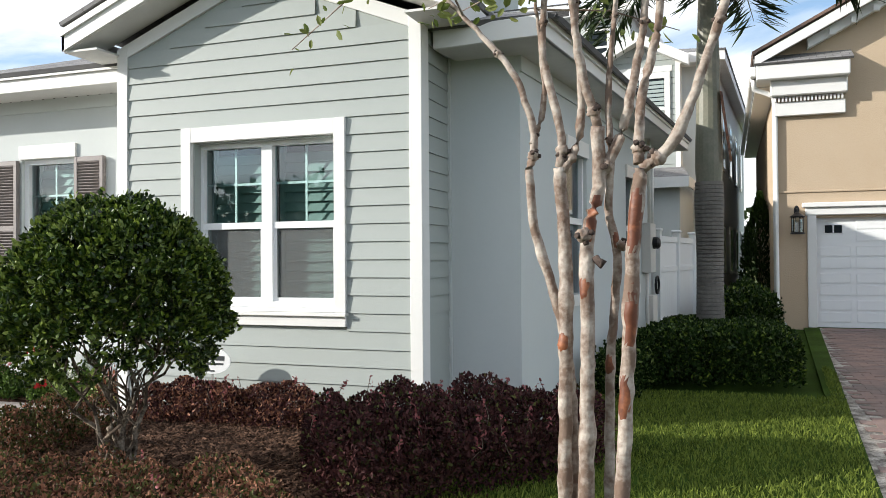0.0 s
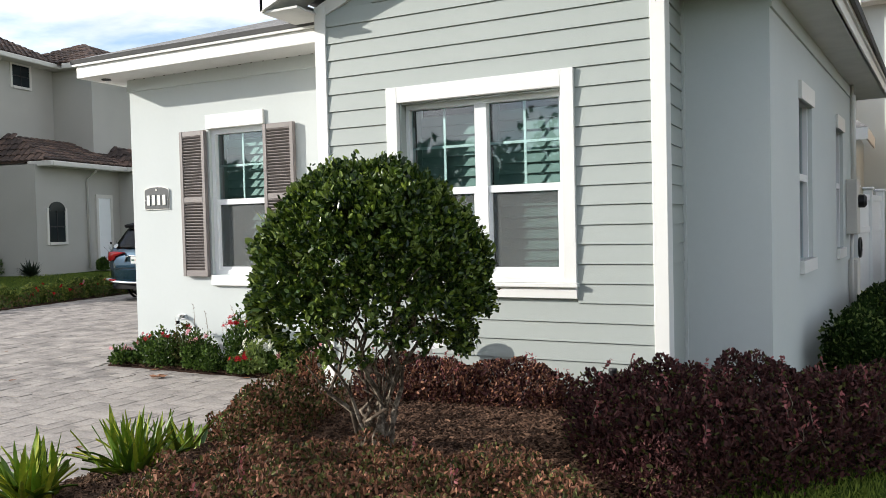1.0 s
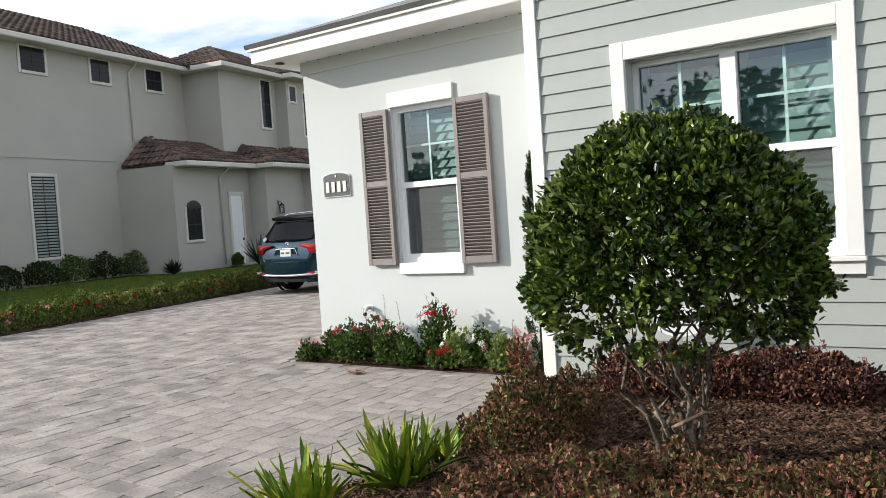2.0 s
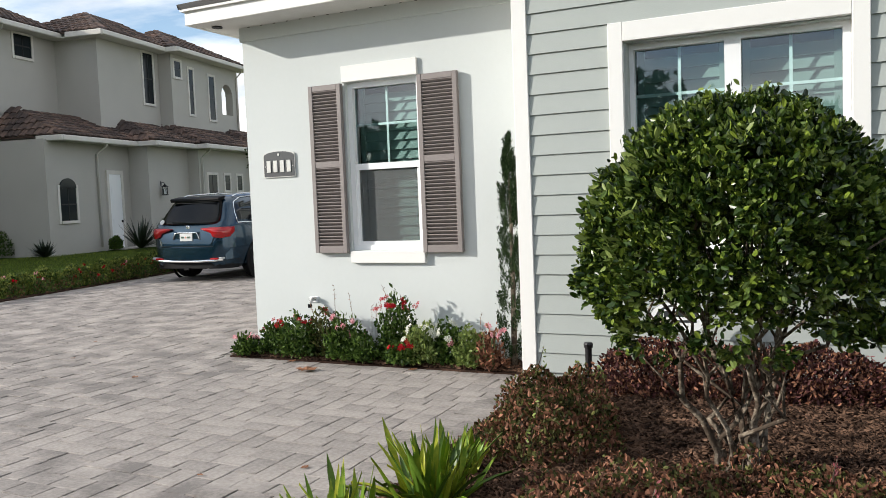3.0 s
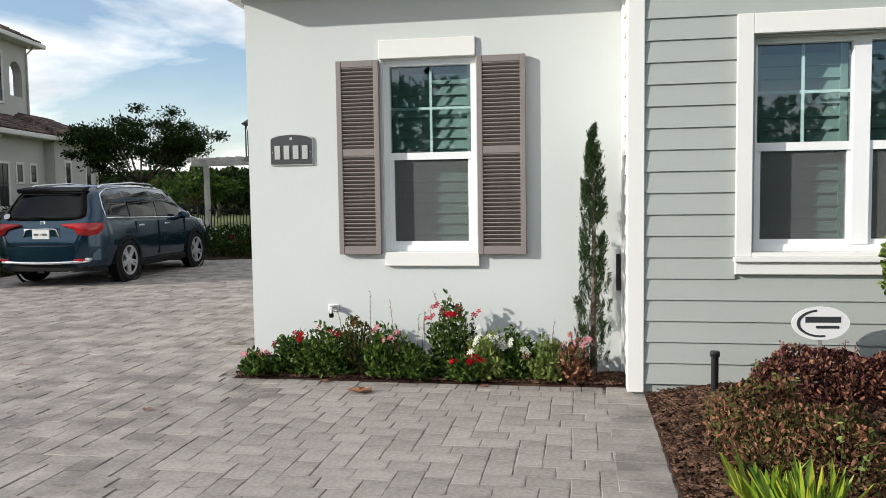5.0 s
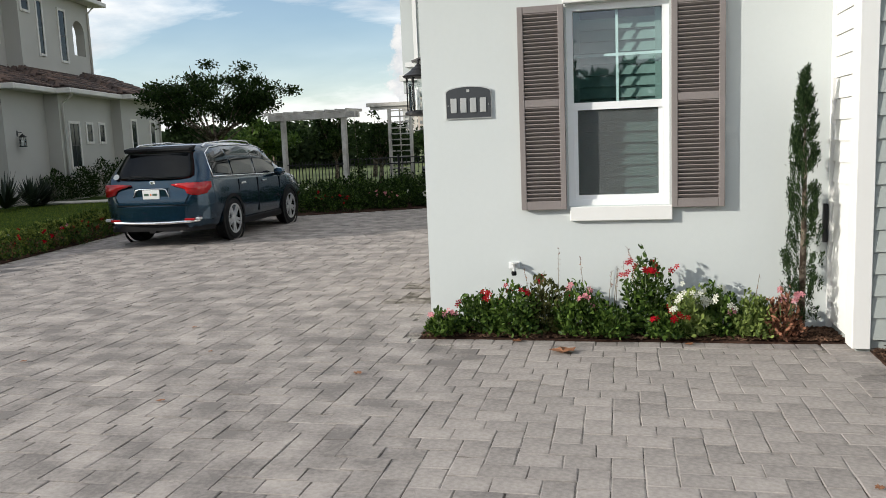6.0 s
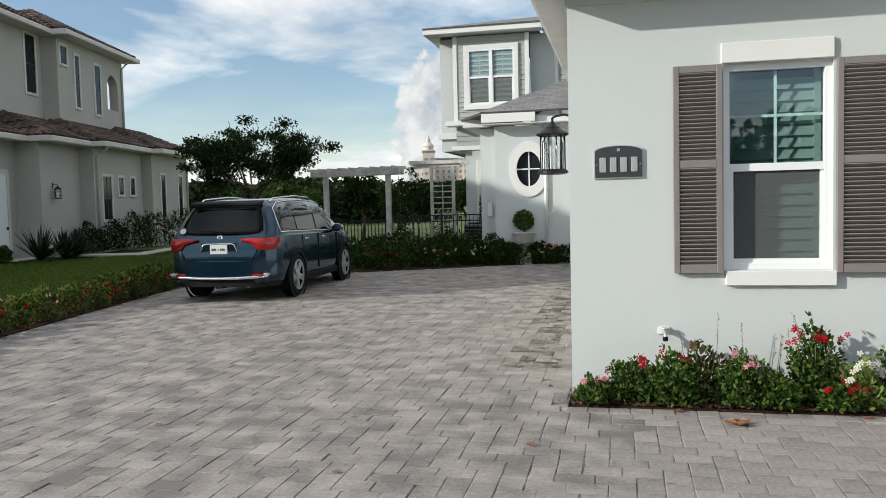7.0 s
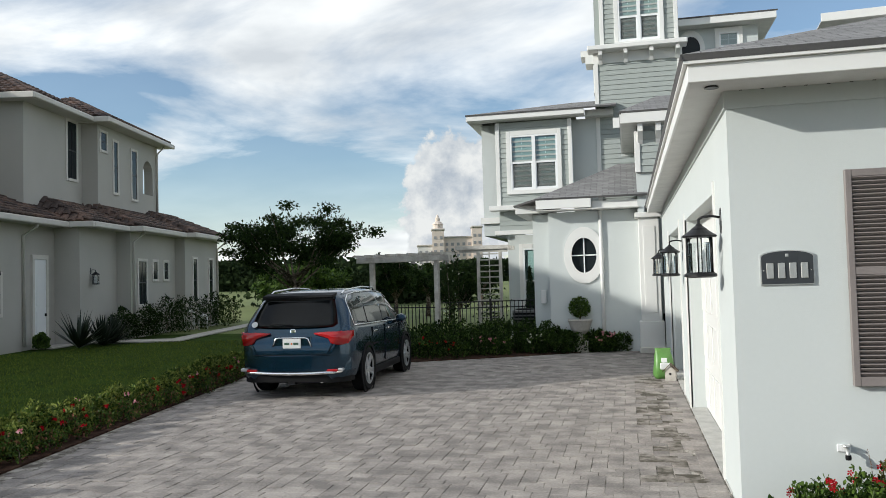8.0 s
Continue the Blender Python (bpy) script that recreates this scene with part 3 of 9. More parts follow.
sash_window(house, TR[0] + 0.112, TR[1] - 0.112, 1.062, 2.588, BY + 0.085, units=2, room=1.4, grid=(2, 2), split=0.49)

# stucco beside the bay and the long side wall, running slightly outward
SKEW = 4.0
side_m = pose(RX, RY, 0, 0, 0, -5.5)
part("front_wall", boxes((BX1 + 0.0, RX, RY, RY + 0.2, -0.2, 3.4)), M_STUCCO, house)
S_WINS = [(1.42, 2.25, 1.09, 2.62), (4.30, 5.05, 1.09, 2.60)]
sw = part("side_wall", wall_grid(bmesh.new(), 0.0, 6.1, -0.2, 3.4, -0.22, 0.0, S_WINS, "x", side_m), M_STUCCO, house, "long white stucco side wall in shade")
for a, b, z0, z1 in S_WINS:
    part("window", boxes((-0.1, -0.04, a, a + 0.06, z0, z1, side_m), (-0.1, -0.04, b - 0.06, b, z0, z1, side_m), (-0.1, -0.04, a, b, 1.86, 1.93, side_m)), M_VINYL, house)
    w = house.children[-1]
    part("pane", sheet_of_glass([side_m @ Vector(p) for p in ((-0.085, a + 0.06, z0), (-0.085, b - 0.06, z0), (-0.085, b - 0.06, z1), (-0.085, a + 0.06, z1))]), M_GLASS, w).visible_shadow = False
    # no room here: a thin near-black sheet paints the dark behind the pane
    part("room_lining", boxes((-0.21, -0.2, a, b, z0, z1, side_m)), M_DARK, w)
    part("window_head", boxes((-0.02, 0.03, a - 0.02, b + 0.02, z1, z1 + 0.17, side_m)), M_TRIM, house)
    part("window_sill", boxes((-0.02, 0.04, a - 0.02, b + 0.02, z0 - 0.12, z0, side_m)), M_TRIM, house)

# side eave
eave_m = side_m
part("soffit", boxes((-0.05, 0.38, -0.5, 7.4, ZS, ZS + 0.02, eave_m)), M_SOFFIT, house)
part("fascia", bevelled(boxes((0.36, 0.40, -0.54, 7.4, ZS, ZS + 0.17, eave_m)), 0.004), M_TRIM, house)
part("fascia", bevelled(boxes((-0.60, 0.36, -0.54, -0.50, ZS, ZS + 0.17, eave_m)), 0.004), M_TRIM, house)
part("drip_edge", boxes((0.40, 0.425, -0.56, 7.42, ZS + 0.11, ZS + 0.19, eave_m)), M_TRIM, house)
part("soffit", boxes((-0.60, -0.05, -0.5, 0.05, ZS, ZS + 0.02, eave_m)), M_SOFFIT, house)
part("end_wall", boxes((-1.6, -0.22, 5.9, 6.1, -0.2, 3.4, side_m)), M_STUCCO, house)
part("fascia", boxes((-1.6, 0.40, 7.4, 7.43, ZS, ZS + 0.17, eave_m)), M_TRIM, house)
bm = tube(bmesh.new(), [side_m @ Vector((0.05, 5.95, 3.2)), side_m @ Vector((0.05, 5.95, 2.0))], 0.03)
part("conduit", bm, M_TRIM, house)
part("frieze", boxes((-0.01, 0.02, 0.0, 6.1, 3.17, ZS, eave_m)), M_STUCCO, house)

# garage eaves: front run and the long run over the garage doors
GEX, GEY = -9.635, 6.93
part("soffit", boxes((GEX + 0.02, BX0 - 0.02, GEY + 0.02, GY + 0.02, ZS, ZS + 0.02)), M_SOFFIT, house)
part("soffit", boxes((GEX + 0.02, GX0 + 0.02, GY + 0.02, 19.9, ZS, ZS + 0.02)), M_SOFFIT, house, "perforated white soffit")
part("fascia", bevelled(boxes((GEX, BX0 - 0.03, GEY, GEY + 0.02, ZS - 0.012, ZS + 0.12)), 0.003), M_TRIM, house, "white fascia board")
part("fascia", bevelled(boxes((GEX, GEX + 0.02, GEY + 0.02, 19.9, ZS - 0.012, ZS + 0.12)), 0.003), M_TRIM, house)
part("drip_edge", boxes((GEX - 0.03, BX0 - 0.03, GEY - 0.03, GEY + 0.01, ZS + 0.121, ZS + 0.19)), M_TRIM, house)
part("drip_edge", boxes((GEX - 0.03, GEX + 0.01, GEY + 0.011, 19.9, ZS + 0.121, ZS + 0.19)), M_TRIM, house)
bm = bmesh.new()
lathe(bm, [(0.055, -0.012), (0.05, 0.0), (0.03, 0.004)], 14, pose(GEX + 0.19, GEY + 0.25, ZS - 0.001))
part("soffit_light", bm, M_BLACK, house, "round black recessed soffit light")
bm = bmesh.new()
for i in range(20):
    box(bm, GX0 + 0.1 + i * 0.16, GX0 + 0.125 + i * 0.16, GY - 0.03, GY - 0.02, ZS - 0.004, ZS + 0.001)
part("soffit_vent", bm, M_BLACK, house)
part("downspout", bevelled(boxes((BX0 - 0.07, BX0 - 0.035, GY - 0.04, GY - 0.004, 0.7, 1.0)), 0.004), M_BLACK, house)

# roofs
RT = ZS + 0.19
bm = bmesh.new()
RISE = 0.36
XR = -5.8
slab_roof(bm, [(GEX - 0.05, GEY - 0.05, RT), (RX + 0.55, GEY - 0.05, RT), (RX + 0.55 - 4.2, GEY + 4.15, RT + 4.2 * RISE), (GEX + 4.15, GEY + 4.15, RT + 4.2 * RISE)], 0.05)
slab_roof(bm, [(GEX - 0.05, 20.5, RT), (GEX - 0.05, GEY - 0.05, RT), (GEX + 4.15, GEY + 4.15, RT + 4.2 * RISE), (GEX + 4.15, 20.5, RT + 4.2 * RISE)], 0.05)
slab_roof(bm, [(RX + 0.45, GEY - 0.05, RT), (RX + 1.17, 14.8, RT), (RX + 0.55 - 4.2, 14.8, RT + 4.2 * RISE), (RX + 0.55 - 4.2, GEY + 4.15, RT + 4.2 * RISE)], 0.05)
part("roof", bm, M_SHINGLE, house, "grey asphalt shingle hip roof")
bm = bmesh.new()
OV, EX = 0.36, 0.38
zt = rake_z(RIDGE_X) + 0.44
for s in (-1, 1):
    ex = RIDGE_X + s * (0.5 * (BX1 - BX0) + EX)
    ze = zt - abs(ex - RIDGE_X) * PITCH
    c = [(ex, BY - OV - 0.02, ze), (RIDGE_X, BY - OV - 0.02, zt), (RIDGE_X, 11.0, zt), (ex, 11.0, ze)]
    slab_roof(bm, c if s > 0 else c[::-1], 0.04)
part("gable_roof", bm, M_SHINGLE, house)
for s in (-1, 1):
    bm = bmesh.new()
    for t0, t1, y0, y1 in ((0.04, 0.10, BY - OV - 0.025, BY - OV), (0.10, 0.235, BY - OV, BY - OV + 0.03)):
        xe = RIDGE_X + s * (0.5 * (BX1 - BX0) + EX)
        ze = zt - abs(xe - RIDGE_X) * PITCH
        prism(bm, [(RIDGE_X, zt - t0), (xe, ze - t0), (xe, ze - t1), (RIDGE_X, zt - t1)], y0, y1)
    part("rake_board", bm, M_TRIM, house, "white rake board")
    bm = bmesh.new()
    prism(bm, [(RIDGE_X, zt - 0.225), (xe, ze - 0.225), (xe, ze - 0.24), (RIDGE_X, zt - 0.24)], BY - OV + 0.03, BY + 0.0)
    part("soffit", bm, M_SOFFIT, house)
    part("fascia", boxes((min(xe, xe - s * 0.03), max(xe, xe - s * 0.03), BY - OV, 7.6, ze - 0.235, ze - 0.03)), M_TRIM, house)
    part("soffit", boxes((min(xe, RIDGE_X + s * 1.56), max(xe, RIDGE_X + s * 1.56), BY - OV + 0.03, BY + 0.6, ze - 0.245, ze - 0.225)), M_SOFFIT, house)
    part("frieze", prism(bmesh.new(), [(RIDGE_X, rake_z(RIDGE_X) + 0.13), (RIDGE_X + s * 1.55, ZB + 0.13), (RIDGE_X + s * 1.55, ZB), (RIDGE_X, rake_z(RIDGE_X))], BY - 0.03, BY - 0.001), M_TRIM, house)

# garage side wall with two recessed door bays
G_DOORS = [(8.55, 12.45, -0.2, 2.62), (13.75, 17.0, -0.2, 2.62)]
part("garage_wall", wall_grid(bmesh.new(), GY + 0.22, 19.9, -0.2, 3.36, GX0, GX0 + 0.28, G_DOORS, "x"), M_STUCCO, house, "white stucco wall with deep garage openings")
part("frieze", bevelled(boxes((GX0 - 0.02, GX0, GY + 0.2, 19.9, 3.17, ZS)), 0.003), M_STUCCO, house)
for a, b, _, top in G_DOORS:
    d = part("garage_door", boxes((GX0 + 0.2, GX0 + 0.24, a, b, 0.02, top)), M_TRIM, house, "white panelled garage door")
    n = int((b - a) / 0.62)
    for i in range(n):
        for k in range(4):
            u0, u1 = a + (b - a) * (i + 0.1) / n, a + (b - a) * (i + 0.9) / n
            part("panel", bevelled(boxes((GX0 + 0.185, GX0 + 0.2, u0, u1, 0.12 + k * 0.62, 0.58 + k * 0.62)), 0.006), M_TRIM, d)
    part("door_casing", boxes((GX0 - 0.015, GX0 + 0.02, a - 0.1, a, 0, top + 0.1), (GX0 - 0.015, GX0 + 0.02, b, b + 0.1, 0, top + 0.1)), M_TRIM, house)
part("apron", boxes((GX0 - 0.01, GX0 + 0.2, 8.0, 17.4, -0.1, 0.012)), M_APRON, house, "concrete garage apron")
# closing walls out of sight
part("back_wall", boxes((GX0 + 0.3, RX + 0.4, 19.9, 20.1, -0.2, 3.4)), M_STUCCO, house)

# ---- ground ----
bm = bmesh.new()
bmesh.ops.create_grid(bm, x_segments=60, y_segments=60, size=1.0)
for v in bm.verts:
    u, w = v.co.x, v.co.y
    v.co.x = math.copysign(abs(u) ** 3, u) * 1500 - 12
    v.co.y = math.copysign(abs(w) ** 3, w) * 1500 + 12
    v.co.z = -0.05
part("ground", bm, M_SOIL, None, "grass ground reaching the horizon", "structure")["category"] = "ground"

# paved drive bed, mulch beds, lawn
def sheet(name, outline, z, material, label, category, thick=0.12, sub=0.0, amp=0.0, kind="structure"):
    bm = bmesh.new()
    prism(bm, outline, z - thick, z, "z")
    ob = part(name, bm, material, None, label, kind)
    ob["category"] = category
    return ob


DRIVE = [(-15.2, -2.0), (-5.97, -2.0), (-5.97, 6.93), (-9.33, 6.93), (-9.33, 20.6), (-10.2, 21.4), (-13.2, 19.6), (-15.0, 18.7), (-18.3, 18.4), (-16.6, 8.4)]
drive = sheet("driveway", DRIVE, -0.0062, M_SAND, "grey concrete paver driveway in herringbone bond", "driveway")
bed_r = sheet("mulch_bed", [(-5.94, 1.5), (-3.2, 1.5), (-3.0, 4.4), (-1.75, 6.6), (-1.9, 7.5), (-6.0, 7.5)], 0.015, M_MULCH, "brown bark mulch bed before the boarded wall", "mulch")
bed_f = sheet("mulch_bed", [(-9.3, 6.93), (-6.0, 6.93), (-6.0, 7.5), (-9.3, 7.5)], 0.012, M_MULCH, "narrow mulch bed under the window", "mulch")
bed_b = sheet("mulch_bed", [(-18.3, 18.42), (-15.0, 18.72), (-13.2, 19.62), (-10.2, 21.42), (-9.8, 24.5), (-14.5, 24.5), (-18.5, 22.5)], 0.012, M_MULCH, "planted bed beside the house", "mulch")
bed_l = sheet("mulch_bed", [(-16.0, 4.6), (-16.62, 8.4), (-18.32, 18.4), (-19.1, 18.4), (-17.4, 8.4), (-16.8, 4.6)], 0.012, M_MULCH, "planting strip along the driveway", "mulch")


def mound(name, poly, h, step, label, parent):
    """Raised mulch, highest in the middle of the bed."""
    P = np.array(poly)
    bm = bmesh.new()
    xs, ys = np.arange(P[:, 0].min(), P[:, 0].max() + step, step), np.arange(P[:, 1].min(), P[:, 1].max() + step, step)
    grid = {}
    for i, x in enumerate(xs):
        for j, y in enumerate(ys):
            if not inside((x, y), poly):
                continue
            d = 9.0
            for (x0, y0), (x1, y1) in zip(poly, poly[1:] + poly[:1]):
                ab = Vector((x1 - x0, y1 - y0))
                t = max(0, min(1, Vector((x - x0, y - y0)).dot(ab) / ab.length_squared))
                d = min(d, (Vector((x - x0, y - y0)) - t * ab).length)
            grid[i, j] = bm.verts.new((x, y, 0.01 + h * min(1, d / 0.9) + 0.012 * noise.noise(Vector((x * 5, y * 5, 0)))))
    for i, j in list(grid):
        q = [grid.get(k) for k in ((i, j), (i + 1, j), (i + 1, j + 1), (i, j + 1))]
        if all(q):
            bm.faces.new(q).smooth = True
    return part(name, bm, M_MULCH, parent, label)


def bed_height(xy, poly, h):
    d = np.full(len(xy), 9.0)
    for (x0, y0), (x1, y1) in zip(poly, poly[1:] + poly[:1]):
        ab = np.array((x1 - x0, y1 - y0))
        t = np.clip(((xy - (x0, y0)) @ ab) / (ab @ ab), 0, 1)
        d = np.minimum(d, np.linalg.norm(xy - (x0, y0) - t[:, None] * ab, axis=1))
    return h * np.minimum(1, d / 0.9)


def inside(p, poly):
    c = False
    for (x0, y0), (x1, y1) in zip(poly, poly[1:] + poly[:1]):
        if (y0 > p[1]) != (y1 > p[1]) and p[0] < (x1 - x0) * (p[1] - y0) / (y1 - y0) + x0:
            c = not c
    return c


BEDP = [(-5.94, 1.5), (-3.2, 1.5), (-3.0, 4.4), (-1.75, 6.6), (-1.9, 7.3), (-6.0, 7.3)]
mound("mulch_mound", BEDP, 0.14, 0.09, "mounded brown mulch", bed_r)


# grass blades as stuff
def grass(name, pts, size, label):
    out = np.tile(np.array([0, 0, 1.0]), (len(pts), 1))
    me = leaf_mesh(name, pts, out, size, 0.16, 0.45, 0.1)
    ob = meshpart(name, me, M_GRASS, None, label, "stuff")
    ob["category"] = "lawn"


lawn = sheet("lawn", [(-3.2, 1.0), (-3.0, 4.4), (-1.75, 6.6), (-1.95, 9.4), (0.4, 9.6), (0.9, 18.5), (1.2, 18.5), (0.35, 6.0), (0.0, 1.0)], 0.0, M_SOIL, "clipped green lawn between the houses", "lawn")
pts = rng.uniform((-3.2, 2.4), (0.7, 12), (90000, 2))
LAWN_A = [(-3.1, 1.4), (-2.95, 4.4), (-1.7, 6.6), (-1.9, 9.5), (0.45, 9.6), (0.6, 12), (0.75, 12), (0.32, 6.0), (0.05, 2.4)]
pts = np.array([p for p in pts if inside(p, LAWN_A)])
grass("grass", np.column_stack([pts, np.full(len(pts), 0.02)]), 0.055, "short green lawn grass")
pts = rng.uniform((-34, 3), (-16.5, 27), (150000, 2))
LAWN_B = [(-16.8, 3.0), (-17.4, 8.4), (-19.1, 18.4), (-21, 26), (-26, 26), (-29, 20), (-33, 3)]
pts = np.array([p for p in pts if inside(p, LAWN_B)])
grass("grass", np.column_stack([pts, np.full(len(pts), -0.012)]), 0.055, "neighbour's shaded lawn grass")

# neighbour brick drive
nd = sheet("neighbour_driveway", [(0.05, 1.0), (0.30, 6.2), (1.12, 18.6), (7.0, 18.6), (7.0, 1.0)], -0.01, M_SAND, "rust-grey paver driveway before the tan house", "driveway")


def herringbone(x0, x1, y0, y1, w, keep, margin):
    """Boxes (x, y, length x, length y) of pairs of pavers in a 3:1 herringbone."""
    out = []
    n = 3
    nx, ny = int((x1 - x0) / w) + 14, int((y1 - y0) / w) + 8
    for j in range(-8, ny):
        for r in range(-ny // (2 * n) - 3, nx // (2 * n) + 4):
            hx, hy = j + 2 * n * r, j
            for a in (0, 1):
                out.append((x0 + (hx + a * 1.5) * w, y0 + hy * w, 1.5 * w, w))
                out.append((x0 + hx * w, y0 + (hy + 1 + a * 1.5) * w, w, 1.5 * w))
    return [b for b in out if keep((b[0] + 0.5 * b[2], b[1] + 0.5 * b[3]), margin)]


def paver_mesh(name, items, gap=0.006, top=0.0, h=0.03, bev=0.004):
    it = np.array(items)
    k = len(it)
    zt = top + rng.normal(0, 0.0018, k)
    x0, y0 = it[:, 0] + gap * 0.5, it[:, 1] + gap * 0.5
    x1, y1 = it[:, 0] + it[:, 2] - gap * 0.5, it[:, 1] + it[:, 3] - gap * 0.5
    def ring(e, z):
        return [np.column_stack([a, b, z]) for a, b in ((x0 + e, y0 + e), (x1 - e, y0 + e), (x1 - e, y1 - e), (x0 + e, y1 - e))]
    def worn(p):
        return p + rng.normal(0, 1, p.shape) * [0.0022, 0.0022, 0.0008]
    v = np.stack(ring(0, zt - h) + [worn(p) for p in ring(0, zt - bev * 0.7)] + [worn(p) for p in ring(bev, zt)], axis=1).reshape(-1, 3)
    i = np.arange(k)[:, None] * 12
    fs = [[8, 9, 10, 11]]
    for s in (0, 4):
        for q in range(4):
            fs.append([s + q, s + (q + 1) % 4, s + 4 + (q + 1) % 4, s + 4 + q])
    f = np.concatenate([i + np.array(q) for q in fs], axis=1).reshape(-1, 4)
    return raw_mesh(name, v, f)


def in_drive(c, margin):
    return inside((c[0] + margin, c[1]), DRIVE) and inside((c[0] - margin, c[1]), DRIVE) and inside((c[0], c[1] + margin), DRIVE) and inside((c[0], c[1] - margin), DRIVE)


PW = 0.155
pavers = herringbone(-18.6, -5.9, -2.2, 21.6, PW, in_drive, 0.17)
# soldier borders along the bed, the wall and the mulch edge
border = [(-5.97 - 0.30 + 0.0, -1.9 + i * PW, 0.29, PW) for i in range(57)]
border += [(-9.33 + i * 0.16, 6.93 - 0.17, 0.16, 0.16) for i in range(19)]
border += [(-9.34 - 0.165, 7.1 + i * 0.235, 0.16, 0.235) for i in range(57)]
near = [b for b in pavers if -8.9 < b[0] < -6.3 and 4.05 < b[1] < 6.75][:260]
nearset = set(near)
# stained pavers below the garage eave
dirty = {b for b in pavers if -10.08 < b[0] < -9.62 and 8.3 < b[1] < 16 and rng.random() < 0.8 - abs(b[0] + 9.8)}
meshpart("stained_paving", paver_mesh("stained_paving", sorted(dirty)), M_PAVER_DIRT, drive, "dirt-stained pavers", "stuff")
ob = meshpart("paving", paver_mesh("paving", [b for b in pavers if b not in nearset and b not in dirty]), M_PAVER, drive, "grey concrete pavers", "stuff")
ob = meshpart("border_paving", paver_mesh("border_paving", border, top=0.001), M_PAVER, drive, "", "stuff")
cache = {}
for b in near:
    key = (round(b[2], 3), round(b[3], 3))
    if key not in cache:
        cache[key] = [paver_mesh("paver", [(0, 0, b[2], b[3])]) for k in range(6)]
    o = meshpart("paver", cache[key][rng.integers(0, 6)], M_PAVER_O, drive)
    o.location = (b[0], b[1], 0)
rb = []
for j in range(113):
    for i in range(30):
        x, y = 0.1 + i * 0.23 + (j % 2) * 0.115, 1.0 + j * 0.155
        if x > 0.08 + (y - 1.0) * 0.0625 and y < 18.4 and x < 6.8:
            rb.append((x, y, 0.23, 0.155))
meshpart("paving", paver_mesh("paving", rb), M_PAVER_RED, nd, "rust-grey pavers", "stuff")

# ---- neighbour's two-storey house across the lawn ----
D0 = -24.4
nb = thing("neighbour_house", "warm grey stucco two-storey house with brown tile roof", "house", pose(0, 0, 0, 0, 0, 11), kind="structure")


def nwin(d, v0, v1, z0, z1, arch=False, blinds=False, parent=nb):
    """A trimmed window on a wall facing +x of the neighbour's own axes."""
    t = 0.11
    fr = part("window", bevelled(boxes((d - 0.02, d + 0.04, v0 - t, v0, z0 - t, z1 + t), (d - 0.02, d + 0.04, v1, v1 + t, z0 - t, z1 + t),
                                      (d - 0.02, d + 0.04, v0, v1, z1, z1 + t), (d - 0.02, d + 0.06, v0, v1, z0 - t, z0)), 0.01), M_NTRIM, parent, "dark window in cream trim")
    part("pane", boxes((d - 0.01, d + 0.006, v0, v1, z0, z1)), M_NGLASS, fr)
    bm = bmesh.new()
    box(bm, d + 0.006, d + 0.02, v0, v1, 0.5 * (z0 + z1) - 0.025, 0.5 * (z0 + z1) + 0.025)
    if v1 - v0 > 0.55:
        box(bm, d + 0.006, d + 0.018, 0.5 * (v0 + v1) - 0.015, 0.5 * (v0 + v1) + 0.015, z0, z1)
    part("sash", bm, M_BLACK, fr)
    if blinds:
        bm = bmesh.new()
        n = int((z1 - z0) / 0.11)
        for i in range(n):
            box(bm, d + 0.007, d + 0.016, v0 + 0.04, v1 - 0.04, z0 + 0.03 + i * 0.11, z0 + 0.095 + i * 0.11)
        part("blind", bm, M_NBLIND, fr, "pale slatted blind")
    return fr


M_NGLASS = mat("dark reflective window glass", (0.02, 0.025, 0.028), 0.10, 0, 0.1, 1, 10, spec=0.16)
M_NBLIND = mat("grey blind", (0.30, 0.32, 0.31), 0.6, 0, 0.1, 2, 30)
ZE1, ZE2 = 4.15, 8.6
walls = [("wall", -40, -27.2, 11.5, 29.6, -0.3, ZE2), ("wall", -40, D0, 25.4, 30.1, -0.3, ZE1), ("wall", -40, D0 + 0.9, 30.1, 33.0, -0.3, ZE1),
         ("wall", -40, D0 + 1.45, 33.0, 37.6, -0.3, ZE1), ("wall", -40, D0 + 1.9, 37.6, 42.1, -0.3, ZE1),
         ("upper_wall", -40, -25.2, 29.6, 33.75, ZE1 - 0.2, ZE2 - 0.02)]
for name, a, b, c, d, e, f in walls:
    part(name, boxes((a, b, c, d, e, f)), M_NSTUC, nb)
# upper rear wing with the arched loggia opening
part("upper_wall", wall_grid(bmesh.new(), 33.75, 39.75, ZE1 - 0.2, ZE2 - 0.04, -24.95, -24.55, [(38.1, 39.2, 6.15, 7.7)], "x"), M_NSTUC, nb)
part("upper_wall", boxes((-40, -24.955, 33.76, 37.9, ZE1 - 0.2, ZE2 - 0.05), (-40, -25.9, 37.91, 39.7, ZE1 - 0.2, ZE2 - 0.05)), M_NSTUC, nb)
bm = bmesh.new()
for k in range(12):
    a0, a1 = math.pi * k / 12, math.pi * (k + 1) / 12
    y0, y1 = 38.65 + 0.55 * math.cos(a0), 38.65 + 0.55 * math.cos(a1)
    z0, z1 = 7.15 + 0.55 * math.sin(a0), 7.15 + 0.55 * math.sin(a1)
    prism(bm, [(y0, z0), (y1, z1), (y1, 7.72), (y0, 7.72)], -24.95, -24.55, "x")
part("arch", bm, M_NSTUC, nb)
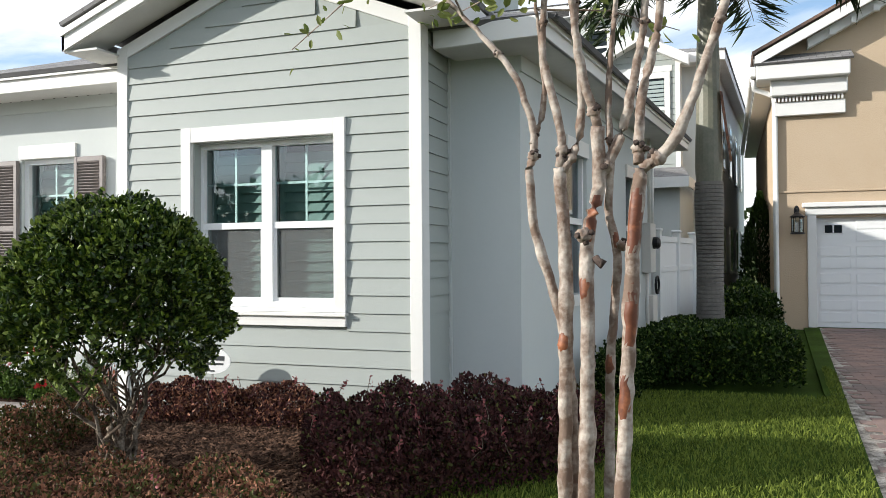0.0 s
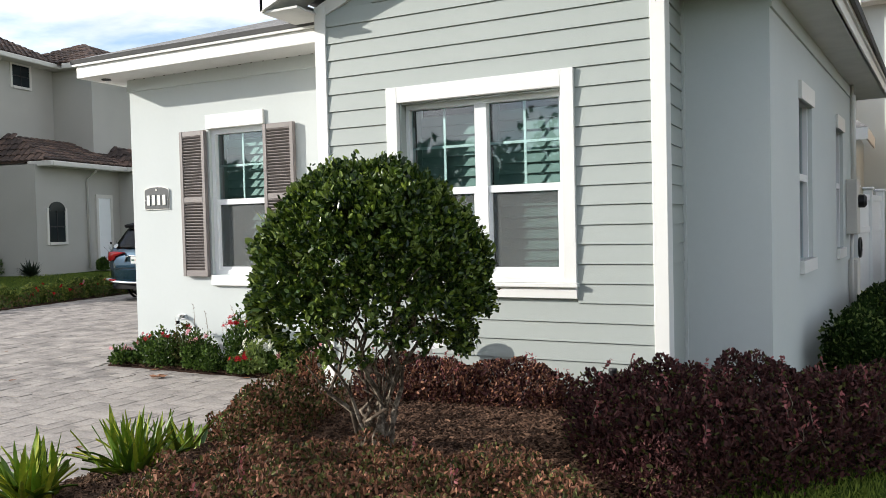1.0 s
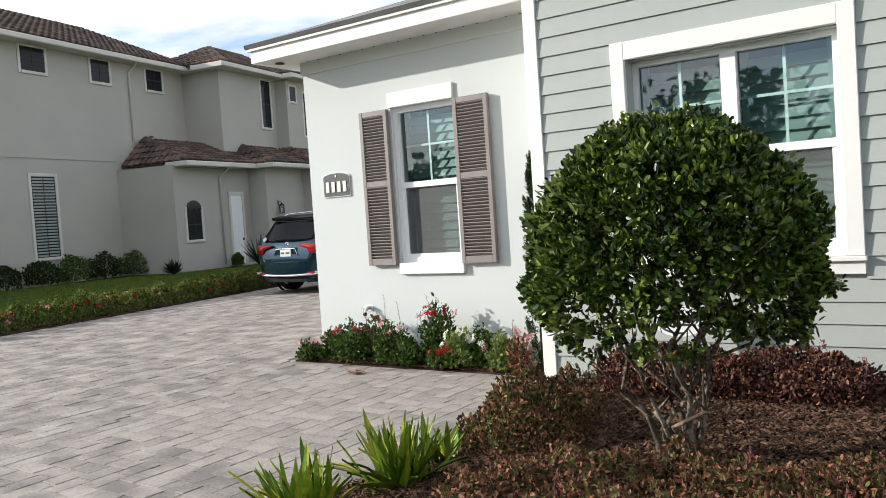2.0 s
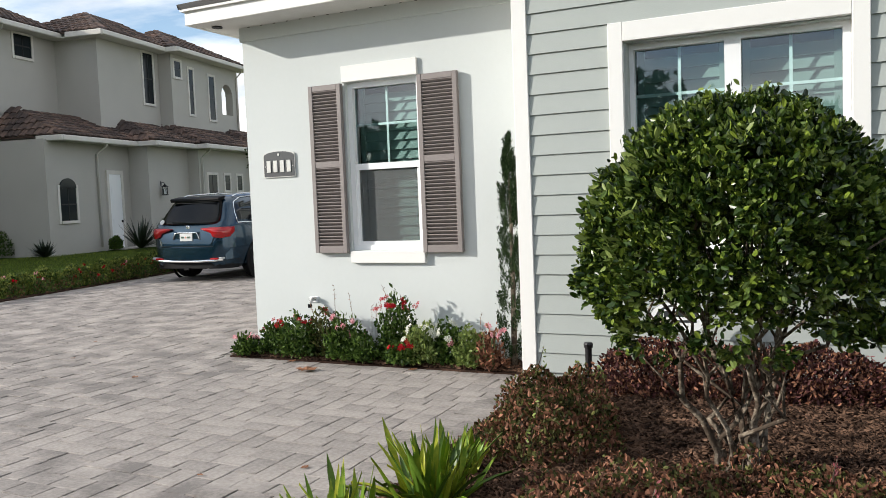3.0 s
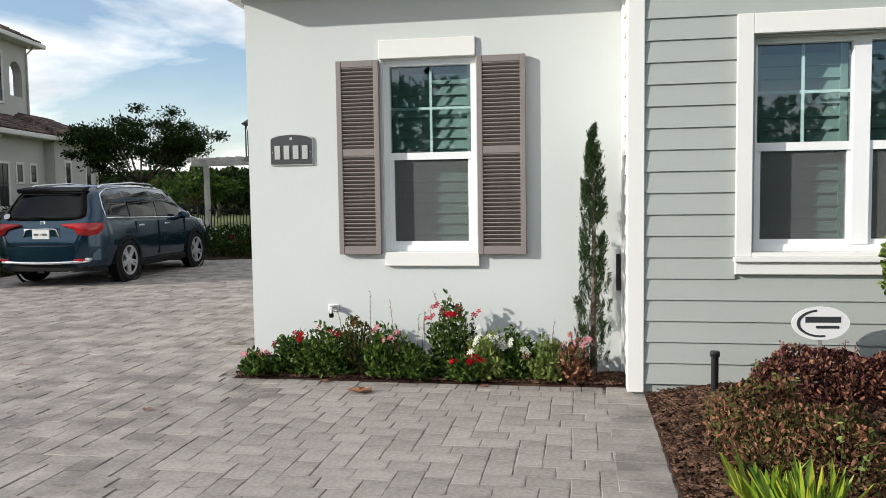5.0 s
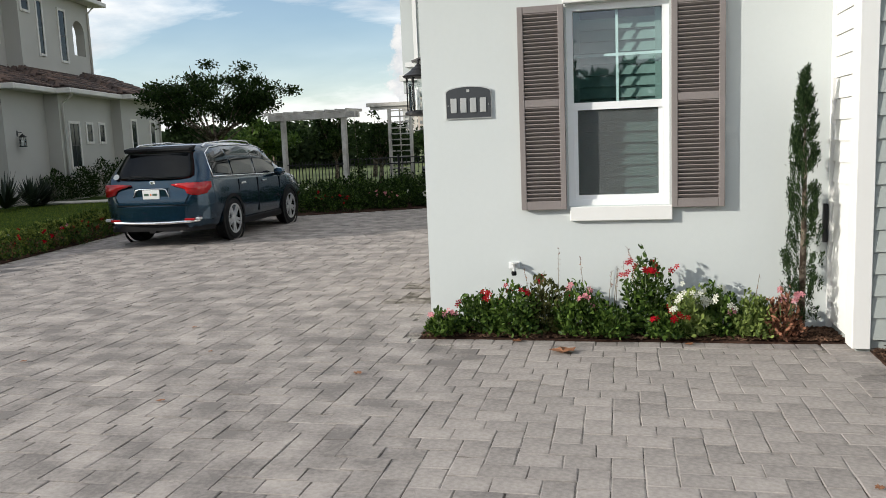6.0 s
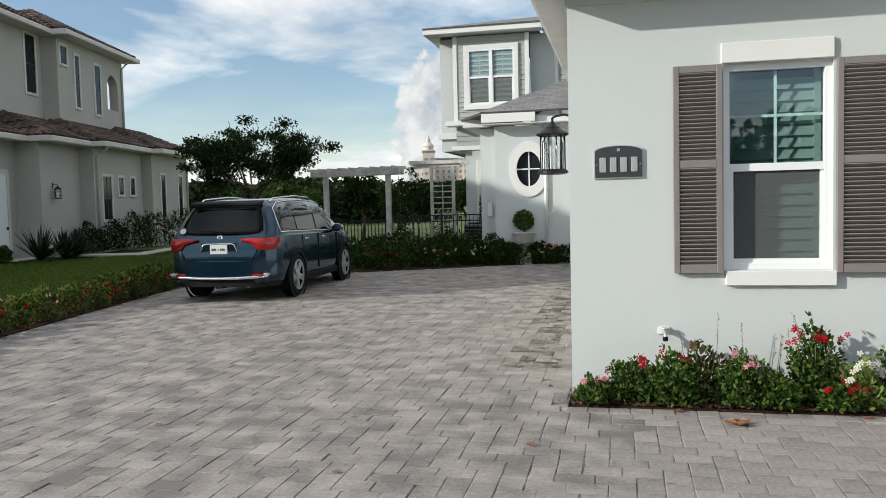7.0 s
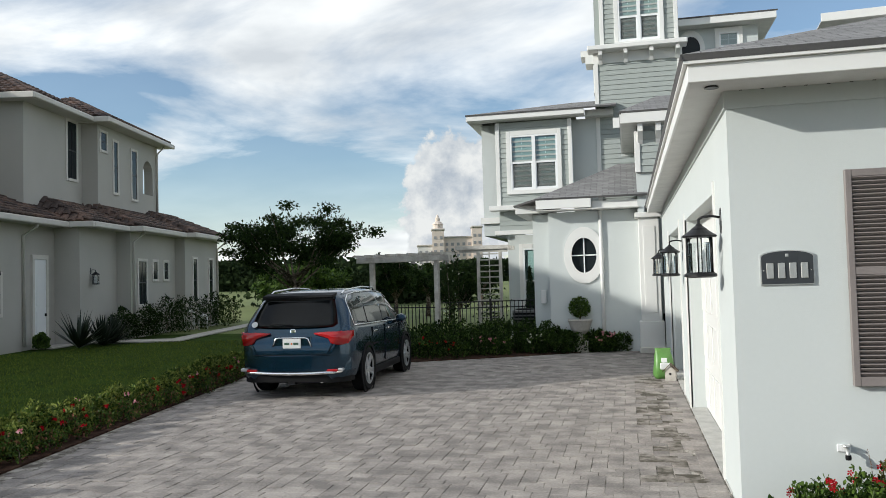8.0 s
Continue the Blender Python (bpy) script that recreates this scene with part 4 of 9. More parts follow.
for d, v0, v1, z0, z1, bl in ((-27.2, 21.4, 22.4, 7.6, 8.45, 0), (-27.2, 24.5, 25.4, 7.6, 8.45, 0), (-27.2, 27.4, 28.3, 7.6, 8.45, 0), (-27.2, 21.4, 22.4, 0.95, 3.85, 1),
                            (-25.2, 32.6, 33.3, 6.2, 8.4, 0), (-24.55, 34.0, 34.5, 7.5, 8.2, 0), (-24.55, 35.15, 35.5, 5.9, 8.0, 0), (-24.55, 36.9, 37.4, 5.8, 7.9, 0),
                            (D0 + 1.45, 33.7, 34.45, 1.25, 2.95, 0), (D0 + 1.45, 35.15, 35.6, 2.25, 2.95, 0), (D0 + 1.45, 36.3, 36.75, 2.25, 2.95, 0),
                            (D0 + 1.9, 38.6, 39.1, 1.2, 3.15, 0), (D0 + 1.9, 40.8, 41.3, 1.2, 3.15, 0)):
    nwin(d, v0, v1, z0, z1, blinds=bool(bl))
# arched ground-floor window
fr = nwin(D0, 26.0, 26.85, 1.2, 2.4, blinds=False)
bm = bmesh.new()
prism(bm, [(26.425 + 0.425 * math.cos(math.pi * k / 10), 2.4 + 0.36 * math.sin(math.pi * k / 10)) for k in range(11)], D0 - 0.01, D0 + 0.05, "x")
part("arched_top", bm, M_NGLASS, fr)
door = part("door", bevelled(boxes((D0 - 0.02, D0 + 0.05, 28.7, 29.45, 0.0, 2.95)), 0.01), M_VINYL, nb, "white panelled side door")
part("casing", boxes((D0, D0 + 0.08, 28.58, 28.7, 0, 3.1), (D0, D0 + 0.08, 29.45, 29.57, 0, 3.1), (D0, D0 + 0.08, 28.7, 29.45, 2.95, 3.1)), M_NTRIM, door)
part("panel", bevelled(boxes((D0 + 0.05, D0 + 0.062, 28.82, 29.33, 0.25, 1.2), (D0 + 0.05, D0 + 0.062, 28.82, 29.33, 1.4, 2.7)), 0.005), M_VINYL, door)
part("handle", boxes((D0 + 0.05, D0 + 0.1, 29.34, 29.40, 1.02, 1.12)), M_BLACK, door)
part("band_course", boxes((-27.2, -27.17, 11.5, 29.6, 4.5, 4.56)), M_NSTUC, nb)


def spout(d, v, z0, z1, kick=0.0):
    bm = bmesh.new()
    tube(bm, [(d + kick, v, z1), (d + kick * 0.9, v, z1 - 0.15), (d + 0.05, v, z1 - 0.45), (d + 0.05, v, z0)] if kick else [(d + 0.05, v, z1), (d + 0.05, v, z0)], 0.05, 8)
    part("downspout", bm, M_NTRIM, nb)


spout(-27.2, 26.4, 0.1, ZE2, 0.5)
spout(D0, 28.1, 0.1, ZE1, 0.55)
spout(D0 + 1.45, 33.2, 0.1, ZE1, 0.5)
spout(D0 + 1.9, 41.95, 0.1, ZE1, 0.5)
spout(-24.55, 39.6, ZE1 + 0.7, ZE2, 0.4)


def tiles(parent, corners, pitch_w=0.30, pitch_l=0.36):
    """Barrel tiles laid over a roof plane (corners: eave a, eave b, top b, top a)."""
    c = [Vector(p) for p in corners]
    ex = (c[1] - c[0]).normalized()
    nn = (c[1] - c[0]).cross(c[3] - c[0]).normalized()
    if nn.z < 0:
        nn = -nn
    ey = nn.cross(ex)
    if ey.z < 0:
        ey = -ey
    poly = [((p - c[0]).dot(ex), (p - c[0]).dot(ey)) for p in c]
    umin, umax = min(p[0] for p in poly), max(p[0] for p in poly)
    vmax = max(p[1] for p in poly)
    us = np.arange(umin, umax, pitch_w)
    vs = np.arange(0, vmax, pitch_l)
    cen = [(u + pitch_w / 2, v + pitch_l / 2) for u in us for v in vs]
    cen = np.array([p for p in cen if inside(p, poly)])
    k = 7
    ang = np.linspace(0, math.pi, k)
    prof_u = -np.cos(ang) * pitch_w * 0.46
    prof_n = np.sin(ang) * 0.075
    o = np.array(c[0]); EX, EY, NN = np.array(ex), np.array(ey), np.array(nn)
    rows = []
    for v_off, lift in ((-pitch_l * 0.54, 0.045), (pitch_l * 0.54, 0.0)):
        uu = cen[:, :1] + prof_u[None, :]
        vv = np.repeat(cen[:, 1:2] + v_off + rng.normal(0, 0.008, (len(cen), 1)), k, axis=1)
        hh = prof_n[None, :] + lift + np.zeros_like(uu)
        rows.append(o + uu[..., None] * EX + vv[..., None] * EY + hh[..., None] * NN)
    cap = rows[0] - NN * 0.05
    v = np.concatenate([cap, rows[0], rows[1]], axis=1).reshape(-1, 3)
    i = np.arange(len(cen))[:, None] * (3 * k)
    fs = []
    for r in (0, k):
        for q in range(k - 1):
            fs.append([r + q, r + q + 1, r + k + q + 1, r + k + q])
    f = np.concatenate([i + np.array(q) for q in fs], axis=1).reshape(-1, 4)
    meshpart("roof_tiles", raw_mesh("roof_tiles", v, f), M_TILE, parent, "brown barrel roof tiles", "stuff")
    bm = bmesh.new()
    slab_roof(bm, [tuple(p) for p in c] if (c[1] - c[0]).cross(c[2] - c[0]).z > 0 else [tuple(p) for p in c[::-1]], 0.06)
    part("roof_deck", bm, M_TILE, parent)


def gutter(d, v0, v1, z):
    part("gutter", bevelled(boxes((d - 0.02, d + 0.12, v0, v1, z - 0.10, z + 0.10)), 0.03), M_NTRIM, nb, "cream gutter")
    part("soffit", boxes((d - 0.7, d - 0.02, v0, v1, z - 0.08, z - 0.05)), M_NTRIM, nb)


P1 = 0.42
# skirt roofs over the ground floor, each with a small hip end
for d, v0, v1, back in ((D0 + 0.55, 25.6, 30.3, -27.0), (D0 + 1.45, 29.9, 33.2, -25.0), (D0 + 2.0, 32.8, 37.8, -24.4), (D0 + 2.45, 37.4, 42.6, -24.4)):
    rise = 1.15
    run = rise / P1
    tiles(nb, [(d, v0, ZE1 + 0.12), (d, v1, ZE1 + 0.12), (d - run, v1 - (1.2 if v1 > 42 else 0), ZE1 + 0.12 + rise), (d - run, v0 + 1.2, ZE1 + 0.12 + rise)])
    tiles(nb, [(d - run * 1.2, v0, ZE1 + 0.12), (d, v0, ZE1 + 0.12), (d - run, v0 + 1.2, ZE1 + 0.12 + rise), (d - run * 1.2, v0 + 1.2, ZE1 + 0.12 + rise)])
    gutter(d, v0, v1, ZE1 + 0.02)
    part("gutter", bevelled(boxes((d - 1.0, d + 0.1, v0 - 0.08, v0 + 0.04, ZE1 - 0.08, ZE1 + 0.12)), 0.02), M_NTRIM, nb)
# main roofs
for d, v0, v1 in ((-26.6, 10.9, 30.0), (-24.6, 29.1, 34.2), (-24.0, 33.4, 40.3)):
    run, P2 = (7.0, P1) if d < -26 else (3.0, 0.5)
    tiles(nb, [(d, v0, ZE2 + 0.1), (d, v1, ZE2 + 0.1), (d - run, v1 - (0 if v1 < 40 else run), ZE2 + 0.1 + run * P2), (d - run, v0 + run, ZE2 + 0.1 + run * P2)])
    tiles(nb, [(d - 2 * run, v0, ZE2 + 0.1), (d, v0, ZE2 + 0.1), (d - run, v0 + run, ZE2 + 0.1 + run * P2), (d - run - 0.01, v0 + run, ZE2 + 0.1 + run * P2)])
    if d > -26:
        part("gutter", bevelled(boxes((d - 1.6, d + 0.1, v0 - 0.08, v0 + 0.04, ZE2 - 0.12, ZE2 + 0.1)), 0.02), M_NTRIM, nb)
        part("soffit", boxes((d - 2.5, d - 0.05, v0, v0 + 0.7, ZE2 - 0.1, ZE2 - 0.07)), M_NTRIM, nb)
    gutter(d, v0, v1, ZE2)


def wall_lantern(m, size=1.0):
    """Black coach lantern on an arm; its back plate at the origin, reaching out along -x."""
    t = thing("wall_lantern", "black metal coach lantern with clear glass on a bracket", "lamp", m, "garage lanterns")
    bm = bmesh.new()
    lathe(bm, [(0.05, -0.008), (0.055, 0.0), (0.055, 0.008), (0.04, 0.014)], 12, pose(0, 0, 0, 0, 90, 0) @ Matrix.Diagonal((2.1, 1, 1, 1)))
    part("back_plate", bm, M_BLACK, t)
    bm = bmesh.new()
    tube(bm, [(-0.01, 0, 0.03), (-0.08, 0, 0.045), (-0.15, 0, 0.037), (-0.185, 0, 0.02)], 0.011)
    tube(bm, [(-0.185, 0, 0.02), (-0.185, 0, -0.04)], 0.012)
    part("arm", bm, M_BLACK, t)
    c = pose(-0.185, 0, -0.05)
    bm = bmesh.new()
    lathe(bm, [(0.14, -0.09), (0.15, -0.075), (0.125, -0.06), (0.075, -0.025), (0.065, -0.012), (0.03, 0.012), (0.02, 0.03)], 20, c)
    part("roof_cap", bm, M_BLACK, t)
    bm = bmesh.new()
    lathe(bm, [(0.10, -0.44), (0.138, -0.43), (0.138, -0.41), (0.125, -0.40), (0.03, -0.398)], 20, c)
    part("base", bm, M_BLACK, t)
    for k in range(6):
        a = math.pi * k / 3 + 0.3
        x, y = -0.185 + 0.112 * math.cos(a), 0.112 * math.sin(a)
        bm = bmesh.new()
        tube(bm, [(x, y, -0.45), (x, y, -0.14)], 0.007, 6)
        tube(bm, [(x, y, -0.2), (x * 0.9 - 0.0185, y * 0.9, -0.15), (-0.185 + 0.06 * math.cos(a), 0.06 * math.sin(a), -0.13)], 0.005, 5)
        part("post", bm, M_BLACK, t)
    bm = bmesh.new()
    lathe(bm, [(0.116, -0.418), (0.12, -0.41), (0.12, -0.40), (0.116, -0.392)], 20, c, False)
    part("ring", bm, M_BLACK, t)
    bm = bmesh.new()
    lathe(bm, [(0.098, -0.44), (0.098, -0.13)], 20, c, False)
    part("glass", bm, M_GLASS_CLR, t, "clear glass").visible_shadow = False
    for k in range(3):
        a = 2.1 * k
        bm = bmesh.new()
        lathe(bm, [(0.012, -0.445), (0.012, -0.33), (0.009, -0.325), (0.016, -0.29), (0.012, -0.26), (0.003, -0.225)], 8, pose(-0.185 + 0.035 * math.cos(a), 0.035 * math.sin(a), 0))
        part("candle_bulb", bm, M_VINYL, t, "unlit candle bulb")
    t.scale = (size, size, size)
    return t


M_GLASS_CLR = glass_mat("clear glass", (0.94, 0.96, 0.96), 0.2)
lan = wall_lantern(pose(GX0, 8.05, 2.33))
copy_thing(lan, pose(GX0, 13.1, 2.33))
copy_thing(lan, pose(GX0, 17.6, 2.33))
nl = copy_thing(lan, Matrix.Translation((pose(0, 0, 0, 0, 0, 11) @ Vector((D0 + 0.9, 30.9, 2.55)))) @ pose(0, 0, 0, 0, 0, 191))
nl["label"], nl["group"] = "small black lantern beside the neighbour's side door", "neighbour lamps"

# ---- rear storeys of the main house ----
back = thing("rear_house", "two-storey rear of the pale house with sage boarded tower", "house", kind="structure")


def boards_box(x0, x1, y, z0, z1, name, h=0.16):
    """A boarded face at y with lapped courses."""
    ob = part(name, boxes((x0, x1, y, y + 0.15, z0, z1)), M_SIDE, back, "sage grey lapped siding")
    bm = bmesh.new()
    n = int((z1 - z0) / h)
    for i in range(n):
        z = z0 + i * h
        lo = [bm.verts.new((x0, y - p, z + q)) for p, q in ((0, 0), (0.028, 0), (0.010, h - 0.003), (0, h - 0.003))]
        hi = [bm.verts.new((x1, y - p, z + q)) for p, q in ((0, 0), (0.028, 0), (0.010, h - 0.003), (0, h - 0.003))]
        bm.faces.new(lo[::-1]); bm.faces.new(hi)
        for k in range(4):
            bm.faces.new([lo[k], lo[(k + 1) % 4], hi[(k + 1) % 4], hi[k]])
    part("siding", bm, M_SIDE, ob, "", "stuff")
    return ob


def corner(x, y, z0, z1, w=0.13):
    part("corner_board", bevelled(boxes((x - w / 2, x + w / 2, y - 0.05, y + 0.05, z0, z1)), 0.006), M_TRIM, back)


def eave(x0, x1, y, z, over=0.45, h=0.2, back_y=None):
    part("fascia", bevelled(boxes((x0, x1, y - over, y - over + 0.04, z, z + h)), 0.006), M_TRIM, back)
    part("soffit", boxes((x0, x1, y - over + 0.04, y + 0.1, z, z + 0.02)), M_SOFFIT, back)


def big_window(x0, x1, z0, z1, y, units=2):
    part("window_casing", bevelled(boxes((x0 - 0.13, x0, y - 0.06, y + 0.02, z0 - 0.13, z1 + 0.15), (x1, x1 + 0.13, y - 0.06, y + 0.02, z0 - 0.13, z1 + 0.15),
                                         (x0, x1, y - 0.06, y + 0.02, z1, z1 + 0.15), (x0, x1, y - 0.07, y + 0.02, z0 - 0.13, z0)), 0.006), M_TRIM, back, "white window casing")
    sash_window(back, x0, x1, z0, z1, y - 0.055, units, slats=False, room=0.02)
    w = back.children[-1]


# single-storey wall with the oval window, and its hip roof
YO = 21.0
OC = (-11.18, 2.40)
bm = bmesh.new()
n = 28
inner = [(OC[0] + 0.34 * math.cos(2 * math.pi * k / n), OC[1] + 0.53 * math.sin(2 * math.pi * k / n)) for k in range(n)]
xa, xb, za, zb = -12.05, -9.75, -0.2, 3.5
fl, fb = [], []
for k in range(n):
    a = 2 * math.pi * k / n
    c, s = math.cos(a), math.sin(a)
    ts = [((xb if c > 0 else xa) - OC[0]) / c if abs(c) > 1e-6 else 1e9, ((zb if s > 0 else za) - OC[1]) / s if abs(s) > 1e-6 else 1e9]
    t = min(ts)
    fl.append((OC[0] + t * c, OC[1] + t * s))
for k in range(n):
    k2 = (k + 1) % n
    pts = [inner[k], fl[k]]
    for cx, cz in ((xa, za), (xa, zb), (xb, za), (xb, zb)):
        if abs(fl[k][0] - fl[k2][0]) > 1e-4 and abs(fl[k][1] - fl[k2][1]) > 1e-4 and (abs(fl[k][0] - cx) < 1e-4 or abs(fl[k2][0] - cx) < 1e-4) and (abs(fl[k][1] - cz) < 1e-4 or abs(fl[k2][1] - cz) < 1e-4):
            pts.append((cx, cz))
    pts += [fl[k2], inner[k2]]
    prism(bm, pts, YO, YO + 0.2)
part("wall", bm, M_STUCCO, back, "white stucco wall with an oval opening")
bm = bmesh.new()
for k in range(n):
    a0, a1 = 2 * math.pi * k / n, 2 * math.pi * (k + 1) / n
    prism(bm, [(OC[0] + r * math.cos(a), OC[1] + r * 1.42 * math.sin(a)) for r, a in ((0.31, a0), (0.50, a0), (0.50, a1), (0.31, a1))], YO - 0.04, YO + 0.02)
ow = part("oval_window", bm, M_TRIM, back, "white oval window surround")
bm = bmesh.new()
prism(bm, [(OC[0] + 0.34 * math.cos(2 * math.pi * k / n), OC[1] + 0.53 * math.sin(2 * math.pi * k / n)) for k in range(n)], YO + 0.06, YO + 0.07)
part("pane", bm, M_NGLASS, ow)
part("muntin", boxes((OC[0] - 0.015, OC[0] + 0.015, YO + 0.03, YO + 0.06, OC[1] - 0.5, OC[1] + 0.5), (OC[0] - 0.33, OC[0] + 0.33, YO + 0.03, YO + 0.061, OC[1] - 0.015, OC[1] + 0.015)), M_VINYL, ow)
part("wall", boxes((-12.5, -12.05, YO + 0.5, YO + 0.7, -0.2, 3.5), (-12.06, -12.0, YO + 0.2, YO + 0.7, -0.2, 3.5), (-12.5, -12.3, YO + 0.7, 27, -0.2, 3.5)), M_STUCCO, back)
part("meter_box", bevelled(boxes((-12.33, -12.2, YO + 0.42, YO + 0.5, 1.2, 1.55)), 0.01), M_TRIM, back, "small white utility box")
bm = bmesh.new()
tube(bm, [(-10.75, YO - 0.04, 3.5), (-10.75, YO - 0.04, 0.1)], 0.045)
part("downspout", bm, M_TRIM, back, "white downspout")
part("fascia", bevelled(boxes((-12.3, -10.95, YO - 0.45, YO - 0.41, 3.56, 3.82)), 0.006), M_TRIM, back)
part("fascia", bevelled(boxes((-10.95, -9.8, YO - 0.30, YO - 0.26, 3.5, 3.72)), 0.006), M_TRIM, back)
part("fascia", bevelled(boxes((-12.9, -12.2, YO + 0.2, YO + 0.24, 3.52, 3.72)), 0.006), M_TRIM, back)
part("soffit", boxes((-12.3, -9.8, YO - 0.41, YO + 0.1, 3.52, 3.545), (-12.9, -12.3, YO + 0.24, 24, 3.52, 3.545)), M_SOFFIT, back)
bm = bmesh.new()
slab_roof(bm, [(-12.32, YO - 0.47, 3.83), (-9.6, YO - 0.47, 3.83), (-9.6, 23.3, 4.95), (-10.3, 23.3, 4.95)], 0.05)
slab_roof(bm, [(-12.95, YO + 0.18, 3.74), (-12.32, YO - 0.4, 3.83), (-10.3, 23.3, 4.95), (-10.3, 26.5, 4.95), (-12.95, 26.5, 3.74)], 0.05)
part("roof", bm, M_SHINGLE, back, "grey shingle hip roof")

# upper bay with a twin window
YB = 26.5
boards_box(-14.14, -11.79, YB, 4.2, 6.95, "boarded_wall")
corner(-14.14, YB, 4.2, 6.95); corner(-11.79, YB, 4.2, 6.95)
big_window(-13.72, -12.2, 4.72, 6.5, YB - 0.02)
part("wall", boxes((-14.75, -14.14, YB + 0.5, YB + 0.8, 3.3, 7.0), (-11.75, -10.9, YB + 0.5, YB + 0.8, 3.4, 7.0), (-14.75, -14.5, YB + 0.801, 36, 3.3, 7.0)), M_STUCCO, back)
part("belt_board", bevelled(boxes((-14.4, -12.6, YB - 0.5, YB + 0.05, 4.05, 4.2)), 0.01), M_TRIM, back)
boards_box(-14.14, -12.3, YB - 0.02, 3.42, 4.05, "boarded_wall")
part("belt_board", bevelled(boxes((-14.3, -12.3, YB - 0.1, YB + 0.05, 3.28, 3.42)), 0.01), M_TRIM, back)
part("belt_board", boxes((-14.85, -14.1, YB + 0.4, YB + 0.6, 3.7, 3.9)), M_TRIM, back)
part("wall", boxes((-14.0, -12.3, 27.2, 27.4, -0.2, 3.3)), M_STUCCO, back)
big_window(-13.5, -12.75, 0.7, 2.85, 27.2, 1)
eave(-15.05, -11.3, YB, 7.0); eave(-11.3, -10.4, YB + 0.5, 7.0)
part("fascia", boxes((-15.09, -15.05, YB - 0.45, 36, 7.0, 7.2)), M_TRIM, back)
part("soffit", boxes((-15.05, -14.7, YB, 36, 7.0, 7.02)), M_SOFFIT, back)
bm = bmesh.new()
slab_roof(bm, [(-15.1, YB - 0.48, 7.2), (-10.3, YB - 0.48, 7.2), (-10.3, 29.5, 8.1), (-11.9, 29.5, 8.1)], 0.05)
slab_roof(bm, [(-15.1, 36, 7.2), (-15.1, YB - 0.48, 7.2), (-11.9, 29.5, 8.1), (-11.9, 36, 8.1)], 0.05)
part("roof", bm, M_SHINGLE, back)

# boarded tower with lookout
YT = 27.0
boards_box(-10.92, -8.27, YT, 3.4, 8.95, "tower_wall")
part("tower_side", boxes((-10.92, -10.75, YT + 0.15, 31, 3.4, 13.0), (-8.4, -8.27, YT + 0.15, 31, 3.4, 13.0)), M_SIDE, back)
corner(-10.9, YT, 3.4, 8.95); corner(-8.3, YT, 3.4, 8.95)
part("belt_board", bevelled(boxes((-11.0, -8.2, YT - 0.06, YT + 0.1, 8.75, 9.1)), 0.01), M_TRIM, back)
part("ledge", bevelled(boxes((-11.15, -8.05, YT - 0.5, YT + 0.1, 9.1, 9.25)), 0.02), M_TRIM, back, "white ledge on brackets")
for i in range(4):
    x = -10.75 + i * 0.8
    bm = prism(bmesh.new(), [(YT - 0.06, 8.72), (YT - 0.14, 8.85), (YT - 0.42, 8.95), (YT - 0.42, 9.1), (YT - 0.06, 9.1)], x - 0.06, x + 0.06, "x")
    part("bracket", bm, M_TRIM, back)
boards_box(-10.75, -8.3, YT, 9.25, 13.0, "tower_wall")
corner(-10.68, YT, 9.25, 13.0); corner(-8.35, YT, 9.25, 13.0)
big_window(-10.15, -8.85, 9.4, 11.0, YT - 0.02)
bm = bmesh.new()
for z0, z1, o in ((9.0, 9.25, 0.35), (9.25, 9.45, 0.5), (8.0, 9.0, 0.1)):
    box(bm, -10.92 - o, -10.92, YT + 0.8, YT + 1.6, z0, z1)
part("side_bracket", bm, M_TRIM, back)
part("fascia", boxes((-11.3, -7.9, YT - 0.4, YT - 0.36, 12.2, 12.4)), M_TRIM, back)
part("roof", boxes((-11.3, -7.9, YT - 0.36, 31, 12.3, 12.45)), M_SHINGLE, back)
# far upper storey right of the tower
part("wall", boxes((-8.27, -5.75, 28.0, 28.3, 3.4, 9.9), (-5.95, -5.75, 28.3, 36, 3.4, 9.9)), M_STUCCO, back)
big_window(-6.95, -6.35, 8.8, 9.7, 27.99, 1)
bm = bmesh.new()
for k in range(20):
    a0, a1 = 2 * math.pi * k / 20, 2 * math.pi * (k + 1) / 20
    prism(bm, [(-7.85 + r * math.cos(a), 9.25 + r * 1.35 * math.sin(a)) for r, a in ((0.3, a0), (0.45, a0), (0.45, a1), (0.3, a1))], 27.95, 28.02)
o2 = part("oval_window", bm, M_TRIM, back)
bm = prism(bmesh.new(), [(-7.85 + 0.31 * math.cos(2 * math.pi * k / 20), 9.25 + 0.42 * math.sin(2 * math.pi * k / 20)) for k in range(20)], 27.975, 27.99)
part("pane", bm, M_NGLASS, o2)
part("fascia", bevelled(boxes((-8.3, -5.25, 27.5, 27.55, 9.9, 10.15), (-5.3, -5.25, 27.55, 36, 9.9, 10.15)), 0.006), M_TRIM, back)
part("soffit", boxes((-8.3, -5.3, 27.55, 36, 9.9, 9.93)), M_SOFFIT, back)
bm = bmesh.new()
slab_roof(bm, [(-8.3, 27.48, 10.16), (-5.2, 27.48, 10.16), (-6.4, 29.2, 10.7), (-8.3, 29.2, 10.7)], 0.05)
part("roof", bm, M_SHINGLE, back)

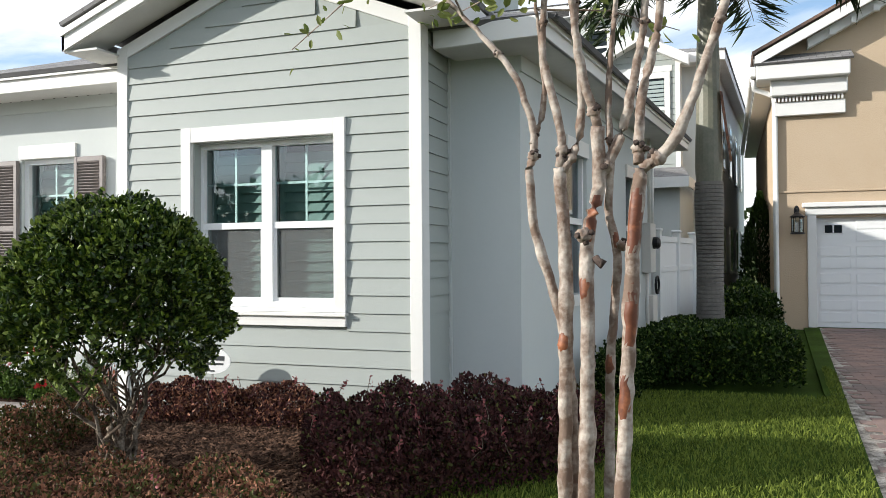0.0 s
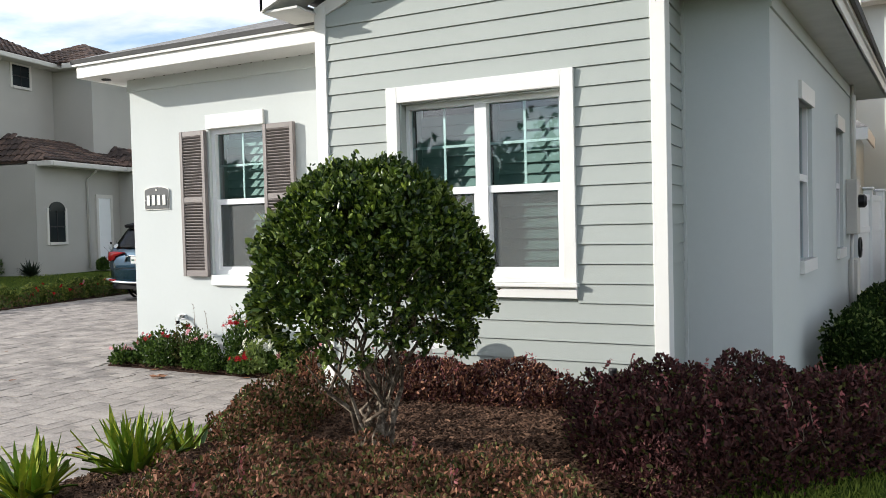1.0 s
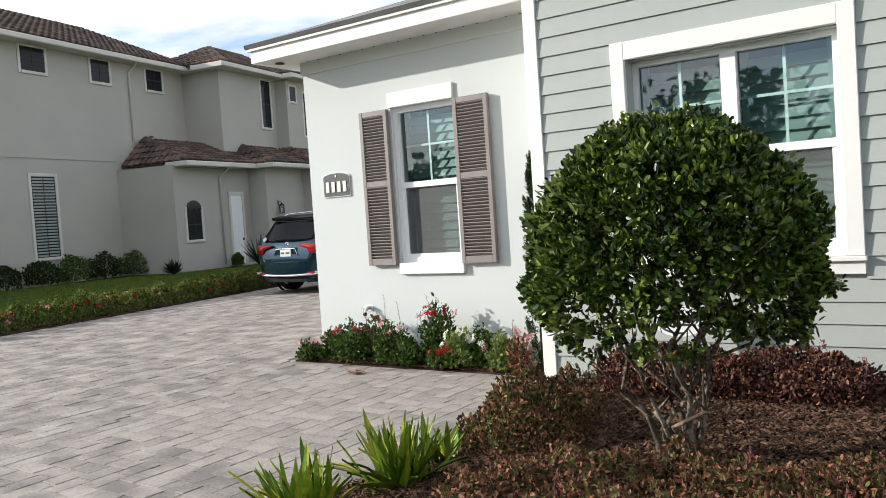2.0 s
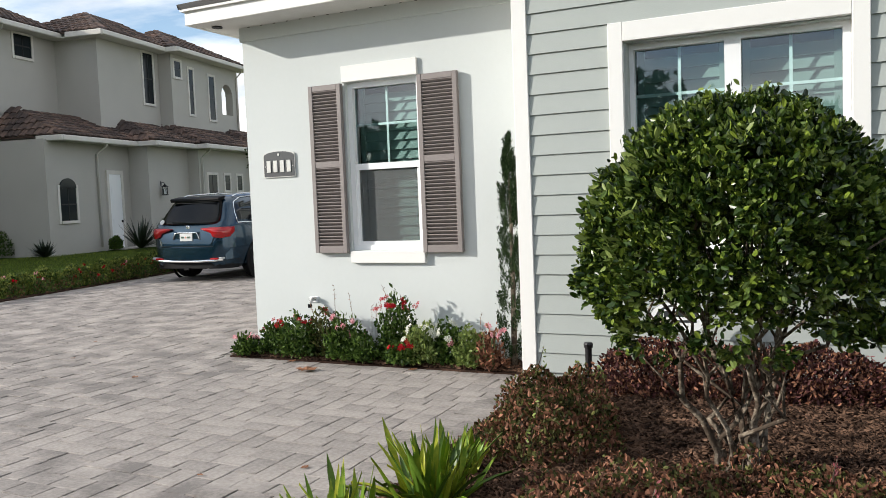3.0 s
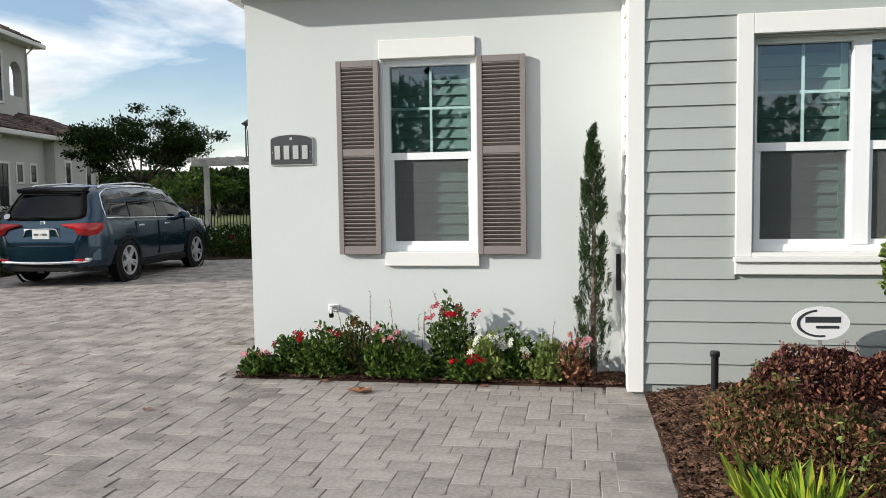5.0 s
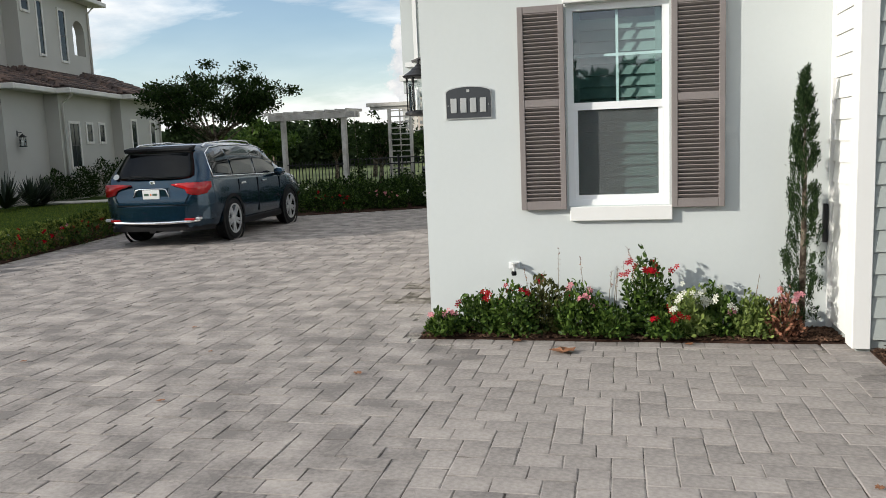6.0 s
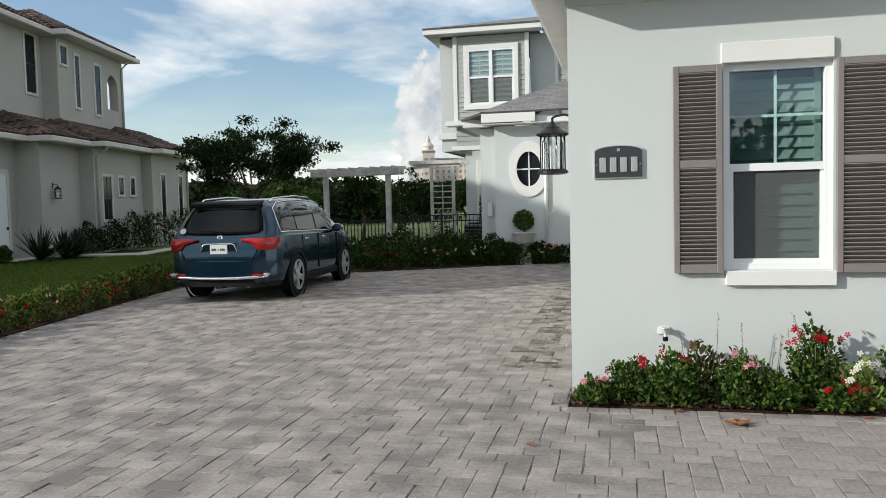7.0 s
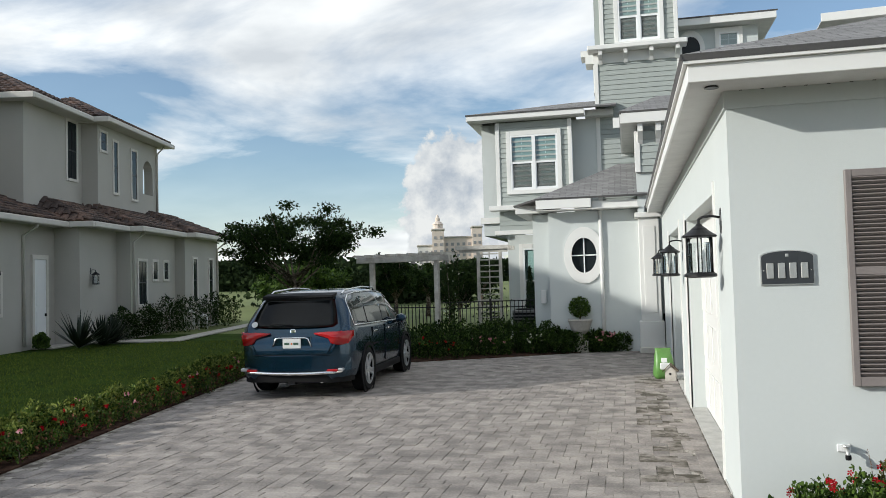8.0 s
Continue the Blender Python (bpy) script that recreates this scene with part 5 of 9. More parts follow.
# entry porch: panelled column, arch, boarded gable front
YP = 20.6
col = part("porch_column", bevelled(boxes((-9.84, -9.36, YP, YP + 0.48, 0.75, 3.25)), 0.01), M_TRIM, back, "white square panelled porch column")
part("column_base", bevelled(boxes((-9.89, -9.31, YP - 0.05, YP + 0.53, 0.0, 0.75)), 0.012), M_TRIM, col)
part("column_panel", bevelled(boxes((-9.74, -9.46, YP - 0.02, YP, 0.95, 3.05)), 0.006), M_TRIM, col)
part("column_cap", bevelled(boxes((-9.92, -9.28, YP - 0.08, YP + 0.56, 3.25, 3.38)), 0.015), M_TRIM, col)
bm = bmesh.new()
for k in range(8):
    a0, a1 = math.pi * (1 - 0.5 * k / 8), math.pi * (1 - 0.5 * (k + 1) / 8)
    prism(bm, [(-8.5 + 1.2 * math.cos(a0), 3.38 + 0.75 * math.sin(a0)), (-8.5 + 1.2 * math.cos(a1), 3.38 + 0.75 * math.sin(a1)), (-8.5 + 1.2 * math.cos(a1), 4.35), (-8.5 + 1.2 * math.cos(a0), 4.35)], YP + 0.05, YP + 0.4)
box(bm, -9.84, -9.7, YP + 0.05, YP + 0.4, 3.38, 4.35)
part("porch_arch", bm, M_STUCCO, back, "white stucco entry arch")
boards_box(-9.82, -7.4, YP, 4.35, 5.35, "boarded_wall")
corner(-9.8, YP, 4.35, 5.35)
part("boarded_side", boxes((-9.82, -9.7, YP + 0.15, 27, 4.2, 5.4)), M_SIDE, back)
part("fascia", bevelled(boxes((-10.15, -7.2, YP - 0.4, YP - 0.34, 5.5, 5.78)), 0.006), M_TRIM, back)
part("soffit", boxes((-10.15, -7.2, YP - 0.34, YP + 0.1, 5.5, 5.53), (-10.15, -9.8, YP + 0.1, 25, 5.5, 5.53)), M_SOFFIT, back)
part("fascia", boxes((-10.19, -10.15, YP - 0.4, 25, 5.5, 5.72)), M_TRIM, back)
for i in range(3):
    x = -9.72 + i * 0.42
    bm = prism(bmesh.new(), [(YP, 5.0), (YP - 0.1, 5.12), (YP - 0.3, 5.3), (YP - 0.3, 5.5), (YP, 5.5)], x - 0.06, x + 0.06, "x")
    part("bracket", bm, M_TRIM, back)
bm = bmesh.new()
slab_roof(bm, [(-10.2, YP - 0.42, 5.79), (-7.0, YP - 0.42, 5.79), (-7.0, 23.0, 6.7), (-9.2, 23.0, 6.7)], 0.05)
slab_roof(bm, [(-10.2, 25, 5.75), (-10.2, YP - 0.42, 5.79), (-9.2, 23, 6.7), (-9.2, 25, 6.7)], 0.05)
part("roof", bm, M_SHINGLE, back)
part("fascia", bevelled(boxes((-10.4, -8.0, 24.6, 24.66, 6.2, 6.5)), 0.006), M_TRIM, back)
part("wall", boxes((-10.2, -8.0, 25.0, 25.2, 5.4, 6.3)), M_STUCCO, back)
part("porch_wall", boxes((-9.3, -6, 23.0, 23.2, -0.2, 4.4), (-9.75, -9.65, YO, 27, -0.2, 3.5)), M_STUCCO, back)
part("porch_floor", bevelled(boxes((-9.9, -7.0, YP - 0.1, 23.0, -0.05, 0.14)), 0.02), M_NTRIM, back)
part("side_wall", boxes((-9.9, -5.0, 36, 36.2, -0.2, 10)), M_STUCCO, back)

# rear block seen past the side wall
rb_m = pose(-0.85, 22.2, 0, 0, 0, -SKEW)
rb_h = thing("rear_wing", "pale stucco two-storey rear wing with sage gable", "house", rb_m, kind="structure")
part("wall", boxes((-2.9, 0.0, 0.0, 0.3, -0.2, 6.5), (-0.3, 0.0, 0.3, 13.0, -0.2, 6.5)), M_STUCCO, rb_h)
part("gable_wall", prism(boxes((-2.9, -0.85, -0.4, 0.0, 2.6, 6.6)), [(-2.9, 6.6), (-0.85, 6.6), (-1.87, 7.1)], -0.4, 0.0), M_SIDE, rb_h, "sage boarded gable")
bm = bmesh.new()
for i in range(27):
    z = 2.6 + i * 0.16
    half = 1.02 if z < 6.5 else max(0.1, (7.05 - z) * 1.9)
    box(bm, -1.87 - half, -1.87 + min(half, 0.95), -0.42, -0.4, z, z + 0.145)
part("siding", bm, M_SIDE, rb_h, "", "stuff")
part("corner_board", boxes((-0.92, -0.80, -0.44, 0.0, 2.6, 6.6)), M_TRIM, rb_h)
part("rake_board", prism(prism(bmesh.new(), [(-3.2, 6.35), (-1.87, 7.05), (-1.87, 7.32), (-3.2, 6.62)], -0.75, -0.4), [(-0.55, 6.35), (-1.87, 7.05), (-1.87, 7.32), (-0.55, 6.62)], -0.75, -0.4), M_TRIM, rb_h)
part("frieze_board", boxes((-2.6, -1.0, -0.43, -0.41, 6.3, 6.45)), M_TRIM, rb_h)
wf = part("window", bevelled(boxes((-2.52, -2.38, -0.47, -0.4, 4.5, 6.28), (-1.19, -1.05, -0.47, -0.4, 4.5, 6.28), (-2.38, -1.19, -0.47, -0.4, 6.12, 6.28), (-1.84, -1.73, -0.46, -0.4, 4.5, 6.12), (-2.38, -1.19, -0.465, -0.4, 5.28, 5.36), (-2.52, -1.05, -0.5, -0.4, 4.38, 4.5)), 0.006), M_TRIM, rb_h, "white twin sash window")
part("pane", boxes((-2.38, -1.84, -0.43, -0.405, 4.5, 6.12)), M_NGLASS, wf)
part("pane", boxes((-1.73, -1.19, -0.43, -0.405, 4.5, 6.12)), M_NGLASS, wf)
bm = bmesh.new()
for x in (-2.36, -1.71):
    for k in range(14):
        box(bm, x, x + 0.5, -0.436, -0.43, 4.55 + k * 0.11, 4.63 + k * 0.11)
part("blind", bm, M_SLAT, wf, "pale slatted blind")
part("fascia", boxes((-0.8, 0.3, -0.5, -0.44, 6.45, 6.7), (0.26, 0.3, -0.44, 13.2, 6.45, 6.7)), M_TRIM, rb_h)
part("soffit", boxes((-0.8, 0.26, -0.44, 0.0, 6.45, 6.48), (0.0, 0.26, 0.0, 13.2, 6.45, 6.48)), M_SOFFIT, rb_h)
bm = slab_roof(bmesh.new(), [(0.33, -0.55, 6.72), (0.33, 13.3, 6.72), (-3.5, 9.0, 8.0), (-3.5, 3.5, 8.0)], 0.05)
slab_roof(bm, [(-3.3, 0.0, 6.72), (0.33, -0.55, 6.72), (-3.5, 3.5, 8.0), (-4.6, 3.5, 8.0)], 0.05)
part("roof", bm, M_SHINGLE, rb_h)
for i in range(4):
    for z0, z1 in ((0.9, 2.4), (3.9, 5.6)):
        w = part("window", boxes((0.0, 0.04, 2.0 + i * 2.7, 2.9 + i * 2.7, z0, z1)), M_TRIM, rb_h)
        part("pane", boxes((0.04, 0.045, 2.1 + i * 2.7, 2.8 + i * 2.7, z0 + 0.1, z1 - 0.1)), M_NGLASS, w)
# upper storey behind the gable
part("upper_wall", boxes((-3.75, -2.3, 0.9, 1.2, 3.4, 8.35), (-2.5, -2.3, 1.2, 6.0, 3.4, 8.35)), M_STUCCO, rb_h)
part("upper_fascia", bevelled(boxes((-4.2, -2.0, 0.45, 0.5, 8.3, 8.52), (-2.05, -2.0, 0.5, 6.2, 8.3, 8.52)), 0.006), M_TRIM, rb_h)
part("upper_soffit", boxes((-4.2, -2.05, 0.5, 6.2, 8.3, 8.33)), M_SOFFIT, rb_h)
w = part("window", boxes((-3.55, -3.47, 0.85, 0.9, 6.9, 8.0), (-2.95, -2.87, 0.85, 0.9, 6.9, 8.0), (-3.47, -2.95, 0.85, 0.9, 7.92, 8.0), (-3.47, -2.95, 0.85, 0.9, 7.42, 7.48)), M_TRIM, rb_h)
part("pane", boxes((-3.47, -2.95, 0.87, 0.895, 6.9, 7.92)), M_NGLASS, w)
# low lean-to roof in front of it
bm = slab_roof(bmesh.new(), [(-3.2, -3.0, 3.3), (-0.30, -3.0, 3.3), (-0.75, -0.4, 3.8), (-3.2, -0.4, 3.8)], 0.05)
part("porch_roof", bm, M_SHINGLE, rb_h)
part("fascia", boxes((-3.2, -0.30, -3.05, -3.0, 3.06, 3.3), (-0.34, -0.30, -3.0, -0.2, 3.06, 3.3)), M_TRIM, rb_h)
part("porch_wall", boxes((-3.2, -0.55, -2.7, -2.5, -0.2, 3.2), (-0.75, -0.55, -2.5, 0, -0.2, 3.2)), M_STUCCO, rb_h)

# ---- tan house with garage door ----
tan = thing("tan_house", "tan stucco house with white cornice and garage door", "house", kind="structure")
TX, TY = 0.43, 18.6
part("wall", wall_grid(bmesh.new(), TX, 8.0, -0.2, 6.0, TY, TY + 0.3, [(1.17, 6.0, -0.2, 2.27)]), M_TAN, tan, "tan textured stucco wall")
part("side_wall", boxes((TX, TX + 0.25, TY + 0.3, 32.0, -0.2, 5.2)), M_TAN, tan)
part("gable", prism(bmesh.new(), [(TX + 0.6, 6.0), (8, 6.0), (8, 9.0), (6.2, 8.95)], TY, TY + 0.3), M_TAN, tan)
part("band", bevelled(boxes((TX - 0.02, 8.0, TY - 0.03, TY, 2.80, 2.84)), 0.005), M_TAN, tan)
gd = part("garage_door", boxes((1.17, 6.0, TY + 0.12, TY + 0.17, 0, 2.27)), M_VINYL, tan, "white panelled garage door")
for i in range(7):
    for k in range(4):
        x0, z0 = 1.24 + i * 0.68, 0.07 + k * 0.555
        if k == 3 and i % 3 == 0:
            pn = part("window_panel", bevelled(boxes((x0 + 0.08, x0 + 0.44, TY + 0.105, TY + 0.12, z0 + 0.20, z0 + 0.40)), 0.006), M_VINYL, gd)
            for q in (0.10, 0.275):
                part("pane", boxes((x0 + q, x0 + q + 0.145, TY + 0.1, TY + 0.105, z0 + 0.22, z0 + 0.38)), M_NGLASS, pn)
        else:
            for q in (0.04, 0.29):
                part("panel", bevelled(boxes((x0, x0 + 0.58, TY + 0.108, TY + 0.12, z0 + q, z0 + q + 0.2)), 0.01), M_VINYL, gd)
part("door_casing", bevelled(boxes((1.0, 1.17, TY - 0.06, TY + 0.05, 0, 2.32)), 0.01), M_TRIM, tan)
part("door_head", bevelled(boxes((0.96, 6.2, TY - 0.08, TY + 0.05, 2.32, 2.48)), 0.015), M_TRIM, tan)
part("door_head", bevelled(boxes((0.90, 6.26, TY - 0.14, TY - 0.0, 2.48, 2.58)), 0.015), M_TRIM, tan)
# cornice return with dentils
part("cornice", bevelled(boxes((TX - 0.05, TX + 1.30, TY - 0.12, TY + 0.02, 4.40, 4.68)), 0.01), M_TRIM, tan, "white boxed cornice return")
part("cornice", bevelled(boxes((TX - 0.12, TX + 1.33, TY - 0.26, TY + 0.02, 4.80, 5.12)), 0.02), M_TRIM, tan)
part("cornice", bevelled(boxes((TX - 0.40, TX + 1.36, TY - 0.44, TY + 0.3, 5.12, 5.44)), 0.02), M_TRIM, tan)
bm = bmesh.new()
for i in range(19):
    box(bm, TX - 0.04 + i * 0.07, TX - 0.005 + i * 0.07, TY - 0.17, TY - 0.1, 4.69, 4.78)
part("dentils", bm, M_TRIM, tan)
part("soffit", boxes((TX - 0.40, TX, TY + 0.3, 32, 5.10, 5.14)), M_TRIM, tan)
part("gutter", bevelled(boxes((TX - 0.52, TX - 0.40, TY - 0.4, 32, 5.2, 5.42)), 0.02), M_TRIM, tan)
bm = bmesh.new()
tube(bm, [(TX - 0.46, TY - 0.2, 5.2), (TX - 0.43, TY - 0.1, 5.0), (TX - 0.06, TY - 0.06, 4.85), (TX - 0.03, TY - 0.06, 4.6), (TX - 0.03, TY - 0.06, 0.2), (TX + 0.1, TY - 0.25, 0.06)], 0.055)
part("downspout", bm, M_TRIM, tan, "white downspout")
bm = slab_roof(bmesh.new(), [(TX - 0.44, TY - 0.48, 5.46), (TX + 1.42, TY - 0.48, 5.46), (TX + 1.42, TY + 0.1, 5.75), (TX - 0.44, TY + 0.1, 5.75)], 0.04)
part("roof_return", bm, M_SHINGLE, tan)
bm = prism(bmesh.new(), [(TX - 0.42, 5.42), (6.2, 8.60), (6.2, 8.85), (TX - 0.42, 5.62)], TY - 0.45, TY - 0.35)
prism(bm, [(TX + 0.6, 5.75), (6.2, 8.45), (6.2, 8.68), (TX + 0.6, 5.95)], TY - 0.2, TY)
part("rake_board", bm, M_TRIM, tan)
for i in range(12):
    x = TX + 1.0 + i * 0.4
    part("bracket", boxes((x, x + 0.12, TY - 0.3, TY - 0.2, 5.98 + i * 0.193, 6.1 + i * 0.193)), M_TRIM, tan)
bm = slab_roof(bmesh.new(), [(TX - 0.45, TY - 0.47, 5.66), (6.2, TY - 0.47, 8.9), (6.2, 32, 8.9), (TX - 0.45, 32, 5.66)][::-1], 0.06)
part("roof", bm, M_TILE, tan)
tl = copy_thing(lan, pose(0.80, TY, 2.42, 0, 0, 90))
tl["label"], tl["group"] = "black coach lantern on the tan wall", "tan house lamps"

# white vinyl fence beside the side wall
fen = thing("vinyl_fence", "white vinyl privacy fence with capped posts", "fence", pose(-1.66, 14.2, 0, 0, 0, -8.5))
for i in range(3):
    part("post", bevelled(boxes((-0.065, 0.065, i * 1.5 - 0.065, i * 1.5 + 0.065, 0, 1.92)), 0.006), M_VINYL, fen)
    part("post_cap", bevelled(boxes((-0.085, 0.085, i * 1.5 - 0.085, i * 1.5 + 0.085, 1.92, 1.97)), 0.015), M_VINYL, fen)
    if i < 2:
        for k in range(9):
            part("board", bevelled(boxes((-0.014, 0.014, i * 1.5 + 0.072 + k * 0.151, i * 1.5 + 0.220 + k * 0.151, 0.2, 1.22)), 0.003), M_VINYL, fen)
        part("panel", bevelled(boxes((-0.012, 0.012, i * 1.5 + 0.07, i * 1.5 + 1.43, 1.32, 1.74)), 0.003), M_VINYL, fen)
        for z0, z1 in ((1.22, 1.32), (1.74, 1.84), (0.08, 0.2)):
            part("rail", bevelled(boxes((-0.03, 0.03, i * 1.5 + 0.066, i * 1.5 + 1.434, z0, z1)), 0.004), M_VINYL, fen)
part("end_panel", bevelled(boxes((-0.5, -0.07, -0.03, 0.03, 0.08, 1.75)), 0.004), M_VINYL, fen)
# electric meter and conduits on the side wall
um = thing("utility_meter", "grey electric meter box with conduits on the side wall", "meter", side_m @ pose(0, 5.35, 0))
part("box", bevelled(boxes((0.0, 0.14, 0.0, 0.4, 1.25, 2.0)), 0.01), M_NTRIM, um)
part("meter_dial", lathe(bmesh.new(), [(0.09, 0), (0.09, 0.07), (0.06, 0.1)], 16, pose(0.14, 0.2, 1.7, 0, 90, 0)), M_BLACK, um)
for q in ([(0.06, 0.1, 0), (0.06, 0.1, 1.25)], [(0.06, 0.3, 2.0), (0.06, 0.3, 3.3)]):
    part("conduit", tube(bmesh.new(), q, 0.025), M_NTRIM, um)
part("hose_reel", tube(bmesh.new(), [(0.12, 0.6 + 0.13 * math.cos(a * 0.5), 1.05 + 0.13 * math.sin(a * 0.5)) for a in range(14)], 0.02), M_BLACK, um)
part("lower_box", bevelled(boxes((0.0, 0.12, 0.25, 0.6, 0.3, 0.9)), 0.01), M_NTRIM, um)

# ---- parked sport utility vehicle ----
M_CAR = mat("steel blue metallic paint", (0.006, 0.034, 0.064), 0.22, 0.7, 0.06, 1.0, 200, tone=(0.005, 0.027, 0.052), spec=0.5)
M_CAR.node_tree.nodes["Principled BSDF"].inputs["Coat Weight"].default_value = 0.8
M_CAR.node_tree.nodes["Principled BSDF"].inputs["Coat Roughness"].default_value = 0.05
M_CGLASS = mat("privacy glass", (0.008, 0.010, 0.012), 0.03, 0, 0.05, 1, 10, spec=0.5)
M_CHROME = mat("chrome", (0.88, 0.89, 0.90), 0.22, 1.0, 0.05, 2, 30)
M_RUBBER = mat("tyre rubber", (0.011, 0.011, 0.012), 0.85, 0, 0.2, 6, 60, 0.3, 60, spec=0.2)
M_PLASTIC = mat("black plastic trim", (0.008, 0.008, 0.009), 0.65, 0, 0.2, 6, 80, spec=0.15)
M_TAIL = mat("red tail lamp lens", (0.36, 0.006, 0.008), 0.12, 0, 0.1, 6, 40, spec=0.7)
M_LENS = mat("clear lamp lens", (0.55, 0.55, 0.56), 0.1, 0.2, 0.1, 6, 40)
M_ALLOY = mat("silver alloy", (0.62, 0.63, 0.65), 0.32, 0.6, 0.1, 6, 40)
M_PLATE = mat("white plate", (0.66, 0.67, 0.66), 0.4, 0, 0.1, 6, 60)
M_INK = mat("dark green ink", (0.03, 0.08, 0.05), 0.5, 0, 0.1, 6, 60)
M_ORANGE = mat("orange print", (0.6, 0.16, 0.04), 0.5, 0, 0.1, 6, 60)

car = thing("parked_car", "dark blue metallic sport utility vehicle parked on the pavers", "car", pose(-15.63, 15.42, 0.0, 0, 0, 2.5))
# stations: y, belt z, roof z, half widths at sill, waist, belt, roof; bottom z
ST = [(-2.46, 0.72, 0.74, 0.60, 0.64, 0.62, 0.58, 0.44), (-2.43, 0.98, 1.00, 0.74, 0.78, 0.76, 0.70, 0.33), (-2.36, 1.10, 1.14, 0.84, 0.88, 0.86, 0.76, 0.30),
      (-2.22, 1.14, 1.36, 0.91, 0.95, 0.925, 0.73, 0.29), (-2.02, 1.15, 1.64, 0.945, 0.98, 0.945, 0.67, 0.28), (-1.80, 1.15, 1.72, 0.95, 0.988, 0.952, 0.69, 0.27),
      (-1.20, 1.135, 1.765, 0.95, 0.985, 0.955, 0.70, 0.25), (-0.40, 1.12, 1.775, 0.95, 0.975, 0.955, 0.71, 0.24), (0.35, 1.10, 1.74, 0.95, 0.975, 0.955, 0.74, 0.24),
      (0.80, 1.09, 1.62, 0.95, 0.978, 0.955, 0.72, 0.24), (1.30, 1.08, 1.30, 0.95, 0.98, 0.95, 0.74, 0.25), (1.55, 1.06, 1.13, 0.94, 0.98, 0.93, 0.76, 0.25),
      (2.05, 1.00, 1.06, 0.92, 0.97, 0.88, 0.70, 0.27), (2.32, 0.92, 0.97, 0.86, 0.92, 0.82, 0.62, 0.28), (2.46, 0.70, 0.76, 0.66, 0.74, 0.68, 0.5, 0.32)]


def car_half(s):
    y, zb, zr, ws, ww, wb, wr, z0 = s
    zw = z0 + (zb - z0) * 0.62
    return [(0.0, z0), (ws * 0.9, z0), (ws, z0 + 0.07), (0.5 * (ws + ww) + 0.012, z0 + (zw - z0) * 0.6), (ww, zw), (wb + 0.012, zb - 0.05), (wb, zb),
            (wb - 0.03, zb + min(0.03, (zr - zb) * 0.4)), (0.5 * (wb - 0.03 + wr) + 0.03, zb + (zr - zb) * 0.55), (wr + 0.015, zr - min(0.08, (zr - zb) * 0.3)), (wr - 0.09, zr - 0.015 * min(1, (zr - zb) * 5)), (wr * 0.5, zr), (0, zr + 0.006)]


def car_point(side, y, frac):
    """A point on the car's glasshouse side between belt (0) and roof edge (1)."""
    ys = [s[0] for s in ST]
    v = [float(np.interp(y, ys, [s[k] for s in ST])) for k in range(8)]
    zb, zr, wb, wr = v[1], v[2], v[5], v[6]
    z = zb + 0.035 + frac * (zr - zb - 0.11)
    f = (z - zb) / (zr - zb)
    hw = np.interp(f, [0, 0.05, 0.55, 0.85, 1], [wb, wb - 0.03, 0.5 * (wb - 0.03 + wr) + 0.03, wr + 0.015, wr - 0.05])
    return Vector((side * (float(hw) + 0.008), y, z))


bm = bmesh.new()
rows = []
for s in ST:
    h = car_half(s)
    ring = [bm.verts.new((x, s[0], z)) for x, z in h] + [bm.verts.new((-x, s[0], z)) for x, z in h[-2:0:-1]]
    rows.append(ring)
n = len(rows[0])
for a, b in zip(rows, rows[1:]):
    for k in range(n):
        bm.faces.new([a[k], b[k], b[(k + 1) % n], a[(k + 1) % n]]).smooth = True
bm.faces.new(rows[0]); bm.faces.new(rows[-1][::-1])
bmesh.ops.recalc_face_normals(bm, faces=bm.faces[:])
body = part("body", bm, M_CAR, car, "steel blue metallic bodywork")


def side_glass(side, y0, y1, lo0, hi0, lo1, hi1, name="side_window"):
    bm = bmesh.new()
    k = 6
    g = [[bm.verts.new(car_point(side, y0 + (y1 - y0) * i / k + (0.0), (lo0 + (lo1 - lo0) * i / k) + ((hi0 + (hi1 - hi0) * i / k) - (lo0 + (lo1 - lo0) * i / k)) * j / 4)) for j in range(5)] for i in range(k + 1)]
    for i in range(k):
        for j in range(4):
            bm.faces.new([g[i][j], g[i + 1][j], g[i + 1][j + 1], g[i][j + 1]]).smooth = True
    part(name, bm, M_CGLASS, body, "dark privacy glass")
    return g


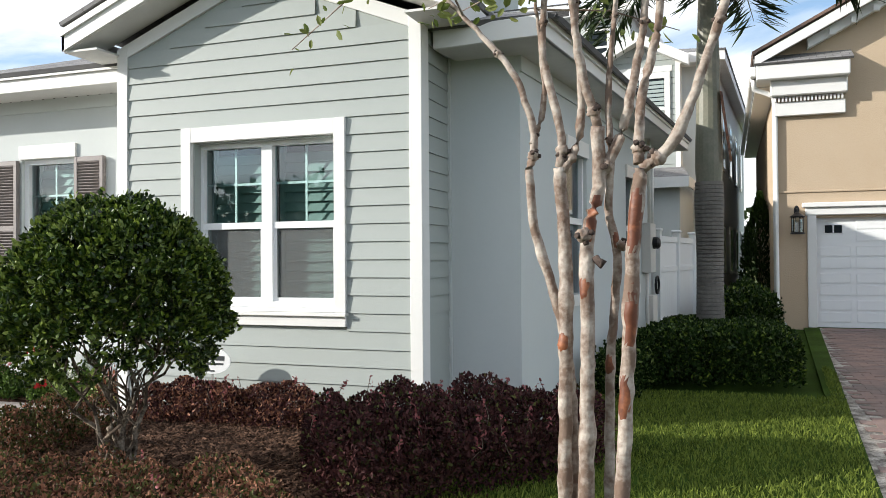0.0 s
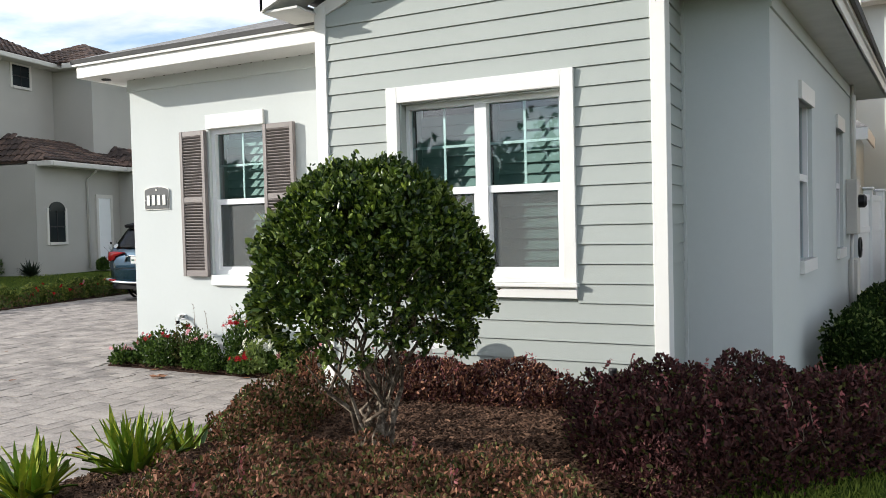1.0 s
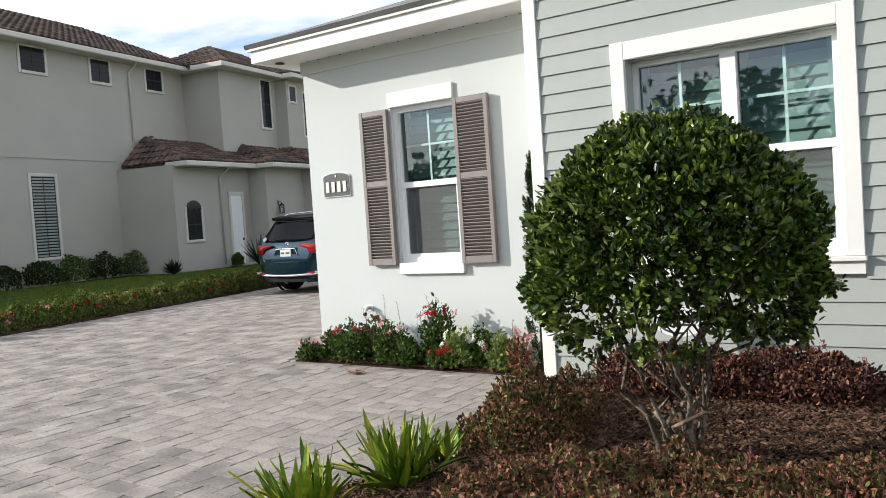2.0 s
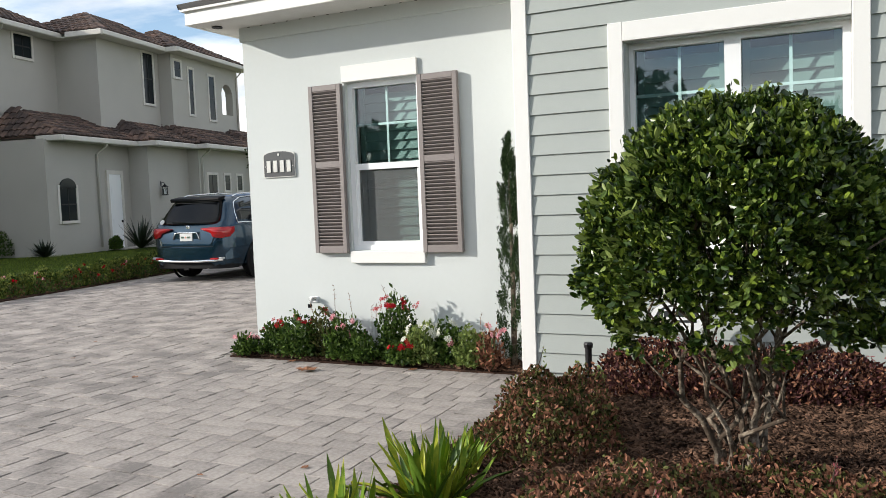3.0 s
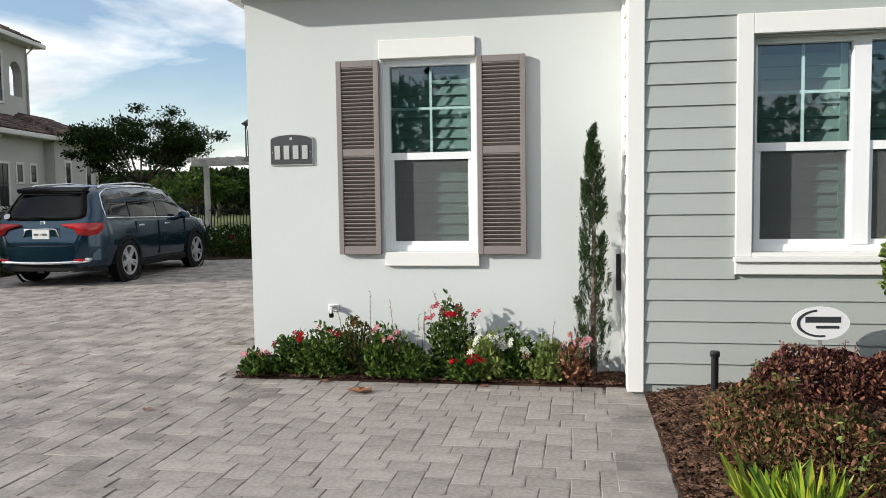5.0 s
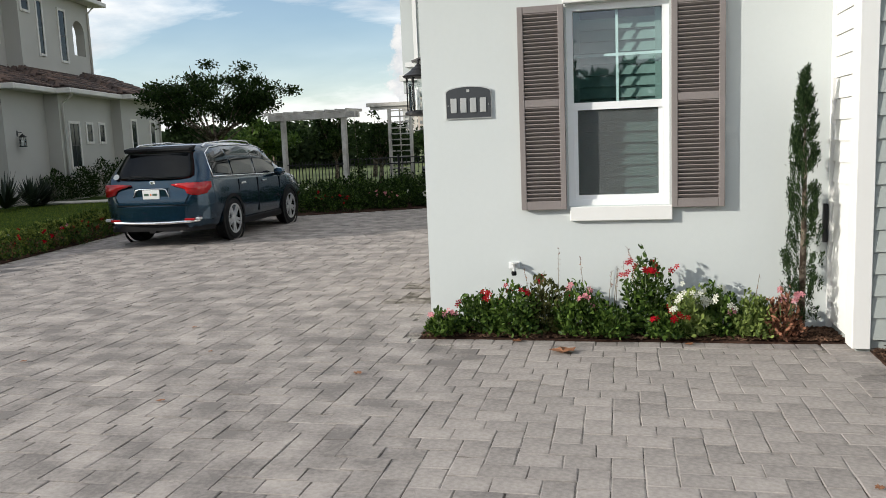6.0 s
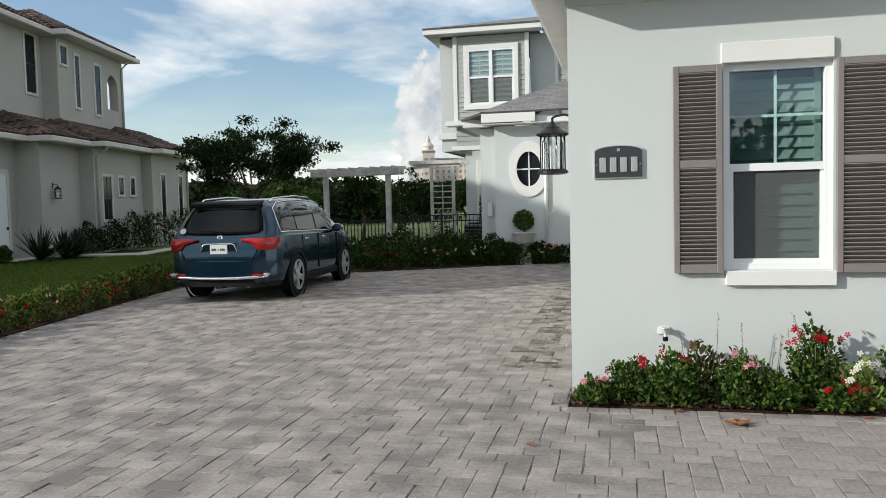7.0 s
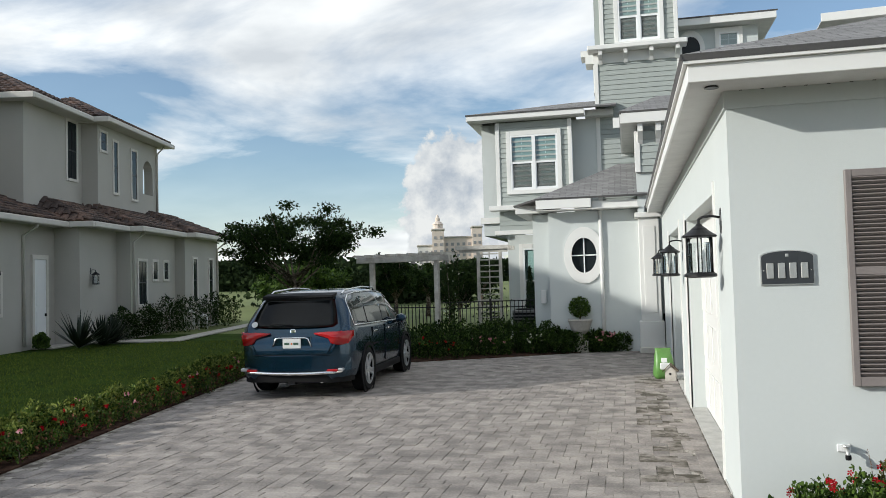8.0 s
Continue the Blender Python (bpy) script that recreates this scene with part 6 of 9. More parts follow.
for side in (1, -1):
    side_glass(side, -1.92, -1.22, 0.12, 0.80, 0.02, 0.96)
    side_glass(side, -1.16, -0.22, 0.02, 0.96, 0.02, 0.98)
    side_glass(side, -0.14, 0.88, 0.02, 0.98, 0.02, 0.80)
    bm = bmesh.new()
    tube(bm, [car_point(side, -1.98 + 0.29 * i, -0.03) for i in range(11)], 0.012, 6)
    tube(bm, [car_point(side, -1.98, -0.03), car_point(side, -1.97, 0.5), car_point(side, -1.85, 0.9), *[car_point(side, -1.6 + 0.4 * i, 1.04) for i in range(7)]], 0.010, 6)
    part("chrome_strip", bm, M_CHROME, body, "chrome window strip")
    bm = bmesh.new()
    tube(bm, [(side * 0.64, -1.75, 1.70), (side * 0.64, -1.6, 1.755), (side * 0.65, -0.6, 1.80), (side * 0.65, 0.15, 1.775), (side * 0.64, 0.3, 1.70)], 0.015, 6)
    part("roof_rail", bm, M_CHROME, car, "silver roof rail")
    bm = bmesh.new()
    lathe(bm, [(0.02, -0.10), (0.085, -0.08), (0.095, 0.0), (0.085, 0.07), (0.02, 0.09)], 12, pose(side * 1.08, 0.72, 1.15, 90, 0, 0) @ Matrix.Diagonal((1.15, 0.9, 1, 1)))
    m_ = part("door_mirror", bm, M_CAR, car)
    part("mirror_arm", boxes((min(side * 0.93, side * 1.03), max(side * 0.93, side * 1.03), 0.68, 0.76, 1.07, 1.12)), M_PLASTIC, m_)
    for y in (-0.95, 0.05):
        part("door_handle", bevelled(boxes((min(side * 0.965, side * 0.995), max(side * 0.965, side * 0.995), y, y + 0.2, 0.985, 1.02)), 0.008), M_CHROME, body)
    for y in (-1.05, -0.18, 0.95):
        part("door_gap", boxes((side * 0.975 - 0.008, side * 0.975 + 0.008, y, y + 0.012, 0.42, 1.08)), M_PLASTIC, body)
    part("rocker_trim", bevelled(boxes((min(side * 0.90, side * 0.985), max(side * 0.90, side * 0.985), -0.95, 0.95, 0.24, 0.36)), 0.02), M_PLASTIC, body)
    # rear lamp: a thin wedge on the tailgate that widens and wraps the corner
    bm = bmesh.new()
    rim = []
    for x, y, hi_, lo_ in ((0.39, -2.43, 1.078, 1.058), (0.52, -2.435, 1.09, 1.02), (0.63, -2.438, 1.095, 0.985), (0.67, -2.44, 1.095, 0.91), (0.76, -2.435, 1.095, 0.885), (0.86, -2.39, 1.097, 0.88), (0.93, -2.30, 1.10, 0.90), (0.965, -2.20, 1.095, 1.0)):
        rim.append([bm.verts.new((side * x, y + f, z)) for f, z in ((-0.028, hi_), (-0.040, 0.5 * (hi_ + lo_)), (-0.028, lo_), (0.06, lo_), (0.06, hi_))])
    for p, q in zip(rim, rim[1:]):
        for k in range(5):
            bm.faces.new([p[k], p[(k + 1) % 5], q[(k + 1) % 5], q[k]]).smooth = k < 2
    bm.faces.new(rim[0]); bm.faces.new(rim[-1][::-1])
    bmesh.ops.recalc_face_normals(bm, faces=bm.faces[:])
    part("tail_lamp", bm, M_TAIL, car, "red tail lamp")
    bm = boxes((min(side * 0.60, side * 0.78), max(side * 0.60, side * 0.78), -2.50, -2.40, 0.452, 0.492))
    part("rear_reflector", bevelled(bm, 0.01), M_TAIL, car)
    part("fog_lens", bevelled(boxes((min(side * 0.78, side * 0.90), max(side * 0.78, side * 0.86), -2.46, -2.34, 0.458, 0.505)), 0.01), M_LENS, car)
    for wy in (-1.36, 1.47):
        bm = bmesh.new()
        lathe(bm, [(0.455, -0.02), (0.46, 0.0), (0.455, 0.012), (0.395, 0.013)], 28, pose(side * 0.982, wy, 0.385, 0, 90 * side, 0), False)
        part("wheel_arch", bm, M_PLASTIC, car, "black wheel arch")
        w = part("wheel", lathe(bmesh.new(), [(0.27, -0.24), (0.36, -0.24), (0.378, -0.20), (0.382, -0.12), (0.378, -0.03), (0.35, 0.0), (0.27, -0.005), (0.26, -0.06)], 32, pose(side * 1.0, wy, 0.382, 0, 90 * side, 0)), M_RUBBER, car, "black tyre")
        part("rim_back", lathe(bmesh.new(), [(0.26, -0.12), (0.262, -0.06), (0.05, -0.06)], 24, pose(side * 1.0, wy, 0.382, 0, 90 * side, 0)), M_PLASTIC, w)
        bm = bmesh.new()
        lathe(bm, [(0.24, -0.02), (0.272, -0.012), (0.272, 0.0), (0.245, -0.004)], 28, pose(side * 1.0, wy, 0.382, 0, 90 * side, 0), False)
        lathe(bm, [(0.055, -0.05), (0.055, -0.012), (0.03, -0.005)], 14, pose(side * 1.0, wy, 0.382, 0, 90 * side, 0))
        for k in range(5):
            for dd in (-0.14, 0.14):
                r0 = pose(side * 1.0, wy, 0.382, 0, 90 * side, 0) @ pose(0, 0, 0, 0, 0, 72 * k)
                pa, pb = Vector((0.05, dd * 0.15, -0.02)), Vector((0.255 * math.cos(dd), 0.255 * math.sin(dd), -0.012))
                d = (pb - pa).normalized()
                q = Vector((-d.y, d.x, 0)) * 0.022
                vs = [bm.verts.new(r0 @ p) for p in (pa - q, pb - q, pb + q, pa + q)]
                vb = [bm.verts.new(r0 @ (p + Vector((0, 0, -0.03)))) for p in (pa - q, pb - q, pb + q, pa + q)]
                bm.faces.new(vs)
                for t in range(4):
                    bm.faces.new([vs[t], vb[t], vb[(t + 1) % 4], vs[(t + 1) % 4]])
        part("rim", bm, M_ALLOY, w, "silver alloy rim")
# rear: glass, spoiler, handle strip, bumper, plate
bm = bmesh.new()
rows = []
for u, wid in ((0.0, 0.70), (0.12, 0.745), (0.5, 0.70), (0.9, 0.63), (1.0, 0.60)):
    y, z = -2.375 + 0.30 * u, 1.165 + 0.455 * u
    rows.append([bm.verts.new((wid * k / 6, y - 0.012 + 0.05 * (abs(k) / 6) ** 3, z)) for k in range(-6, 7)])
for p, q in zip(rows, rows[1:]):
    for k in range(12):
        bm.faces.new([p[k], p[k + 1], q[k + 1], q[k]]).smooth = True
bmesh.ops.solidify(bm, geom=bm.faces[:], thickness=0.02)
part("rear_window", bm, M_CGLASS, body, "dark rear window")


def round_bumper(name, z0, z1, grow, material, label=""):
    """A bumper course that follows the rounded tail in plan."""
    half = [(0.0, -2.49), (0.35, -2.485), (0.62, -2.465), (0.78, -2.42), (0.88, -2.34), (0.945, -2.22), (0.965, -2.02), (0.90, -2.0)]
    plan = [(x + grow * min(1, x * 1.2), y - grow * (1 - 0.6 * x)) for x, y in half]
    outline = [(-x, y) for x, y in plan[:0:-1]] + plan
    return part(name, bevelled(prism(bmesh.new(), outline, z0, z1, "z"), 0.012), material, body, label)


part("spoiler", bevelled(prism(bmesh.new(), [(-1.9, 1.725), (-2.15, 1.685), (-2.16, 1.645), (-2.0, 1.64)], -0.62, 0.62, "x"), 0.006), M_PLASTIC, body)
# solid black strip that paints the shade under the spoiler lip
part("spoiler_shadow_gap", boxes((-0.62, 0.62, -2.13, -2.06, 1.615, 1.645)), M_PLASTIC, body)
part("rear_wiper", tube(bmesh.new(), [(0.0, -2.37, 1.19), (-0.28, -2.345, 1.22), (-0.42, -2.345, 1.215)], 0.012, 6), M_PLASTIC, car)
round_bumper("bumper", 0.445, 0.715, 0.0, M_CAR)
round_bumper("bumper_skirt", 0.27, 0.405, -0.03, M_PLASTIC, "black lower bumper")
part("bumper_strip", tube(bmesh.new(), [(-0.84, -2.40, 0.455), (-0.70, -2.475, 0.44), (-0.35, -2.515, 0.425), (0, -2.52, 0.42), (0.35, -2.515, 0.425), (0.70, -2.475, 0.44), (0.84, -2.40, 0.455)], 0.026, 8), M_CHROME, body, "chrome bumper strip")
part("tailgate_gap", boxes((-0.66, 0.66, -2.475, -2.43, 0.716, 0.726)), M_PLASTIC, body)
part("plate_recess", bevelled(boxes((-0.33, 0.33, -2.445, -2.40, 0.80, 1.02)), 0.01), M_CAR, body)
part("tailgate_garnish", tube(bmesh.new(), [(-0.33, -2.455, 0.86), (-0.28, -2.455, 0.985), (-0.22, -2.452, 1.0), (0.22, -2.452, 1.0), (0.28, -2.455, 0.985), (0.33, -2.455, 0.86)], 0.012, 6), M_CHROME, body)
pl = part("number_plate", bevelled(boxes((-0.155, 0.155, -2.462, -2.44, 0.83, 0.985)), 0.004), M_PLATE, car, "white number plate with plain bars")
for x in (-0.125, 0.03):
    part("plate_bar", boxes((x, x + 0.085, -2.466, -2.462, 0.888, 0.925)), M_INK, pl)
part("plate_mark", boxes((-0.012, 0.012, -2.465, -2.462, 0.89, 0.922)), M_ORANGE, pl)
part("badge", bevelled(boxes((-0.045, 0.045, -2.40, -2.37, 1.07, 1.14)), 0.012), M_CHROME, body, "plain chrome badge")
part("window_sticker", lathe(bmesh.new(), [(0.055, 0), (0.055, 0.004)], 12, pose(-0.68, -2.352, 1.22, 60, 0, 0)), M_PLATE, body)
part("exhaust", tube(bmesh.new(), [(0.5, -2.45, 0.29), (0.5, -2.1, 0.29)], 0.03), M_CHROME, car)
part("tow_bar", boxes((-0.06, 0.06, -2.5, -2.2, 0.25, 0.29)), M_PLASTIC, car)

# ---- planting ----
def sph(n):
    d = rng.normal(0, 1, (n, 3))
    return d / np.linalg.norm(d, axis=1, keepdims=True)


def wobble(d, k=3.0, s=0.0):
    return (np.sin(d[:, 0] * k * 2.1 + s) * np.sin(d[:, 1] * k * 1.7 + 1.3 * s + 1) + np.sin(d[:, 2] * k * 2.6 + 2 * s + d[:, 0] * k)) * 0.5


def leaves(name, pts, out, size, material, parent, aspect=0.5, spread=0.8, label="", fold=0.25):
    return meshpart(name, leaf_mesh(name, pts, out, size, aspect, spread, fold, 0.4 < aspect < 0.7 and size < 0.06), material, parent, label, "stuff")


def branch_set(base, tops, r0, r1, bend=0.12, n=6):
    """Separate meshes of bent stems from a base to each top."""
    out = []
    for t in tops:
        a, b = Vector(base), Vector(t)
        a = a + Vector((rng.normal(0, 0.02), rng.normal(0, 0.02), 0))
        pts = []
        for i in range(n):
            u = i / (n - 1)
            p = a.lerp(b, u)
            p.x += (b.x - a.x) * (u * u - u) * 0.7 + rng.normal(0, bend * 0.22) * math.sin(math.pi * u)
            p.y += (b.y - a.y) * (u * u - u) * 0.7 + rng.normal(0, bend * 0.22) * math.sin(math.pi * u)
            pts.append(p)
        out.append((pts, [r0 + (r1 - r0) * i / (n - 1) for i in range(n)]))
    return out


# clipped ball shrub on bare stems
BC = Vector((-4.31, 4.68, 0.13))
ball = thing("clipped_shrub", "ball-clipped glossy green shrub on bare grey stems", "shrub", Matrix.Translation(BC))
# crown of leafy twig tufts, dense on the clipped face, thin and gappy below
n = 2900
d = sph(n)
d[:, 2] = np.where(d[:, 2] < -0.75, -d[:, 2], d[:, 2])
lump = 1 + 0.05 * wobble(d, 4.5) + rng.normal(0, 0.014, n)
depth = np.where(rng.random(n) < 0.80, rng.uniform(0.90, 0.99, n), rng.uniform(0.5, 0.9, n)) * lump
rz = np.where(d[:, 2] > 0, 0.80, 0.50)
tuft = np.column_stack([0.015 + d[:, 0] * 0.725 * depth, d[:, 1] * 0.725 * depth, 0.98 + d[:, 2] * rz * depth])
keep = (d[:, 2] > -0.10) | (rng.random(n) < np.where(np.hypot(tuft[:, 0], tuft[:, 1]) > 0.5, 0.45, 0.06)) & (wobble(d, 6.0, 2.0) > -0.1)
tuft, d = tuft[keep], d[keep]
per = 28
pts = np.repeat(tuft, per, axis=0) + rng.normal(0, 0.020, (len(tuft) * per, 3))
out = np.repeat(d, per, axis=0) * 0.8 + [0, 0, 0.3]
young = np.repeat(rng.random(len(tuft)) < 0.10, per) & (rng.random(len(pts)) < 0.6)
leaves("crown", pts[~young], out[~young], 0.037, M_BOX, ball, 0.55, 0.75)
leaves("new_growth", pts[young], out[young], 0.052, M_LIME, ball, 0.45, 0.7)
tops = [(0.54 * math.cos(a) * f, 0.54 * math.sin(a) * f, 0.85 + 0.3 * (1 - f) + rng.uniform(0, 0.18)) for a, f in [(0.2, 1), (0.9, 0.7), (1.5, 1), (2.2, 0.75), (2.9, 1.05), (3.6, 0.8), (4.2, 1.0), (4.9, 0.75), (5.5, 1), (5.9, 0.5), (3.1, 0.35), (1.1, 0.3)]]
base_off = [(-0.1, -0.03), (0.03, 0.02), (0.1, -0.02), (-0.02, 0.08)]
stems = []
for i, t in enumerate(tops):
    an = math.atan2(t[1], t[0])
    bx, by = 0.075 * math.cos(an), 0.06 * math.sin(an)
    stems.append(branch_set((bx, by, 0.0), [t], 0.021 if i % 2 else 0.014, 0.005, 0.28, 9)[0])
for pts_, rr in stems:
    st = part("stem", tube(bmesh.new(), pts_, rr, 7), M_BARK, ball)
    for k in range(7):
        p = pts_[rng.integers(3, 9)]
        q = p + Vector((rng.normal(0, 0.08), rng.normal(0, 0.08), rng.uniform(0.1, 0.26)))
        part("twig", tube(bmesh.new(), [p, p.lerp(q, 0.5) + Vector((rng.normal(0, 0.02), 0, 0.02)), q], [0.007, 0.005, 0.003], 5), M_BARK, st)
part("root_flare", tube(tube(bmesh.new(), [(-0.05, 0, -0.05), (-0.08, -0.02, 0.12)], [0.045, 0.026], 8), [(0.06, 0.0, -0.05), (0.05, 0.02, 0.2)], [0.055, 0.03], 8), M_BARK, ball)


def hedge(name, poly, height, count, size, material, label, sprouts=0, tip_mat=None, rough=0.25, low=0.0, seed=0.0, cat="hedge", aspect=0.5, second=None):
    """A leafy mass over a plan outline with an uneven rounded top."""
    P = np.array(poly)
    lo, hi = P.min(0), P.max(0)
    xy = rng.uniform(lo, hi, (count * 2, 2))
    xy = np.array([p for p in xy if inside(p, poly)])[:count]
    dist = np.full(len(xy), 9.0)
    for (x0, y0), (x1, y1) in zip(poly, poly[1:] + poly[:1]):
        ab = np.array((x1 - x0, y1 - y0)); L = ab @ ab
        t = np.clip(((xy - (x0, y0)) @ ab) / L, 0, 1)
        dist = np.minimum(dist, np.linalg.norm(xy - (x0, y0) - t[:, None] * ab, axis=1))
    edge = np.clip(dist / (height * 0.45), 0, 1)
    H = height * (0.62 + 0.38 * np.sqrt(edge)) * (1 + rough * (0.5 * np.sin(xy[:, 0] * 7.3 + seed) * np.sin(xy[:, 1] * 6.1 + seed * 2) + 0.35 * np.sin(xy[:, 0] * 17 + 2 * seed) * np.sin(xy[:, 1] * 15)))
    z = low + (H - low) * (1 - rng.random(len(xy)) ** np.where(edge < 0.7, 1.2, 2.6) * 0.95)
    pts = np.column_stack([xy, z])
    c = P.mean(0)
    out = np.column_stack([(xy - c) * (1 - edge)[:, None], np.full(len(xy), 0.8)])
    t = thing(name, label, cat, Matrix.Translation((c[0], c[1], 0)))
    pts = pts - [c[0], c[1], 0]
    if second:
        m = rng.random(len(pts)) < second[1]
        leaves("foliage", pts[~m], out[~m], size, material, t, aspect, 0.8)
        leaves("foliage", pts[m], out[m], size, second[0], t, aspect, 0.8)
    else:
        leaves("foliage", pts, out, size, material, t, aspect, 0.8)
    for k in range(sprouts):
        i = rng.integers(0, len(pts))
        p = Vector((pts[i][0], pts[i][1], H[i] * 0.8))
        q = p + Vector((rng.normal(0, 0.05), rng.normal(0, 0.05), rng.uniform(0.12, 0.24)))
        m_ = p.lerp(q, 0.5) + Vector((rng.normal(0, 0.02), 0, 0))
        part("shoot", tube(bmesh.new(), [p, m_, q], [0.004, 0.003, 0.002], 4), M_BARK, t)
        s = np.array([p.lerp(q, u) for u in np.linspace(0.3, 1.0, 12)])
        leaves("shoot_leaves", s + rng.normal(0, 0.008, s.shape), np.tile([0.0, 0, 0.4], (12, 1)), size * 0.9, tip_mat or material, t, aspect, 0.8)
    # a few bare stems below
    for k in range(5):
        i = rng.integers(0, len(pts))
        p = Vector((pts[i][0] * 0.8, pts[i][1] * 0.8, 0))
        part("stem", tube(bmesh.new(), [p, p + Vector((rng.normal(0, 0.06), rng.normal(0, 0.06), H[i] * 0.7))], [0.009, 0.004], 5), M_BARK, t)
    return t


hedge("loropetalum_hedge", [(-3.3, 6.3), (-3.4, 5.5), (-3.1, 4.95), (-2.6, 4.6), (-2.0, 5.2), (-1.45, 5.9), (-1.35, 6.7), (-2.4, 6.75)], 0.48, 34000, 0.034, M_LORO, "dense plum-leaved hedge along the mulch bed", 40, M_PINKTIP, 0.38, second=(M_OLIVE, 0.12))
hedge("loropetalum_row", [(-5.38, 6.05), (-5.2, 5.85), (-3.6, 5.95), (-3.5, 6.5), (-5.3, 6.5)], 0.42, 19000, 0.031, M_LORO2, "rust-brown shrub row before the boarded wall", 14, M_PINKTIP, 0.3, second=(M_LORO, 0.55))
hedge("loropetalum_shrub", [(-5.75, 5.7), (-5.2, 5.75), (-5.0, 5.2), (-4.85, 4.7), (-5.2, 4.35), (-5.7, 4.7)], 0.36, 11000, 0.030, M_LORO2, "straggly rust and olive shrub at the paving edge", 5, M_LIME, 0.45, seed=2.0, cat="shrub", second=(M_OLIVE, 0.5))
hedge("groundcover", [(-5.25, 4.3), (-4.6, 4.45), (-3.9, 4.75), (-3.3, 4.7), (-2.75, 4.35), (-2.6, 3.7), (-3.2, 3.2), (-5.0, 3.1)], 0.26, 22000, 0.030, M_LORO2, "low rust-pink groundcover shrubs in mulch", 6, M_PINKTIP, 0.5, seed=4.0, cat="groundcover", second=(M_OLIVE, 0.35))
hedge("boxwood_hedge", [(-1.55, 9.9), (0.25, 10.15), (0.35, 12.4), (-1.6, 12.8)], 0.62, 30000, 0.05, M_HEDGE, "dark green clipped hedge under the palm", 0, None, 0.1, second=(M_BOX, 0.4))
hedge("foundation_shrub", [(-2.0, 8.9), (-1.45, 8.7), (-1.1, 12.0), (-1.5, 13.6)], 0.52, 12000, 0.06, M_HEDGE, "dark foundation shrubs along the side wall", 4, None, 0.3, second=(M_LIME, 0.2), cat="shrub")
hedge("side_yard_shrub", [(-0.7, 14.5), (0.3, 14.5), (0.3, 19.0), (-0.7, 21.0)], 0.8, 14000, 0.09, M_HEDGE, "dark shrubs between the houses", 4, None, 0.45, cat="shrub", second=(M_BOX, 0.4))
# clipped row along the drive: shrub by shrub
for i in range(18):
    u = i / 17
    x, y = -16.78 - 1.72 * u + rng.normal(0, 0.05), 6.6 + 11.4 * u
    r = rng.uniform(0.24, 0.29)
    poly = [(x + r * math.cos(a) * (0.85 + 0.2 * rng.random()), y + r * 1.05 * math.sin(a)) for a in np.linspace(0, 2 * math.pi, 9)[:-1]]
    s = hedge("drive_shrub", poly, rng.uniform(0.46, 0.56), 2800, 0.05, M_VARIEG, "small yellow-green shrub in the planting strip", 0, None, 0.3, seed=float(i), cat="shrub", second=(M_GREEN, 0.4))
    s["group"] = "shrubs along the driveway"
    f = rng.normal(0, 1, (5, 3)) * [0.2, 0.24, 0.05] + [0.26, -0.05, 0.32]
    mm = [M_RED, M_RED, M_PINK, M_RED][i % 4]
    leaves("blossom", np.repeat(f, 5, axis=0) + rng.normal(0, 0.012, (25, 3)), np.tile([0.2, -0.3, 0.7], (25, 1)), 0.045, mm, s, 0.9, 0.8)


# low reddish filler between the clipped shrubs, on the drive side
for i in range(17):
    u = (i + 0.5) / 17
    x, y = -16.58 - 1.72 * u + rng.normal(0, 0.04), 6.6 + 11.4 * u
    poly = [(x + 0.24 * math.cos(a), y + 0.30 * math.sin(a)) for a in np.linspace(0, 2 * math.pi, 9)[:-1]]
    s = hedge("edging_plant", poly, rng.uniform(0.20, 0.27), 700, 0.042, M_GREEN, "low green edging plant with rusty leaves in the planting strip", 0, None, 0.4, seed=float(i) * 2.1, cat="plant", second=(M_LORO2, 0.22))
    s["group"] = "edging plants along the driveway"


